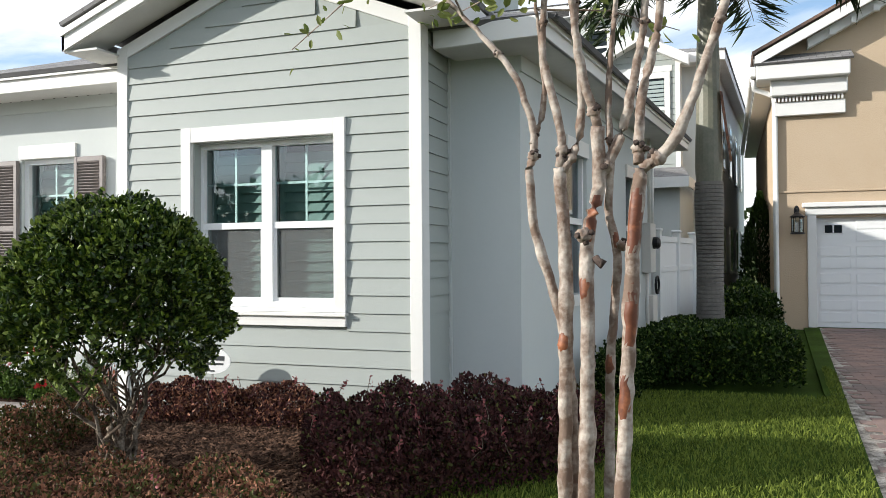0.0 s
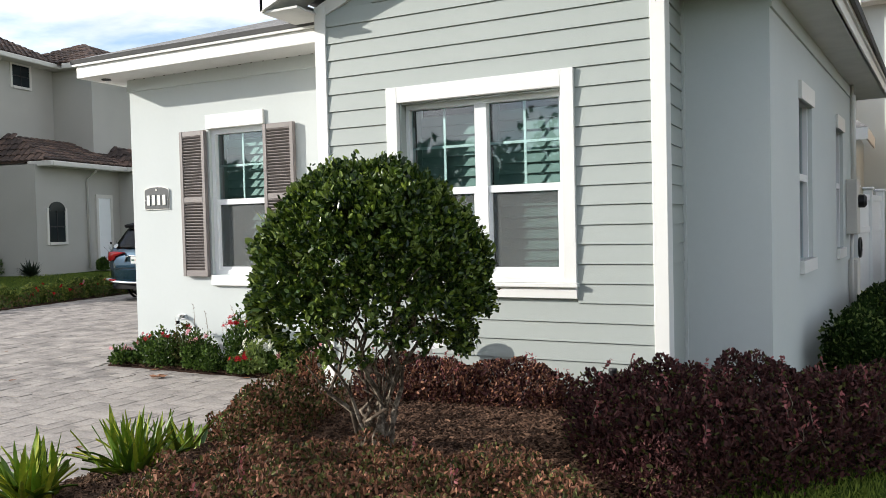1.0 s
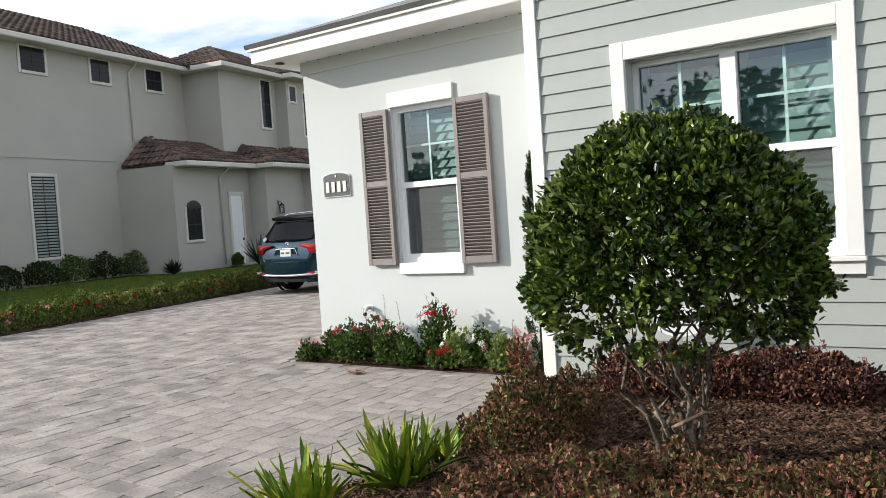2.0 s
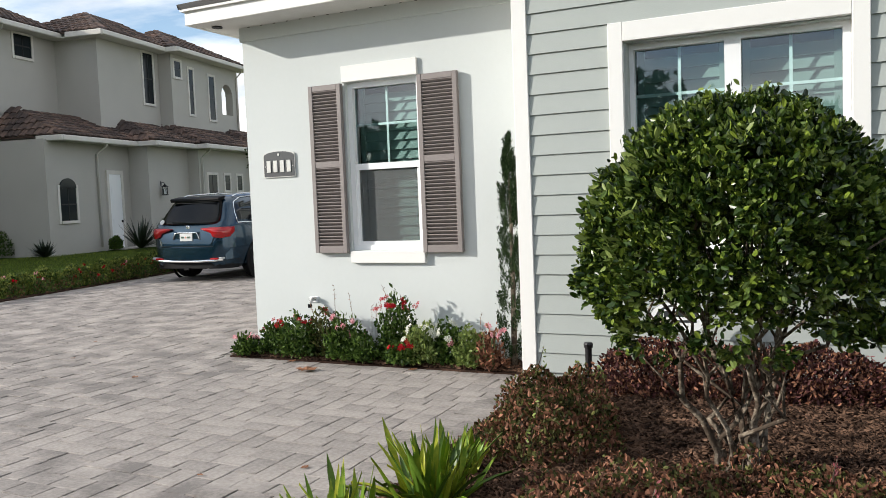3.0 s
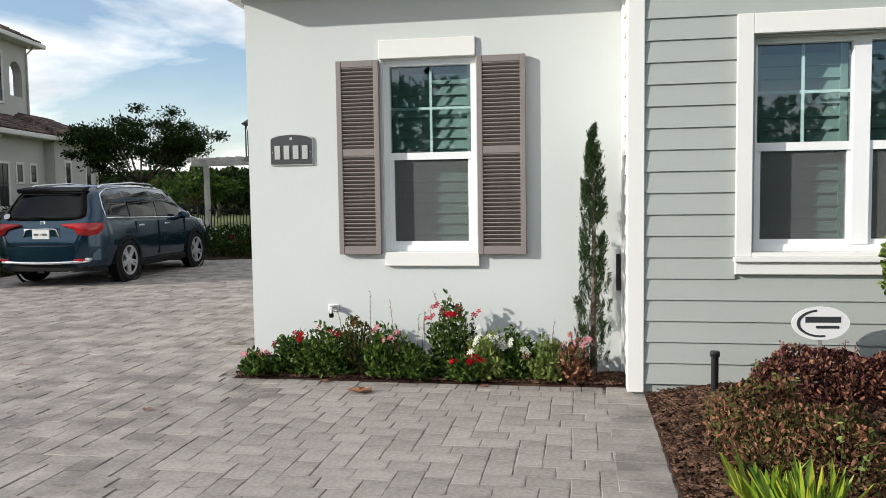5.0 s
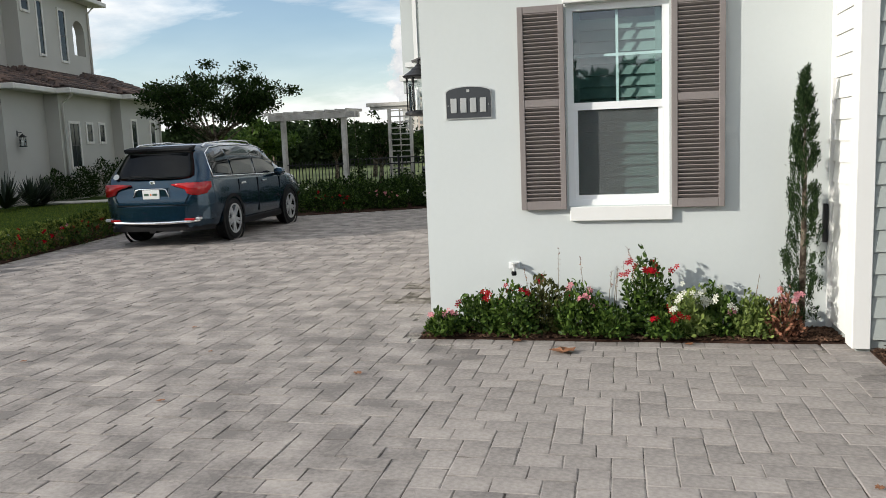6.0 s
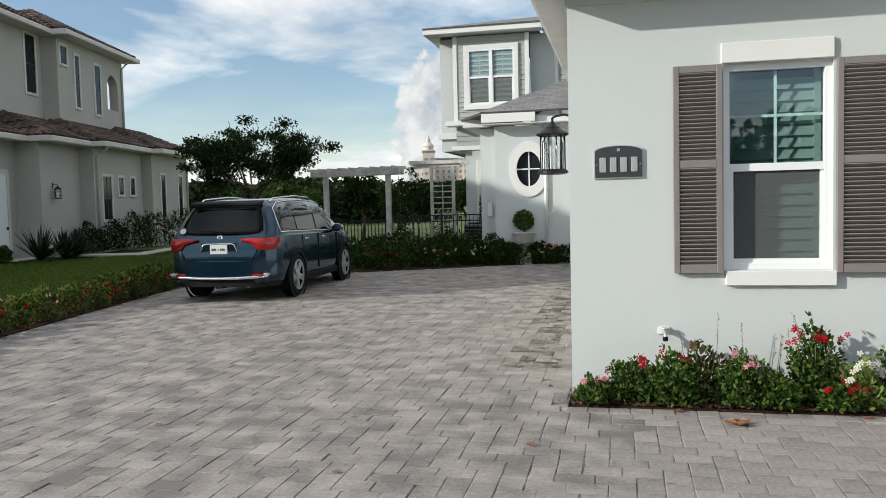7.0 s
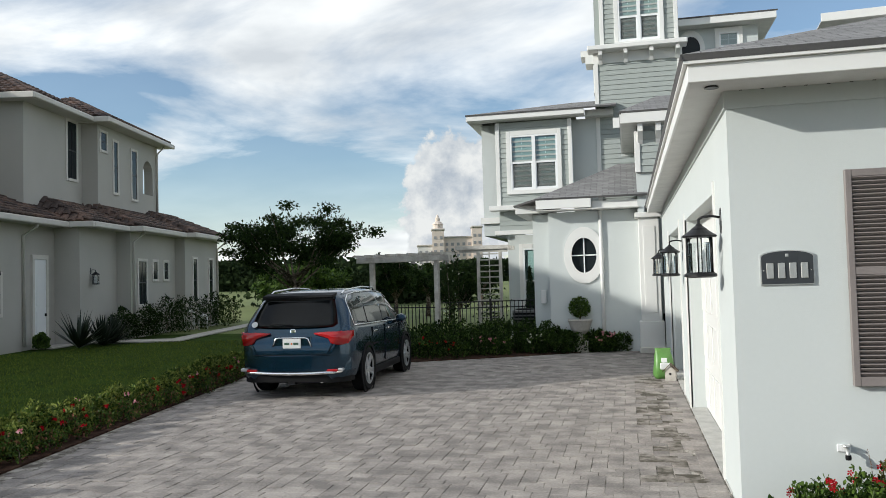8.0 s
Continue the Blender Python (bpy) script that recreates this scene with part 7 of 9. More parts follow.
def flower_plant(m, r, h, leaf, petal, count, flowers, label):
    t = thing("flowering_plant", label, "flower", m, "flowers under the window")
    d = sph(count)
    d[:, 2] = np.abs(d[:, 2])
    rad = rng.uniform(0.3, 1.0, count) ** 0.7 * (1 + 0.25 * wobble(d, 4, float(count)))
    pts = np.column_stack([d[:, 0] * r * rad, d[:, 1] * r * rad * 0.8, 0.03 + d[:, 2] * h * rad])
    leaves("foliage", pts, d * 0.6 + [0, 0, 0.5], 0.042, leaf, t, 0.5, 0.7)
    for k in range(8):
        a = rng.uniform(0, 6.28)
        part("stem", tube(bmesh.new(), [(0.02 * math.cos(a), 0.02 * math.sin(a), 0), (r * 0.6 * math.cos(a), r * 0.5 * math.sin(a), h * 0.85)], [0.006, 0.003], 5), M_LIMESTEM, t)
    for k in range(flowers):
        a = rng.uniform(0, 6.28); f = rng.uniform(0.3, 0.95)
        c = np.array([r * f * math.cos(a), r * f * math.sin(a) * 0.8 - 0.04, 0.03 + h * rng.uniform(0.75, 1.12) * math.sqrt(max(0.1, 1 - 0.5 * f * f))])
        dirn = Vector((rng.normal(0, 0.4), -0.8, 0.6)).normalized()
        s = dirn.orthogonal().normalized(); q = dirn.cross(s)
        bm = bmesh.new()
        for cl in range(3):
            o = Vector(c) + 0.022 * Vector((rng.normal(), rng.normal(), rng.normal())) * (1 if cl else 0)
            ce = bm.verts.new(o)
            for p in range(5):
                an = 2 * math.pi * p / 5 + cl
                e = [bm.verts.new(o + 0.023 * (math.cos(an + w) * s + math.sin(an + w) * q) * f_ + dirn * z_) for w, f_, z_ in ((-0.42, 0.8, 0.004), (0, 1.15, 0.0), (0.42, 0.8, 0.004))]
                bm.faces.new([ce, e[0], e[1], e[2]])
        part("blossom", bm, petal, t)
    return t


M_LIMESTEM = mat("green stem", (0.10, 0.14, 0.04), 0.6, 0, 0.2, 8, 60)
FL = [(-9.12, 6.98, 0.16, 0.20, M_GREEN, M_PINK, 420, 4, "low pink flowering plant at the wall corner"),
      (-8.85, 7.12, 0.22, 0.34, M_GREEN, M_RED, 700, 4, "leggy plant with red blossoms"),
      (-8.55, 7.05, 0.24, 0.40, M_GREEN, M_RED, 800, 4, "bushy plant with red blossoms"),
      (-8.30, 7.15, 0.22, 0.46, M_OLIVE, M_RED, 600, 3, "loose plant with red blossoms"),
      (-8.02, 7.05, 0.24, 0.40, M_GREEN, M_PINK, 800, 4, "bushy plant with pale pink blossoms"),
      (-7.78, 6.98, 0.17, 0.28, M_GREEN, M_PINK, 420, 2, "small pink flowering plant"),
      (-7.50, 7.14, 0.22, 0.60, M_GREEN, M_RED, 1000, 10, "tall plant covered in red blossoms"),
      (-7.36, 6.96, 0.16, 0.20, M_GREEN, M_RED, 420, 6, "low plant with bright red blossoms"),
      (-7.20, 7.05, 0.20, 0.38, M_LIME, M_WHITE, 700, 8, "pale plant with white blossom heads"),
      (-6.95, 7.12, 0.20, 0.40, M_GREEN, M_WHITE, 650, 5, "pale green plant with white blossoms"),
      (-6.72, 7.05, 0.19, 0.33, M_LIME, M_PINK, 600, 1, "yellow-green bushy plant under the window"),
      (-6.52, 7.00, 0.15, 0.36, M_LORO2, M_PINK, 300, 4, "thin reddish plant with pink blossoms")]
for x, y, r, h, lf, pt, c, fl, lb in FL:
    flower_plant(pose(x, y, 0.012), r, h * 0.94, lf, pt, int(c * 1.9), fl, lb)
# dry wispy stalks
for i in range(10):
    x = rng.uniform(-8.5, -6.5)
    h = rng.uniform(0.45, 0.72)
    t = thing("dry_stalk", "thin dry flower stalk", "plant", pose(x, 7.18, 0.01), "dry stalks")
    lean = rng.normal(0, 0.09)
    part("stalk", tube(bmesh.new(), [(0, 0, 0), (lean * 0.4, 0, h * 0.55), (lean, -0.02, h)], [0.004, 0.003, 0.0015], 4), M_DRY, t) if i else None
    if not i:
        M_DRY = mat("dry straw", (0.22, 0.18, 0.12), 0.8, 0, 0.2, 9, 60)
        part("stalk", tube(bmesh.new(), [(0, 0, 0), (lean * 0.4, 0, h * 0.55), (lean, -0.02, h)], [0.004, 0.003, 0.0015], 4), M_DRY, t)
    s = np.array([(lean * u, -0.02 * u, h * u) for u in np.linspace(0.7, 1.0, 10)])
    leaves("seed_head", s + rng.normal(0, 0.006, s.shape), np.tile([0.0, 0, 0.8], (10, 1)), 0.022, M_LORO2, t, 0.3, 0.5)

# slender cypress in the corner
cy = thing("cypress", "slender dark green columnar cypress by the corner", "tree", pose(-6.36, 7.16, 0.0))
tufts = 260
u = rng.random(tufts) ** 0.85
prof = np.interp(u, [0, 0.05, 0.25, 0.5, 0.75, 0.9, 1], [0.06, 0.115, 0.125, 0.11, 0.08, 0.045, 0.006])
a = rng.uniform(0, 2 * math.pi, tufts)
rr = prof * rng.uniform(0.45, 1.05, tufts)
c = np.column_stack([rr * np.cos(a), rr * np.sin(a), 0.08 + 1.90 * u])
per = 56
rise = rng.random((tufts * per, 1))
lean = np.repeat(np.column_stack([np.cos(a) * 0.25, np.sin(a) * 0.25, np.ones(tufts)]), per, axis=0)
pts = np.repeat(c, per, axis=0) + lean * (rise - 0.3) * 0.10 + rng.normal(0, 0.013, (tufts * per, 3)) * (1.1 - 0.6 * rise)
leaves("foliage", pts, lean, 0.030, M_CYP, cy, 0.24, 0.5)
part("trunk", tube(bmesh.new(), [(0, 0, 0), (0.01, 0, 1.0), (0, 0, 1.95)], [0.03, 0.018, 0.004], 7), M_BARK, cy)


def strap_clump(m, count, length, label):
    t = thing("strap_leaf_plant", label, "plant", m, "strap-leaf clumps")
    for i in range(count):
        a = rng.uniform(0, 2 * math.pi)
        ln = length * rng.uniform(0.65, 1.1)
        lean = rng.uniform(0.1, 0.9)
        droop = rng.uniform(0.1, 0.6) * lean
        w = rng.uniform(0.010, 0.017)
        ox, oy = rng.normal(0, 0.05), rng.normal(0, 0.05)
        bm = bmesh.new()
        rows = []
        for k in range(6):
            u = k / 5
            r = ln * lean * u
            zz = ln * (math.sqrt(1 - 0.6 * lean * lean) * u - droop * u * u * 0.8)
            ww = w * (0.7 + 1.2 * u) * (1 - u ** 3) + 0.001
            cx, cyy = ox + r * math.cos(a), oy + r * math.sin(a)
            s = (-math.sin(a) * ww, math.cos(a) * ww)
            rows.append([bm.verts.new((cx - s[0], cyy - s[1], zz + 0.008)), bm.verts.new((cx, cyy, zz - 0.004)), bm.verts.new((cx + s[0], cyy + s[1], zz + 0.008))])
        for p, q in zip(rows, rows[1:]):
            for k in range(2):
                bm.faces.new([p[k], p[k + 1], q[k + 1], q[k]]).smooth = True
        part("blade", bm, M_STRAP_O if i % 4 else M_STRAP_D, t)
    return t


M_STRAP_O = mat("yellow-green blade", (0.50, 0.46, 0.05), 0.42, 0, 0.3, 3, 50, tone=(0.12, 0.21, 0.015), per_object=0.8, spec=0.25)
M_STRAP_D = mat("mid green blade", (0.13, 0.22, 0.025), 0.42, 0, 0.3, 3, 50, tone=(0.03, 0.07, 0.008), per_object=0.5, spec=0.25)
strap_clump(pose(-5.58, 3.98, 0.02), 90, 0.44, "clump of yellow-green strap leaves at the paving edge")
strap_clump(pose(-5.72, 3.4, 0.02), 85, 0.42, "second clump of strap leaves at the paving edge")
strap_clump(pose(-5.62, 4.42, 0.0), 30, 0.36, "small clump of strap leaves in mulch")

# crepe myrtle: five pollarded trunks with knuckles
M_MYRTLE = mat("pale smooth bark", (0.52, 0.46, 0.40), 0.7, 0, 0.5, 9, 45, 0.5, 55, tone=(0.17, 0.115, 0.085), spec=0.3)
M_CINN = mat("cinnamon inner bark", (0.36, 0.13, 0.055), 0.55, 0, 0.6, 14, 40, 0.3, 40, tone=(0.13, 0.04, 0.018))
cm = thing("crepe_myrtle", "multi-stemmed crepe myrtle with peeling pale bark", "tree", pose(-1.035, 3.55, 0.0))


def limb(ctrl, r0, r1, parent, name="branch", knots=3):
    """A limb through (x, y, z) control points, smoothed, a little crooked, with swollen joints."""
    c = [Vector(p) for p in ctrl]
    pts_ = []
    for i in range(len(c) - 1):
        p0, p1, p2, p3 = c[max(i - 1, 0)], c[i], c[i + 1], c[min(i + 2, len(c) - 1)]
        k = max(3, int((p2 - p1).length / 0.035))
        for j in range(k):
            t = j / k
            q = 0.5 * (2 * p1 + (p2 - p0) * t + (2 * p0 - 5 * p1 + 4 * p2 - p3) * t * t + (3 * p1 - p0 - 3 * p2 + p3) * t ** 3)
            pts_.append(q + Vector((rng.normal(0, 0.0016), rng.normal(0, 0.0016), 0)))
    pts_.append(c[-1])
    m = len(pts_)
    swell = np.zeros(m)
    for _ in range(knots):
        u = rng.uniform(0.05, 0.95) * m
        swell += rng.uniform(0.06, 0.2) * np.exp(-((np.arange(m) - u) / 1.3) ** 2)
    rr = [(r0 + (r1 - r0) * i / (m - 1)) * (1 + float(swell[i]) + rng.normal(0, 0.02)) for i in range(m)]
    return part(name, tube(bmesh.new(), pts_, rr, 10), M_MYRTLE, parent), pts_, rr


def knuckle(p, r, parent):
    """A gnarled pruning scar: a lump with cut stubs."""
    bm = bmesh.new()
    bmesh.ops.create_icosphere(bm, subdivisions=3, radius=r, matrix=Matrix.Translation(p))
    for v in bm.verts:
        q = (v.co - Vector(p)).normalized()
        v.co = Vector(p) + (v.co - Vector(p)) * (1 + 0.32 * noise.noise(q * 2.3 + Vector(p) * 9) + 0.12 * noise.noise(q * 7 + Vector(p) * 5))
    for f in bm.faces:
        f.smooth = True
    k = part("knuckle", bm, M_MYRTLE, parent, "gnarled pruning knuckle")
    for j in range(3):
        e = Vector((rng.normal(), -abs(rng.normal()) * 0.6, rng.normal() * 0.6)).normalized()
        part("stub", tube(bmesh.new(), [Vector(p) + e * r * 0.6, Vector(p) + e * r * 1.35], [r * 0.45, r * 0.36], 8), M_SCAR, k, "dark cut stub")


def peel(pts_, rr, u0, u1, parent, side):
    """A strip where the grey bark has peeled off down to cinnamon wood."""
    m = len(pts_)
    i0, i1 = int(u0 * (m - 1)), max(int(u1 * (m - 1)), int(u0 * (m - 1)) + 3)
    seg = pts_[i0:i1 + 1]
    k = len(seg)
    q = [p + Vector((side * rr[i0 + i] * 0.22, -0.20 * rr[i0 + i], 0)) for i, p in enumerate(seg)]
    w = [rr[i0 + i] * (0.35 + 0.57 * math.sin(math.pi * (0.08 + 0.84 * i / (k - 1))) ** 0.5 + rng.normal(0, 0.03)) for i in range(k)]
    part("bark_patch", tube(bmesh.new(), q, w, 10), M_CINN, parent, "cinnamon peeling bark")


M_SCAR = mat("dark scarred bark", (0.10, 0.065, 0.05), 0.85, 0, 0.5, 30, 70, 0.5, 60, tone=(0.03, 0.02, 0.016))
t1, p1, r1 = limb([(-0.12, 0.0, 0.0), (-0.10, 0.0, 0.57), (-0.09, 0.0, 1.19), (-0.09, 0.0, 1.53), (-0.11, 0.0, 1.85)], 0.028, 0.025, cm, "trunk", 5)
l0, p0, r0 = limb([(-0.06, 0.05, 0.0), (-0.07, 0.05, 0.57), (-0.09, 0.05, 1.1), (-0.17, 0.04, 1.45), (-0.22, 0.04, 1.62), (-0.24, 0.04, 1.85)], 0.022, 0.018, cm, "trunk", 6)
t2, p2, r2 = limb([(-0.01, -0.03, 0.0), (-0.01, -0.03, 0.58), (0.0, -0.03, 1.19), (0.0, -0.02, 1.56), (0.04, 0.0, 1.77), (0.04, 0.0, 2.0)], 0.030, 0.026, cm, "trunk", 6)
t3, p3, r3 = limb([(0.06, 0.08, 0.0), (0.06, 0.08, 0.59), (0.07, 0.08, 1.1), (0.10, 0.06, 1.50), (0.07, 0.05, 1.68), (0.085, 0.05, 1.9)], 0.020, 0.016, cm, "trunk", 6)
t4, p4, r4 = limb([(0.11, -0.01, 0.0), (0.12, -0.01, 0.59), (0.15, 0.0, 1.19), (0.17, 0.0, 1.57), (0.20, 0.0, 1.83)], 0.028, 0.027, cm, "trunk", 4)
for tk, pp, rr_, spans in ((t1, p1, r1, ((0.62, 0.68, -0.5),)), (l0, p0, r0, ((0.60, 0.68, 0.6),)), (t2, p2, r2, ((0.78, 0.90, 0.3), (0.66, 0.71, -0.6))), (t3, p3, r3, ((0.80, 0.86, 0.6), (0.55, 0.6, -0.5))), (t4, p4, r4, ((0.62, 0.79, 0.25), (0.80, 0.985, -0.1), (0.47, 0.6, -0.35)))):
    for u0, u1, sd in spans:
        peel(pp, rr_, u0, u1, tk, sd)
crowns = []
for tk, ctrl, r0_, r1_ in (
        (l0, [(-0.24, 0.04, 1.85), (-0.22, 0.05, 1.99), (-0.30, 0.06, 2.23), (-0.43, 0.08, 2.40), (-0.75, 0.12, 2.75)], 0.017, 0.007),
        (l0, [(-0.23, 0.04, 1.95), (-0.19, 0.10, 2.15), (-0.24, 0.15, 2.6)], 0.012, 0.006),
        (t1, [(-0.11, 0.0, 1.85), (-0.10, 0.0, 1.97), (-0.16, 0.02, 2.22), (-0.18, 0.04, 2.38), (-0.14, 0.08, 3.0)], 0.018, 0.008),
        (t1, [(-0.10, 0.0, 1.83), (-0.035, 0.02, 1.97), (-0.03, 0.03, 2.21), (-0.05, 0.05, 2.5), (0.02, 0.1, 3.1)], 0.017, 0.008),
        (t2, [(0.04, 0.0, 2.0), (-0.02, -0.02, 2.23), (-0.05, -0.04, 2.5), (-0.12, -0.1, 3.05)], 0.019, 0.008),
        (t2, [(0.04, 0.0, 1.80), (0.12, 0.03, 1.96), (0.17, 0.06, 2.19), (0.21, 0.09, 2.46), (0.22, 0.15, 3.0)], 0.021, 0.009),
        (t3, [(0.085, 0.05, 1.9), (0.07, 0.08, 2.15), (0.10, 0.12, 2.6), (0.06, 0.2, 3.0)], 0.014, 0.006),
        (t4, [(0.20, 0.0, 1.83), (0.30, -0.01, 1.90), (0.37, 0.0, 2.04), (0.43, 0.01, 2.21), (0.50, 0.03, 2.43), (0.66, 0.05, 3.0)], 0.022, 0.010),
        (t4, [(0.19, 0.0, 1.85), (0.20, 0.02, 2.08), (0.25, 0.04, 2.31), (0.27, 0.05, 2.46), (0.30, 0.1, 3.1)], 0.021, 0.009)):
    ob, pp, rr_ = limb(ctrl, r0_, r1_, tk, "branch", 3)
    knuckle(pp[2], r0_ * 1.35, ob)
    if len(ctrl) > 3:
        knuckle(pp[len(pp) // 2], r0_ * 0.95, ob)
    crowns.append(pp)
knuckle((-0.01, -0.04, 1.585), 0.030, t2)
knuckle((0.12, 0.05, 1.545), 0.022, t3)
part("stub", tube(bmesh.new(), [(0.03, -0.03, 1.5), (0.055, -0.04, 1.47), (0.065, -0.04, 1.49)], [0.016, 0.014, 0.012], 8), M_SCAR, t2)
tw = []
for q in crowns:
    for k in range(3):
        a = q[-1].lerp(q[len(q) * 2 // 3], rng.uniform(0, 1.0))
        b = a + Vector((rng.normal(0, 0.22), rng.normal(0, 0.22), rng.uniform(-0.1, 0.3)))
        part("twig", tube(bmesh.new(), [a, a.lerp(b, 0.5) + Vector((0, 0, 0.04)), b], [0.005, 0.0035, 0.002], 5), M_MYRTLE, cm)
        tw.append((a, b))
s = np.array([a.lerp(b, u) for a, b in tw for u in np.linspace(0.35, 1.0, 16)])
M_LIME2 = leaf_mat("thin autumn leaf", (0.10, 0.14, 0.03), (0.24, 0.26, 0.08), 0.5, 0.3, 0.4)
leaves("foliage", s + rng.normal(0, 0.05, s.shape), np.tile([0.0, 0, 0.1], (len(s), 1)), 0.055, M_LIME2, cm, 0.5, 0.8)
# one long drooping twig over the boarded gable
p0 = Vector((-0.35, 0.05, 2.75)); p1 = Vector((-1.05, 0.1, 2.66)); p2 = Vector((-1.35, 0.1, 2.45))
part("twig", tube(bmesh.new(), [p0, p1, p2], [0.007, 0.004, 0.002], 5), M_MYRTLE, cm)
s = np.array([p0.lerp(p1, u) for u in np.linspace(0, 1, 24)] + [p1.lerp(p2, u) for u in np.linspace(0, 1, 16)])
leaves("foliage", s + rng.normal(0, 0.045, s.shape), np.tile([0.0, 0, -0.1], (len(s), 1)), 0.05, M_LIME2, cm, 0.5, 0.8)

# palm with ringed trunk
M_PALM = mat("ringed palm trunk", (0.20, 0.185, 0.165), 0.85, 0, 0.35, 3, 40, 0.5, 50, tone=(0.10, 0.09, 0.08))
M_CROWNSHAFT = mat("green crownshaft", (0.12, 0.13, 0.09), 0.5, 0, 0.3, 3, 30, tone=(0.24, 0.21, 0.16))
M_FROND = leaf_mat("palm leaflet", (0.012, 0.028, 0.010), (0.05, 0.075, 0.022), 0.4, 0.4, 0.15)
pm = thing("palm_tree", "grey ringed palm with peeling crownshaft", "tree", pose(-0.78, 12.05, 0.0))
bm = bmesh.new()
prof = [(0.24, 0.0)]
for k in range(45):
    z = 0.05 + k * 0.055
    r = 0.165 + 0.06 * math.exp(-z * 1.8) + (0.025 * math.exp(-((z - 2.2) / 0.5) ** 2))
    prof += [(r + 0.006, z), (r + 0.006, z + 0.04), (r - 0.006, z + 0.047)]
lathe(bm, prof, 18)
for f in bm.faces:
    f.smooth = False
part("trunk", bm, M_PALM, pm)
part("crownshaft", lathe(bmesh.new(), [(0.17, 2.50), (0.185, 2.75), (0.165, 3.4), (0.155, 4.2), (0.12, 5.1), (0.05, 5.65)], 16), M_CROWNSHAFT, pm)
bm = bmesh.new()
for k in range(5):
    z = 3.75 - 0.24 * k
    w = 0.11
    a = [bm.verts.new((0.17 + 0.03 * k + o, yy, z)) for o, yy in ((-0.02, -w), (0.015, 0), (-0.02, w))]
    if k:
        for q in range(2):
            bm.faces.new([prev[q], prev[q + 1], a[q + 1], a[q]])
    prev = a
bmesh.ops.solidify(bm, geom=bm.faces[:], thickness=0.012)
part("peeling_sheath", bm, M_CINN, pm, "brown peeling leaf sheath")
for k in range(16):
    a = 2 * math.pi * k / 16 + rng.uniform(-0.15, 0.15)
    up = rng.uniform(0.3, 1.25)
    ln = rng.uniform(1.8, 2.4)
    sp = [Vector((math.cos(a) * ln * u * 0.85, math.sin(a) * ln * u * 0.85, 5.6 + up * u * 2.0 - 1.7 * u * u)) for u in np.linspace(0, 1, 9)]
    fr = part("frond", tube(bmesh.new(), sp, [0.028 - 0.0028 * i for i in range(9)], 6), M_CROWNSHAFT, pm)
    q = np.array([sp[int(u * 8)].lerp(sp[min(int(u * 8) + 1, 8)], u * 8 - int(u * 8)) for u in np.repeat(np.linspace(0.12, 0.99, 50), 4)])
    side = np.array([-math.sin(a), math.cos(a), 0])
    sg = np.tile([1, -1, 1, -1], 50)[:, None]
    o = sg * side * 0.9 + np.array([math.cos(a) * 0.5, math.sin(a) * 0.5, -0.45])
    leaves("leaflet_fan", q + o * 0.16, o, 0.55, M_FROND, fr, 0.075, 0.22)
# dark conical conifer beside the tan house
cf = thing("conifer", "dark conical conifer between the houses", "tree", pose(0.22, 22.5, 0.0))
n = 5000
u = rng.random(n)
a = rng.uniform(0, 6.283, n)
rr = np.interp(u, [0, 0.15, 0.6, 1], [0.45, 0.55, 0.42, 0.02]) * np.sqrt(rng.uniform(0.4, 1, n))
leaves("foliage", np.column_stack([rr * np.cos(a), rr * np.sin(a), 0.2 + 2.9 * u]), np.column_stack([np.cos(a) * 0.5, np.sin(a) * 0.5, np.ones(n)]), 0.12, M_HEDGE, cf, 0.35, 0.4)
part("trunk", tube(bmesh.new(), [(0, 0, 0), (0, 0, 2.6)], [0.08, 0.02], 7), M_BARK, cf)

# ---- rear garden, fence, arbour, distance ----
M_WOODW = mat("weathered white timber", (0.62, 0.60, 0.55), 0.75, 0, 0.35, 4, 40, 0.3, 60, tone=(0.36, 0.33, 0.29))
arb = thing("garden_arbour", "weathered white timber garden arbour", "arbour", pose(-16.37, 22.75, 0, 0, 0, -13))
for x in (-1.05, 1.05):
    for y in (0.0,):
        part("post", bevelled(boxes((x - 0.065, x + 0.065, y - 0.065, y + 0.065, 0, 2.42)), 0.008), M_WOODW, arb)
for y in (-0.11, 0.11):
    part("beam", bevelled(boxes((-1.5, 1.5, y - 0.04, y + 0.04, 2.42, 2.58)), 0.008), M_WOODW, arb)
for i in range(9):
    part("rafter", bevelled(boxes((-1.4 + i * 0.35 - 0.025, -1.4 + i * 0.35 + 0.025, -0.42, 0.42, 2.58, 2.66)), 0.006), M_WOODW, arb)
vine = thing("climbing_vine", "climbing vine with pale blossoms on the arbour post", "vine", pose(-15.2, 22.7, 0))
n = 800
z = rng.uniform(0, 2.3, n)
leaves("foliage", np.column_stack([rng.normal(0, 0.10, n) + 0.22, rng.normal(0, 0.12, n), z]), np.tile([0.2, -0.3, 0.2], (n, 1)), 0.09, M_TREE, vine, 0.5, 0.9)
part("stem", tube(bmesh.new(), [(0.1, 0, 0), (0.15, 0.02, 1.2), (0.1, 0, 2.4)], [0.02, 0.015, 0.008], 6), M_BARK, vine)
q = np.column_stack([rng.normal(0, 0.18, 24) + 0.2, rng.normal(0, 0.15, 24), rng.uniform(0.6, 2.6, 24)])
leaves("blossom", q, np.tile([0, -0.5, 0.3], (24, 1)), 0.06, M_WHITE, vine, 0.9, 0.8)


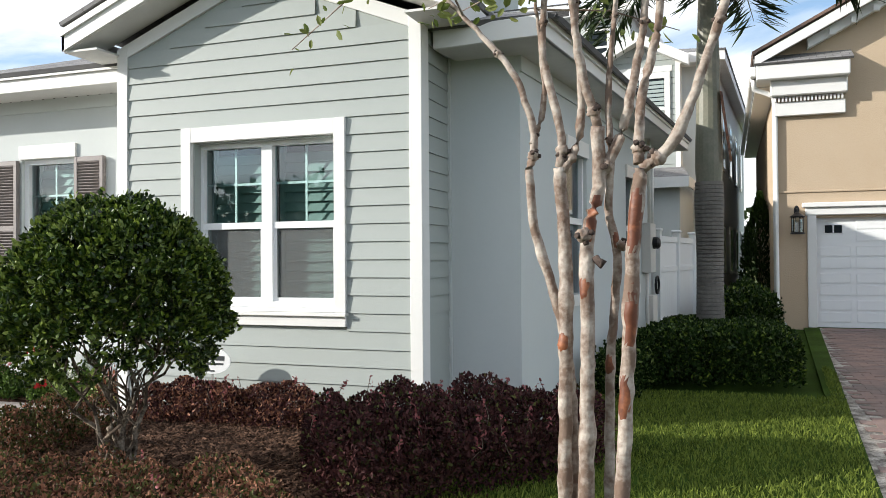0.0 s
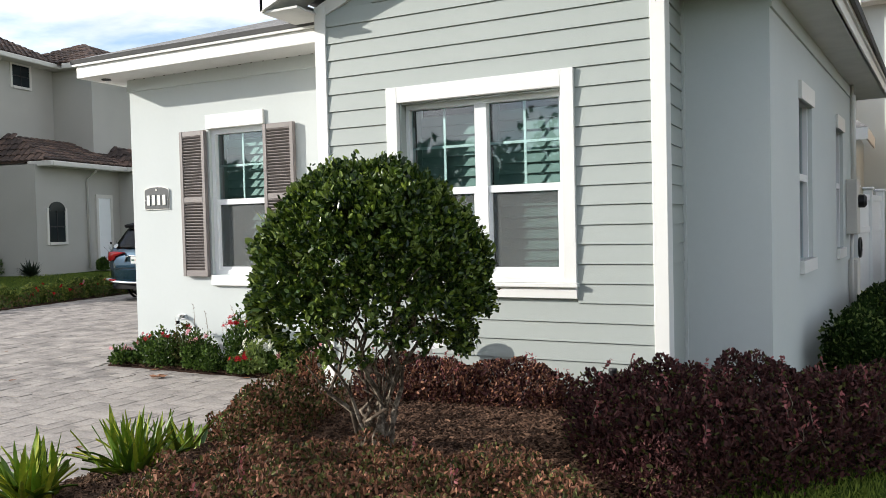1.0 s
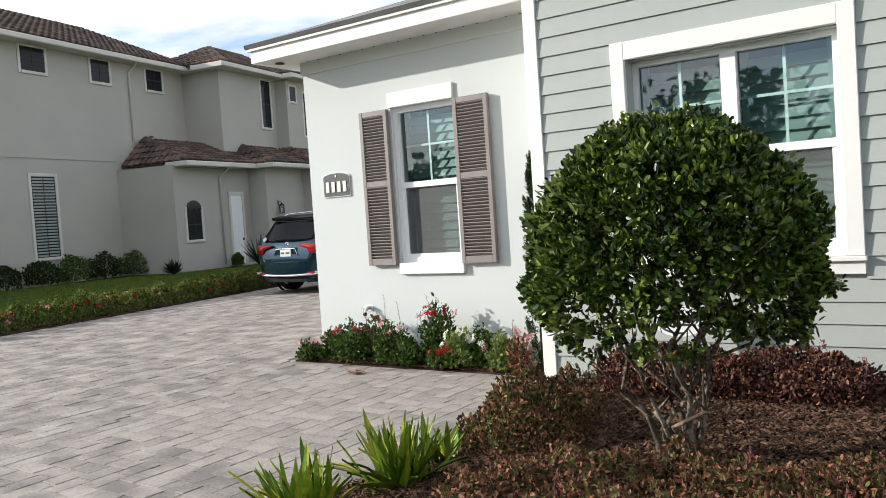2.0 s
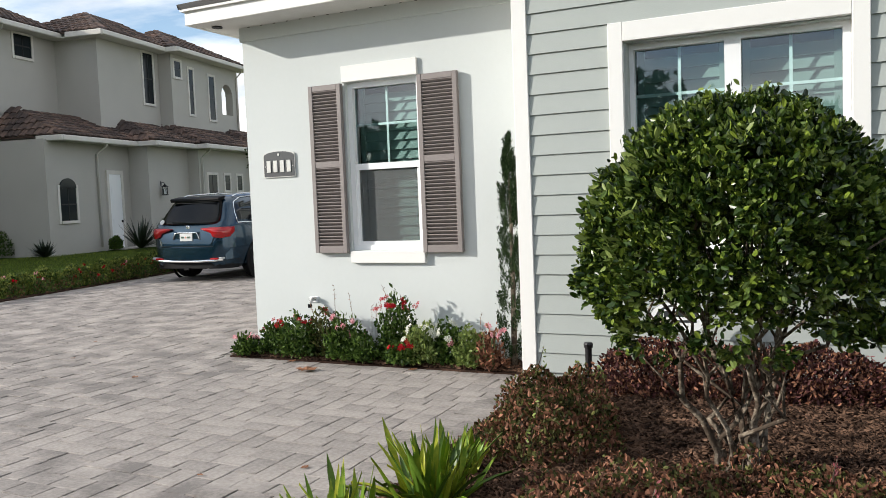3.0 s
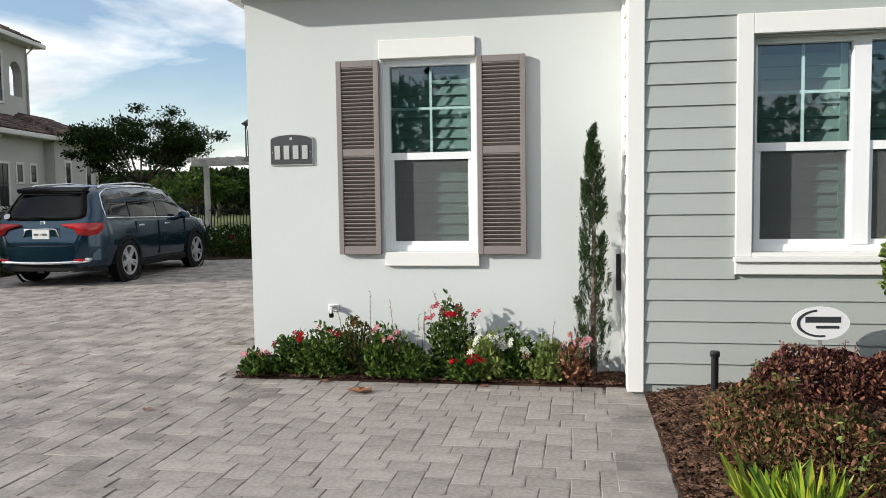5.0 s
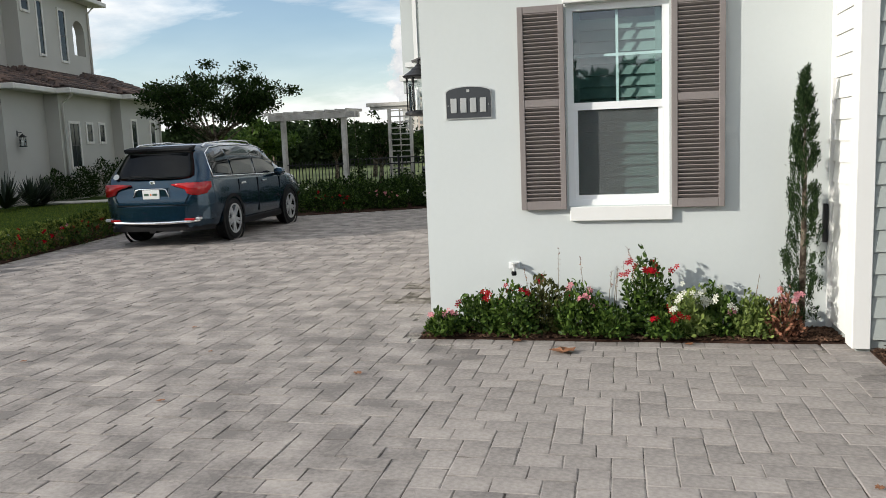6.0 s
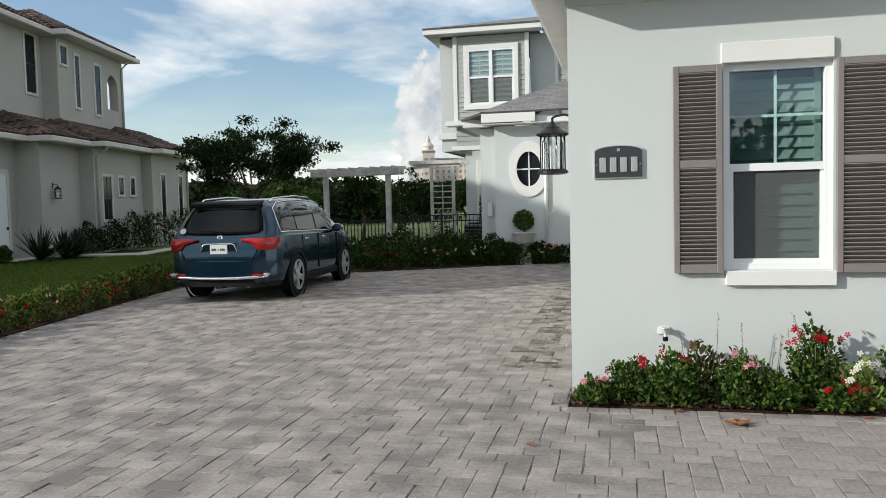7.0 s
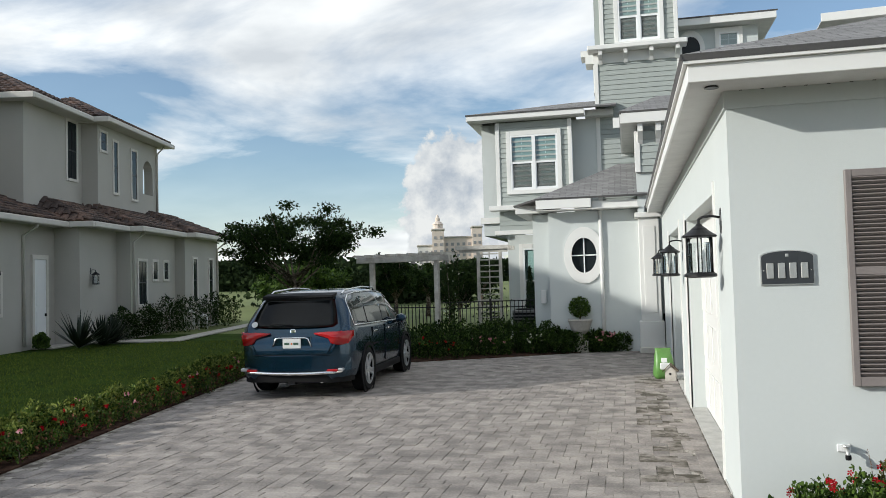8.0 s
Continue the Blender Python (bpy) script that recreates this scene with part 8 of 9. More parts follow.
def bar_fence(a, b, label):
    a, b = Vector(a), Vector(b)
    ln = (b - a).length
    yaw = math.degrees(math.atan2(b.y - a.y, b.x - a.x))
    t = thing("metal_fence", label, "fence", Matrix.Translation(a) @ pose(0, 0, 0, 0, 0, yaw))
    for z in (0.14, 1.05, 1.22):
        part("rail", boxes((0, ln, -0.015, 0.015, z, z + 0.03)), M_BLACK, t)
    k = int(ln / 1.8) + 1
    for i in range(k + 1):
        x = ln * i / k
        part("post", bevelled(boxes((x - 0.03, x + 0.03, -0.03, 0.03, 0, 1.32)), 0.005), M_BLACK, t)
    mesh = None
    n = int(ln / 0.115)
    for i in range(n):
        if mesh is None:
            o = part("picket", boxes((-0.009, 0.009, -0.009, 0.009, 0.06, 1.25)), M_BLACK, t)
            mesh = o.data
        else:
            o = meshpart("picket", mesh, None, t)
        o.location = ((i + 0.5) * ln / n, 0, 0)


bar_fence((-17.4, 23.1, 0), (-22.5, 26.5, 0), "black metal picket fence behind the arbour")
bar_fence((-15.3, 22.6, 0), (-12.6, 23.6, 0), "black metal picket fence beside the house")
gate = thing("garden_gate", "black metal garden gate under the arbour", "gate", pose(-17.3, 22.9, 0, 0, 0, -13))
for i in range(17):
    part("picket", boxes((0.05 + i * 0.115, 0.07 + i * 0.115, -0.01, 0.01, 0.06, 1.2)), M_BLACK, gate)
for z in (0.1, 1.1):
    part("rail", boxes((0, 1.95, -0.015, 0.015, z, z + 0.035)), M_BLACK, gate)
trel = thing("trellis", "white timber trellis arbour by the house wall", "trellis", pose(-14.1, 24.0, 0))
for x in (-0.33, 0.33):
    part("post", bevelled(boxes((x - 0.045, x + 0.045, -0.045, 0.045, 0, 2.75)), 0.006), M_WOODW, trel)
for i in range(13):
    part("rung", boxes((-0.3, 0.3, -0.015, 0.015, 0.55 + i * 0.17, 0.585 + i * 0.17)), M_WOODW, trel)
part("upright", boxes((-0.015, 0.015, -0.02, 0.012, 0.5, 2.7)), M_WOODW, trel)
for i in range(5):
    part("rafter", boxes((-1.0, 0.6, -0.1 + i * 0.3, -0.05 + i * 0.3, 2.75, 2.86)), M_WOODW, trel)
part("beam", boxes((-0.9, 0.55, -0.04, 0.04, 2.66, 2.76)), M_WOODW, trel)
n = 900
leaves("climber", np.column_stack([rng.normal(0, 0.2, n), rng.normal(0.1, 0.1, n), rng.uniform(0, 2.3, n)]), np.tile([0, -0.4, 0.1], (n, 1)), 0.09, M_HEDGE, trel, 0.5, 0.9)
ac = thing("air_conditioner", "grey outdoor air-conditioning unit", "appliance", pose(-13.05, 24.0, 0))
part("casing", bevelled(boxes((-0.36, 0.36, -0.36, 0.36, 0.05, 0.95)), 0.03), mat("grey sheet metal", (0.22, 0.22, 0.21), 0.5, 0.3, 0.2, 3, 60), ac)
for i in range(8):
    part("grille", boxes((-0.33, 0.33, -0.372, -0.36, 0.15 + i * 0.095, 0.2 + i * 0.095)), M_PLASTIC, ac)
part("fan_guard", lathe(bmesh.new(), [(0.32, 0.95), (0.3, 0.98), (0.05, 0.985)], 20), M_PLASTIC, ac)
tp = thing("topiary_spire", "small spire-shaped conifer behind the fence", "shrub", pose(-13.0, 24.7, 0))
n = 1500
u = rng.random(n); a = rng.uniform(0, 6.283, n)
rr = (0.26 * (1 - u) + 0.02) * np.sqrt(rng.random(n))
leaves("foliage", np.column_stack([rr * np.cos(a), rr * np.sin(a), 0.3 + 1.9 * u]), np.column_stack([np.cos(a) * 0.4, np.sin(a) * 0.4, np.ones(n)]), 0.08, M_CYP, tp, 0.3, 0.4)
urn = thing("garden_urn", "pale cast-stone urn holding a small leafy tree", "planter", pose(-11.33, 20.95, 0.0))
M_CAST = mat("cast stone", (0.52, 0.49, 0.44), 0.85, 0, 0.3, 5, 50, 0.4, 70)
part("pedestal", bevelled(boxes((-0.2, 0.2, -0.2, 0.2, -0.05, 0.3)), 0.02), M_CAST, urn)
part("bowl", lathe(bmesh.new(), [(0.13, 0.3), (0.1, 0.36), (0.12, 0.42), (0.23, 0.55), (0.28, 0.72), (0.31, 0.78), (0.29, 0.81), (0.25, 0.8)], 20), M_CAST, urn)
n = 1600
d = sph(n)
leaves("foliage", d * np.array([0.26, 0.26, 0.24]) * rng.uniform(0.5, 1.05, (n, 1)) + [0, 0, 1.1], d, 0.07, M_GREEN, urn, 0.45, 0.8)
part("trunk", tube(bmesh.new(), [(0, 0, 0.78), (0.03, 0, 1.1)], [0.02, 0.015], 6), M_BARK, urn)

# bed of shrubs and roses in front of the rear house
BED = [(-17.9, 18.9, 0.6), (-17.0, 19.6, 0.7), (-15.9, 19.5, 0.6), (-15.2, 20.4, 0.75), (-14.6, 19.6, 0.5), (-14.0, 20.6, 0.8), (-13.5, 20.2, 0.55), (-13.0, 21.2, 0.85), (-12.5, 20.7, 0.55), (-12.0, 21.0, 0.75), (-11.6, 21.0, 0.6), (-12.3, 21.9, 0.95), (-13.7, 22.0, 0.9), (-15.0, 21.6, 0.85), (-16.4, 21.2, 0.75), (-10.75, 20.9, 0.6), (-10.35, 21.1, 0.62), (-11.0, 20.95, 0.55), (-11.9, 20.75, 0.55)]
for i, (x, y, h) in enumerate(BED):
    r = rng.uniform(0.5, 0.75) if x < -11 else 0.32
    poly = [(x + r * math.cos(a), y + r * 0.8 * math.sin(a)) for a in np.linspace(0, 6.283, 9)[:-1]]
    s = hedge("bed_shrub", poly, h * 0.85, 1900, 0.075, M_HEDGE, "dark shrub in the bed beside the house", 0, None, 0.4, seed=float(i) * 1.7, cat="shrub", second=(M_GREEN, 0.25))
    s["group"] = "bed shrubs"
    if i in (0, 1, 2, 4, 6, 8, 14, 15):
        f = rng.normal(0, 1, (9, 3)) * [r * 0.5, 0.15, 0.08] + [0, -r * 0.5, h * 0.75]
        leaves("blossom", np.repeat(f, 4, axis=0) + rng.normal(0, 0.015, (36, 3)), np.tile([0, -0.6, 0.5], (36, 1)), 0.06, [M_PINK, M_RED, M_WHITE][i % 3] if i != 1 else M_RED, s, 0.9, 0.8)

# shrubs along the neighbour's wall
NM = pose(0, 0, 0, 0, 0, 11)
for d, v, r, h, mm in ((-26.5, 19.5, 0.55, 0.75, M_HEDGE), (-26.6, 21.0, 0.6, 0.8, M_HEDGE), (-26.6, 22.4, 0.6, 0.9, M_GREEN), (-26.6, 23.8, 0.6, 0.9, M_HEDGE), (-26.5, 25.2, 0.6, 0.85, M_GREEN), (-26.2, 26.4, 0.5, 0.9, M_HEDGE), (-26.5, 27.4, 0.5, 1.0, M_HEDGE),
                      (D0 + 1.5, 32.2, 0.6, 1.1, M_HEDGE), (D0 + 2.0, 33.3, 0.6, 1.2, M_HEDGE), (D0 + 2.2, 34.8, 0.9, 1.4, M_HEDGE), (D0 + 2.3, 36.6, 0.9, 1.4, M_HEDGE), (D0 + 2.6, 39.0, 0.9, 1.5, M_HEDGE), (D0 + 2.6, 41.0, 0.8, 1.4, M_HEDGE), (D0 + 0.5, 28.3, 0.25, 0.5, M_GREEN)):
    c = NM @ Vector((d, v, 0))
    poly = [(c.x + r * math.cos(a), c.y + r * math.sin(a)) for a in np.linspace(0, 6.283, 9)[:-1]]
    s = hedge("foundation_shrub", poly, h, 1300, 0.10, mm, "dark shrub against the neighbour's wall", 0, None, 0.2, seed=v, cat="shrub")
    s["group"] = "neighbour wall shrubs"


def spiky(m, ln, label):
    t = thing("spiky_plant", label, "plant", m)
    n = 70
    for i in range(n):
        a, e = rng.uniform(0, 6.283), rng.uniform(0.15, 1.4)
        tip = Vector((math.cos(a) * math.cos(e), math.sin(a) * math.cos(e), math.sin(e))) * ln * rng.uniform(0.7, 1.05)
        bm = bmesh.new()
        s = Vector((-math.sin(a), math.cos(a), 0)) * 0.05
        v = [bm.verts.new(p) for p in (-s * 0.6, s * 0.6, tip * 0.55 + s, tip, tip * 0.55 - s)]
        bm.faces.new([v[0], v[1], v[2], v[3], v[4]])
        part("blade", bm, M_SPIKE, t)


M_SPIKE = mat("dark blade", (0.02, 0.035, 0.018), 0.5, 0, 0.3, 3, 40, per_object=0.4)
c = NM @ Vector((-22.3, 27.6, 0.05))
spiky(Matrix.Translation(c), 1.3, "dark spiky plant beside the neighbour's door")
c = NM @ Vector((D0 + 0.7, 24.3, 0.0))
spiky(Matrix.Translation(c), 0.7, "small spiky plant by the neighbour's wall")
for v in (29.2, 30.0):
    c = NM @ Vector((-22.3, v, 0.0))
    spiky(Matrix.Translation(c), 1.1, "upright spiky plant by the neighbour's wall")
# flagstone path
pth = thing("garden_path", "pale concrete path along the neighbour's wall", "path", NM, kind="structure")
part("slab", bevelled(boxes((D0 + 3.6, D0 + 4.3, 31.5, 44.0, -0.03, 0.02), (D0 + 0.2, D0 + 4.3, 30.3, 31.5, -0.03, 0.02), (D0 + 0.1, D0 + 0.9, 28.3, 30.3, -0.03, 0.02)), 0.01), M_CAST, pth)
valve = thing("water_valve", "white backflow valve pipes beside the neighbour's wall", "valve", Matrix.Translation(NM @ Vector((D0 + 2.6, 37.0, 0))) @ pose(0, 0, 0, 0, 0, 60))
for x, h in ((-0.55, 0.85), (0.1, 0.6)):
    part("pipe", tube(bmesh.new(), [(x, 0, 0), (x, 0, h - 0.06), (x + 0.05, 0, h), (x + 0.35, 0, h), (x + 0.4, 0, h - 0.06), (x + 0.4, 0, 0)], 0.045, 8), M_VINYL, valve)
    part("valve_body", lathe(bmesh.new(), [(0.05, -0.12), (0.1, -0.08), (0.1, 0.08), (0.05, 0.12)], 12, pose(x + 0.2, 0, h, 0, 90, 0)), M_VINYL, valve)
    part("handle", boxes((x + 0.12, x + 0.28, -0.015, 0.015, h + 0.12, h + 0.15), (x + 0.19, x + 0.21, -0.01, 0.01, h + 0.05, h + 0.12)), M_BLACK, valve)


def tree(m, h, r, count, size, label, trunk=0.14, airy=0.5, mm=None, flat=0.75, broad=False, tuft=(0.10, 0.24)):
    """A tree with forked limbs and a gappy crown of leaf clumps."""
    t = thing("tree", label, "tree", m)
    tr = part("trunk", tube(bmesh.new(), [(0, 0, -0.1), (0.06 * r, 0, h * 0.2), (0.02 * r, 0.03 * r, h * 0.42)], [trunk, trunk * 0.8, trunk * 0.6], 8), M_BARK, t)
    clumps = []
    for k in range(15):
        a = 2.4 * k + rng.uniform(-0.3, 0.3)
        f = rng.uniform(0.45, 1.0)
        e = Vector((r * f * math.cos(a), r * f * math.sin(a), h * rng.uniform(0.52, 0.95) if f < 0.75 else h * rng.uniform(0.5, 0.78)))
        if broad:
            e.z = h * (0.93 - 0.30 * f * f + rng.uniform(-0.14, 0.05))
        b = Vector((0.02 * r, 0.03 * r, h * rng.uniform(0.28, 0.42)))
        mid = b.lerp(e, 0.5) + Vector((0, 0, -0.04 * h))
        part("limb", tube(bmesh.new(), [b, mid, e], [trunk * 0.5, trunk * 0.3, trunk * 0.1], 6), M_BARK, tr)
        for j in range(7):
            clumps.append(mid.lerp(e, rng.uniform(0.1, 1.04)) + Vector((rng.normal(0, 0.1 * r), rng.normal(0, 0.1 * r), rng.normal(0.02, 0.03 * h))))
    per = count // len(clumps)
    pts, outs = [], []
    for c in clumps:
        d = sph(per)
        rad = r * rng.uniform(*tuft) * rng.random((per, 1)) ** 0.8
        pts.append(np.array(c) + d * rad * 1.15 * [1, 1, flat])
        outs.append(d)
    leaves("crown", np.concatenate(pts), np.concatenate(outs), size, mm or M_TREE, t, 0.5, 0.9)
    return t


tree(pose(-21.0, 25.4, 0), 5.35, 2.45, 21000, 0.105, "broad airy dark green garden tree behind the fence", 0.09, broad=True, flat=0.5, tuft=(0.11, 0.25))
tree(pose(-20.6, 36.0, 0), 3.2, 1.1, 3000, 0.2, "small dark tree behind the arbour", 0.1)
tree(pose(-20.6, 42.0, 0), 3.2, 1.2, 3000, 0.22, "dark conifer-like tree behind the arbour", 0.14)
tree(pose(-16.8, 30.5, 0), 2.6, 1.0, 3500, 0.12, "young leafy tree by the lawn", 0.05)
tree(pose(-15.8, 27.5, 0), 2.9, 0.7, 2200, 0.12, "thin young tree by the trellis", 0.04)
tree(pose(-28.5, 44.0, 0), 3.2, 2.6, 6000, 0.26, "rounded light green garden shrub tree", 0.12, mm=M_GREEN)
tree(pose(-31.0, 52.0, 0), 4.0, 2.4, 5000, 0.3, "dark garden tree by the golf course", 0.15)
tree(pose(-19.5, 52.0, 0), 3.0, 1.2, 3000, 0.22, "pine tree by the golf course", 0.12)

# golf course: rolling turf and far woods
M_TURF = mat("fairway turf", (0.17, 0.20, 0.055), 0.95, 0, 0.4, 0.05, 2.0, tone=(0.08, 0.11, 0.03))
bm = bmesh.new()
bmesh.ops.create_grid(bm, x_segments=40, y_segments=40, size=1.0)
for v in bm.verts:
    x, y = -40 + v.co.x * 110, 155 + v.co.y * 125
    v.co = (x, y, -0.04 + 1.3 * max(0.0, min(1, (y - 45) / 60)) * (0.6 + 0.4 * math.sin(x * 0.06) * math.cos(y * 0.05)))
    if abs(v.co.z) < 0.02:
        v.co.z = -0.06
part("fairway", bm, M_TURF, None, "pale green rolling golf fairway", "structure")["category"] = "ground"


def woods(name, x0, y0, x1, y1, h, count, size, label):
    u = rng.random(count)
    cx = x0 + (x1 - x0) * u
    cyy = y0 + (y1 - y0) * u
    hh = h * (0.55 + 0.45 * np.abs(np.sin(u * 23 + x0) * np.sin(u * 9.1 + 1)) + 0.12 * np.sin(u * 71))
    z = hh * (1 - rng.random(count) ** 1.6)
    pts = np.column_stack([cx + rng.normal(0, 2, count), cyy + rng.normal(0, 2, count), z])
    ob = meshpart(name, leaf_mesh(name, pts, np.tile([0, 0, 0.3], (count, 1)), size, 0.7, 1.0), M_FAR, None, label, "stuff")
    ob["category"] = "trees"


woods("far_woods", -190, 150, 30, 215, 7.5, 26000, 1.3, "dark line of far woods beyond the fairway")
woods("far_woods", -90, 105, -46, 118, 5.5, 9000, 0.9, "dark tree line at the edge of the fairway")
woods("far_woods", -48, 90, -38, 96, 4.5, 4000, 0.7, "clump of dark trees on the fairway")
woods("near_thicket", -36, 58, -24, 60, 3.0, 5000, 0.5, "thicket behind the garden fence")
woods("far_woods", 2.0, 60, 14, 62, 4.5, 4000, 0.6, "dark trees beyond the side yard")

woods("street_trees", -75, -42, 50, -46, 9.0, 16000, 0.9, "dark street trees across the road")

# distant hotel and low houses
M_HOT = mat("pale peach render", (0.72, 0.62, 0.54), 0.9, 0, 0.1, 0.2, 2)
# distance haze is mixed into this window grey
M_HOTGL = mat("far window greyed for haze", (0.30, 0.30, 0.30), 0.5, 0, 0.1, 0.3, 3)
M_HOTW = mat("pale cream render", (0.74, 0.72, 0.68), 0.9, 0, 0.1, 0.2, 2)
hot = thing("hotel", "pale many-storeyed resort hotel with a cupola tower", "building", pose(-102, 398, 0, 0, 0, 14), kind="structure")


def block(x0, x1, y0, y1, z1, floors, cols, mm):
    b = part("wing", boxes((x0, x1, y0, y1, -2, z1)), mm, hot)
    part("roof", bevelled(boxes((x0 - 0.5, x1 + 0.5, y0 - 0.5, y1 + 0.5, z1, z1 + 1.0)), 0.3), M_CAST, hot)
    for f in range(floors):
        for c_ in range(cols):
            xx = x0 + (x1 - x0) * (c_ + 0.5) / cols
            zz = 5 + (z1 - 6) * f / floors
            w = part("window", boxes((xx - 0.7, xx + 0.7, y0 - 0.15, y0 + 0.1, zz, zz + 1.5)), M_HOTGL, b)


block(-13, -4, 0, 12, 19, 5, 3, M_HOTW)
block(-5.5, 0.5, -3, 8, 27, 6, 2, M_HOT)
block(0.5, 15, 0, 12, 23, 6, 5, M_HOT)
block(15, 20, -2, 10, 28, 6, 2, M_HOT)
part("cupola", lathe(bmesh.new(), [(2.6, 27), (2.6, 30), (3.0, 30.3), (2.0, 31.5), (1.2, 32), (1.2, 33.5), (0.2, 35.5)], 12, pose(-2.5, 2, 0)), M_HOT, hot)
for i in range(6):
    h = thing("far_cottage", "small pale cottage with pitched roof beyond the fairway", "house", pose(-78 + i * 9.5, 250 + 4 * (i % 2), 0, 0, 0, 14), "far cottages")
    part("wall", boxes((-3.6, 3.6, 0, 8, 0, 5.2)), M_HOTW, h)
    part("roof", prism(bmesh.new(), [(-4.2, 5.1), (4.2, 5.1), (0, 8.3)], -0.6, 8.6), M_SHINGLE, h)
    for k in range(6):
        part("window", boxes((-2.9 + (k % 3) * 2.2, -1.6 + (k % 3) * 2.2, -0.1, 0.05, 0.8 + 2.4 * (k // 3), 2.2 + 2.4 * (k // 3))), M_NGLASS, h)

# ---- small things near the wall ----
M_SLATE = mat("dark grey plaque", (0.045, 0.05, 0.055), 0.5, 0.1, 0.2, 6, 60)
M_SILV = mat("brushed silver", (0.62, 0.62, 0.60), 0.35, 0.6, 0.1, 8, 80)
pq = thing("house_plaque", "dark arched wall plaque with silver bars", "sign", pose(-8.922, GY, 1.885))


def arch_outline(w, h, top, inset):
    w -= inset; h -= inset
    pts = [(-w, -h), (w, -h), (w, h)]
    pts += [(w * math.cos(math.pi * k / 12), h + (top) * math.sin(math.pi * k / 12)) for k in range(1, 12)]
    return pts + [(-w, h)]


part("rim", prism(bmesh.new(), arch_outline(0.195, 0.112, 0.045, 0.0), -0.016, -0.001), M_SILV, pq, "silver rim")
part("face", prism(bmesh.new(), arch_outline(0.195, 0.112, 0.045, 0.008), -0.019, -0.016), M_SLATE, pq)
for i in range(4):
    x = -0.125 + i * 0.083
    part("number_bar", bevelled(boxes((x - 0.026, x + 0.026, -0.026, -0.019, -0.062, 0.058)), 0.003), M_SILV, pq)
part("ornament", bevelled(boxes((-0.012, 0.012, -0.024, -0.019, 0.105, 0.128)), 0.002), M_SILV, pq)
for s in (-1, 1):
    part("screw", lathe(bmesh.new(), [(0.005, 0), (0.004, 0.003)], 8, pose(s * 0.172, -0.019, 0, 90, 0, 0)), M_SILV, pq)

bib = thing("hose_bib", "small brass and white outdoor tap on the wall", "tap", pose(-8.57, GY, 0.53))
part("plate", bevelled(boxes((-0.055, 0.04, -0.012, 0, -0.03, 0.03)), 0.004), M_VINYL, bib)
part("spout", tube(bmesh.new(), [(0.0, -0.01, 0), (0.0, -0.06, 0.0), (0.0, -0.09, -0.02), (0.0, -0.1, -0.05)], 0.014, 8), M_SILV, bib)
part("hose_end", lathe(bmesh.new(), [(0.02, -0.07), (0.022, -0.05), (0.02, -0.035)], 10, pose(0, -0.1, 0)), M_PLASTIC, bib)
part("valve_handle", lathe(bmesh.new(), [(0.03, 0), (0.033, 0.006), (0.03, 0.012)], 10, pose(0, -0.05, 0.018)), M_SILV, bib)

pl_ = thing("path_light", "black stake light in the mulch", "lamp", pose(-5.53, 6.52, 0.01))
part("stem", lathe(bmesh.new(), [(0.028, 0), (0.026, 0.02), (0.026, 0.33), (0.028, 0.335)], 12), M_BLACK, pl_)
part("cap", lathe(bmesh.new(), [(0.034, 0.335), (0.036, 0.36), (0.03, 0.372)], 12), M_BLACK, pl_)
copy_thing(pl_, pose(-3.36, 6.62, 0.01))

sg = thing("yard_sign", "oval white yard sign on a stake with plain bars", "sign", pose(-4.86, 6.45, 0.0, 0, 0, 4))
part("board", prism(bmesh.new(), [(0.19 * math.cos(2 * math.pi * k / 24), 0.60 + 0.115 * math.sin(2 * math.pi * k / 24)) for k in range(24)], -0.004, 0.004), M_VINYL, sg)
bm = bmesh.new()
for k in range(13):
    a0, a1 = math.radians(100 + k * 14), math.radians(100 + (k + 1) * 14)
    prism(bm, [(r * 1.65 * math.cos(a), 0.60 + r * math.sin(a)) for r, a in ((0.082, a0), (0.095, a0), (0.095, a1), (0.082, a1))], -0.006, -0.004)
part("arc", bm, M_SLATE, sg)
part("bar", boxes((-0.10, 0.13, -0.006, -0.004, 0.605, 0.645), (-0.03, 0.12, -0.006, -0.004, 0.565, 0.583)), M_SLATE, sg)
part("stake", boxes((-0.012, 0.012, 0.004, 0.012, 0, 0.6)), M_SILV, sg)

# bag of soil and a little birdhouse by the garage door
M_BAG = mat("green printed plastic bag", (0.13, 0.30, 0.07), 0.4, 0, 0.3, 6, 30)
bg = thing("potting_soil_bag", "green and white plastic bag of potting soil", "bag", pose(-9.56, 15.75, 0.0, 0, 0, 10) @ Matrix.Diagonal((0.85, 0.85, 0.85, 1)))
bm = bmesh.new()
prof = [(0.17, 0.13, 0.0), (0.21, 0.17, 0.08), (0.2, 0.16, 0.28), (0.18, 0.12, 0.46), (0.16, 0.04, 0.58), (0.17, 0.015, 0.64)]
rows = [[bm.verts.new((a * math.copysign(abs(math.cos(t)) ** 0.6, math.cos(t)) * (1 + 0.05 * math.sin(5 * t + z * 9)), b * math.copysign(abs(math.sin(t)) ** 0.6, math.sin(t)), z)) for t in np.linspace(0, 6.283, 19)[:-1]] for a, b, z in prof]
for p, q in zip(rows, rows[1:]):
    for k in range(18):
        bm.faces.new([p[k], p[(k + 1) % 18], q[(k + 1) % 18], q[k]]).smooth = True
bm.faces.new(rows[0][::-1]); bm.faces.new(rows[-1])
part("bag", bm, M_BAG, bg)
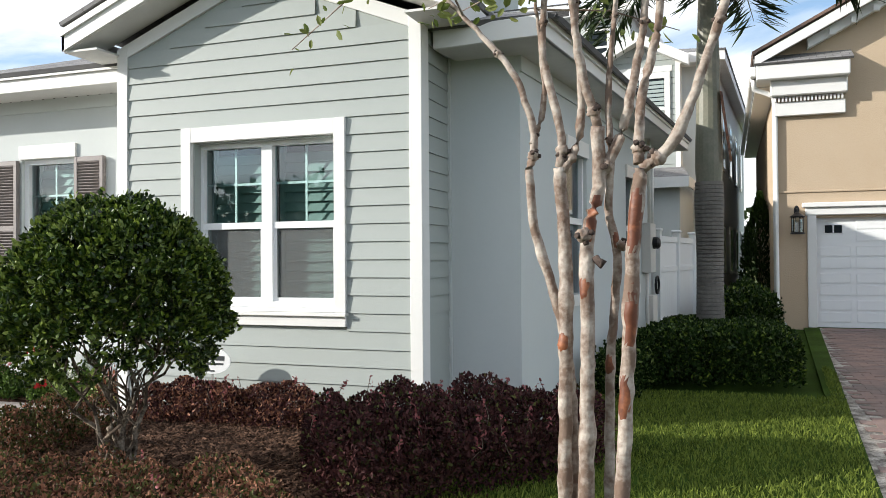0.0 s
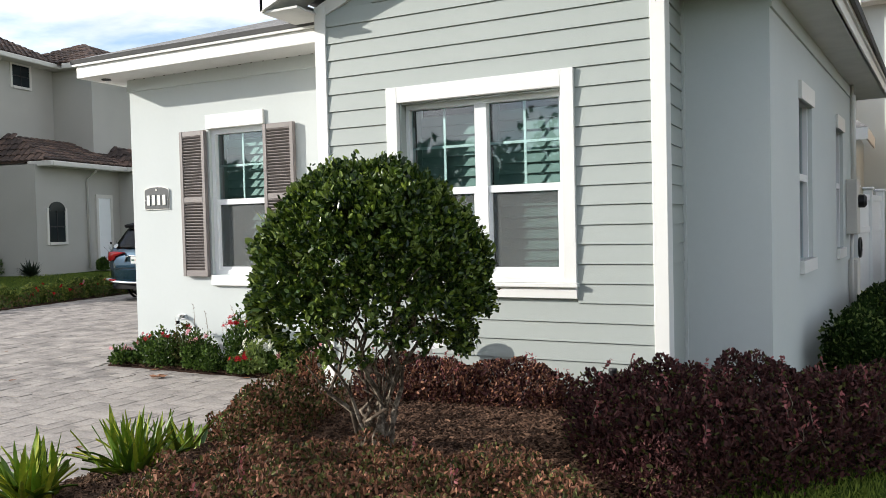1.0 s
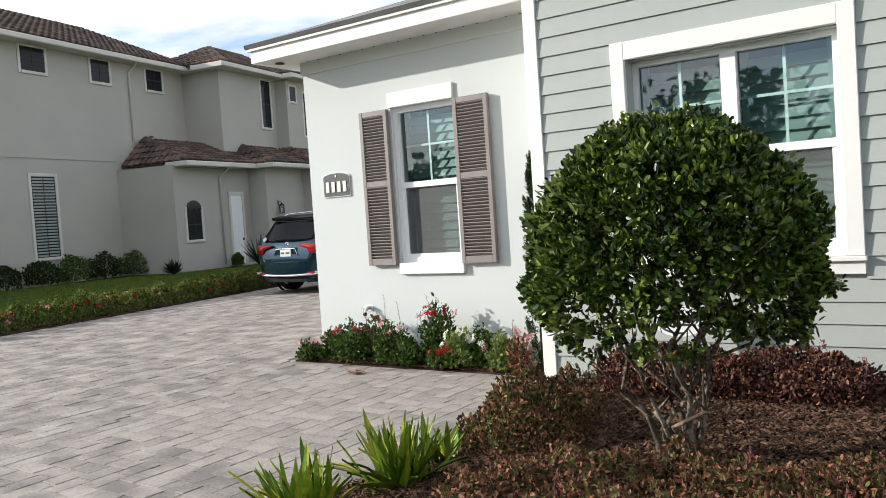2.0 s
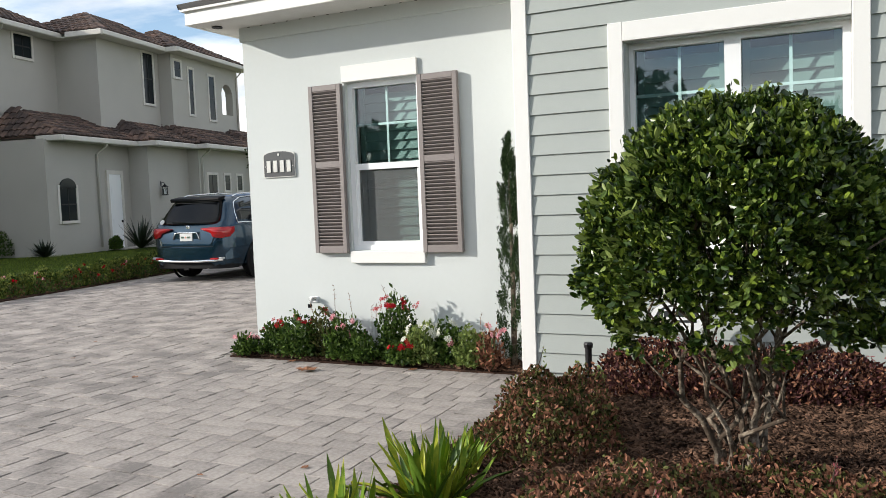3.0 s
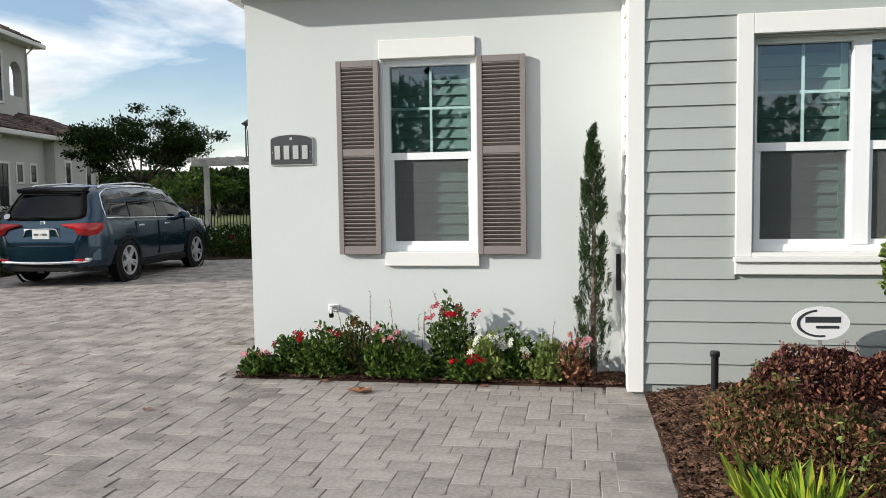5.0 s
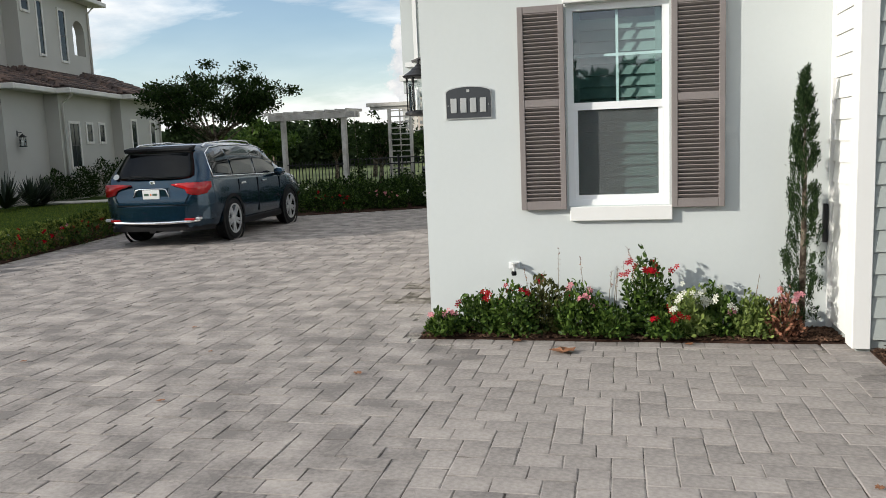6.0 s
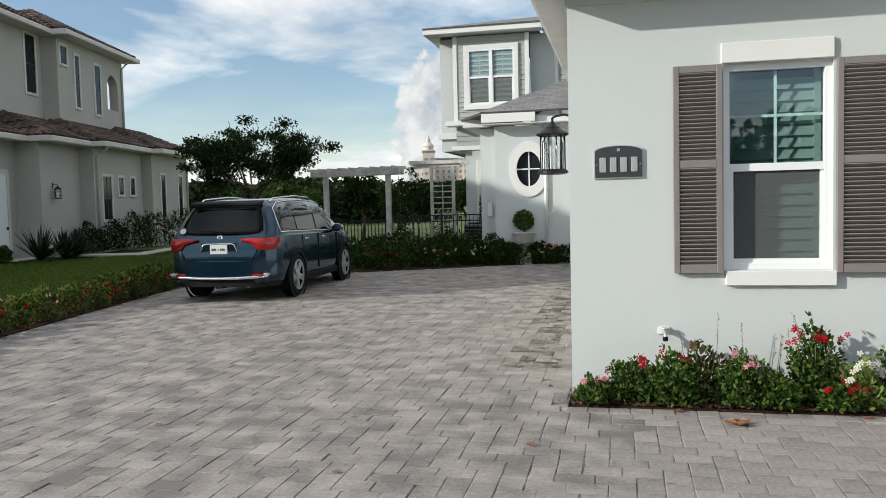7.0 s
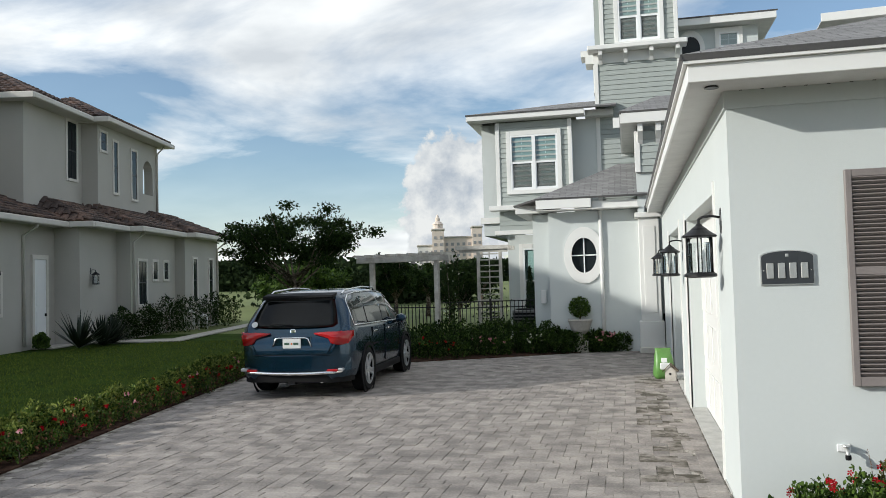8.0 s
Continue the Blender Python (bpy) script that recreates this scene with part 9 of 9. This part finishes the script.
part("label_panel", bevelled(boxes((-0.10, 0.11, -0.176, -0.12, 0.20, 0.34), (-0.07, 0.05, -0.150, -0.08, 0.34, 0.44)), 0.012), M_VINYL, bg)
bh = thing("birdhouse", "small wooden birdhouse on the paving", "birdhouse", pose(-9.45, 15.45, 0.0, 0, 0, -10))
part("box", prism(bmesh.new(), [(-0.09, 0.0), (0.09, 0.0), (0.09, 0.17), (0, 0.26), (-0.09, 0.17)], -0.07, 0.07), M_CAST, bh)
part("roof", prism(prism(bmesh.new(), [(-0.13, 0.15), (0, 0.28), (0, 0.30), (-0.13, 0.17)], -0.1, 0.09), [(0.13, 0.15), (0, 0.28), (0, 0.30), (0.13, 0.17)], -0.1, 0.09), M_BARK, bh)
# black disc on the closed front paints the dark of an entry opening
part("hole", lathe(bmesh.new(), [(0.022, 0), (0.022, 0.004)], 12, pose(0, -0.071, 0.12, 90, 0, 0)), M_BLACK, bh)
bb = thing("planter_box", "black planter box inside the porch", "planter", pose(-8.95, 21.4, 0.14))
part("box", bevelled(boxes((-0.35, 0.35, -0.2, 0.2, 0, 0.75)), 0.02), M_PLASTIC, bb)

# fallen leaves and bark chips
M_DEADLEAF = mat("dead brown leaf", (0.30, 0.13, 0.06), 0.7, 0, 0.4, 20, 80)
for x, y, s, r in ((-8.12, 6.56, 0.10, 10), (-8.5, 6.87, 0.05, 60), (-10.6, 5.2, 0.03, 20), (-10.9, 6.4, 0.025, 80), (-9.5, 5.9, 0.045, 130), (-7.2, 6.85, 0.04, 30), (-12.3, 6.0, 0.03, 200), (-11.5, 7.2, 0.03, 100), (-6.6, 4.4, 0.03, 70), (-7.1, 4.1, 0.02, 10)):
    lf = thing("fallen_leaf", "curled dead brown leaf on the paving", "leaf", pose(x, y, 0.004, 0, 0, r), "fallen leaves")
    bm = bmesh.new()
    c = bm.verts.new((0, 0, 0.012 * s / 0.1))
    k = 14
    ring = [bm.verts.new((s * (0.75 + 0.35 * (i % 2)) * math.cos(2 * math.pi * i / k), s * 0.7 * (0.75 + 0.35 * (i % 2)) * math.sin(2 * math.pi * i / k), s * (0.1 + 0.22 * abs(math.sin(i * 1.9))))) for i in range(k)]
    for i in range(k):
        bm.faces.new([c, ring[i], ring[(i + 1) % k]])
    part("blade", bm, M_DEADLEAF, lf)


def chips(poly, count, parent):
    P = np.array(poly)
    xy = rng.uniform(P.min(0), P.max(0), (count * 2, 2))
    xy = np.array([p for p in xy if inside(p, poly)])[:count]
    n = len(xy)
    a = rng.uniform(0, 6.283, n)
    ln, w, th = rng.uniform(0.008, 0.028, n), rng.uniform(0.003, 0.009, n), rng.uniform(0.002, 0.006, n)
    ti = rng.normal(0, 0.3, n)
    ux = np.column_stack([np.cos(a) * np.cos(ti), np.sin(a) * np.cos(ti), np.sin(ti)]) * ln[:, None]
    uy = np.column_stack([-np.sin(a), np.cos(a), rng.normal(0, 0.3, n)]) * w[:, None]
    uz = np.column_stack([np.zeros(n), np.zeros(n), th])
    o = np.column_stack([xy, 0.018 + rng.random(n) * 0.012 + (bed_height(xy, BEDP, 0.14) if parent is bed_r else 0)])
    v = np.stack([o - ux - uy, o + ux - uy, o + ux + uy, o - ux + uy, o - ux * 0.9 - uy * 0.8 + uz, o + ux * 0.9 - uy * 0.8 + uz, o + ux * 0.9 + uy * 0.8 + uz, o - ux * 0.9 + uy * 0.8 + uz], axis=1).reshape(-1, 3)
    i = np.arange(n)[:, None] * 8
    f = np.concatenate([i + np.array(q) for q in ((4, 5, 6, 7), (0, 1, 5, 4), (1, 2, 6, 5), (2, 3, 7, 6), (3, 0, 4, 7))], axis=1).reshape(-1, 4)
    meshpart("bark_chips", raw_mesh("bark_chips", v, f), M_CHIP, parent, "loose bark mulch chips", "stuff")


chips([(-5.94, 2.6), (-3.0, 2.6), (-2.2, 5.6), (-1.9, 6.7), (-5.98, 6.74)], 42000, bed_r)
chips([(-9.3, 6.95), (-6.02, 6.95), (-6.02, 7.38), (-9.3, 7.38)], 5000, bed_f)
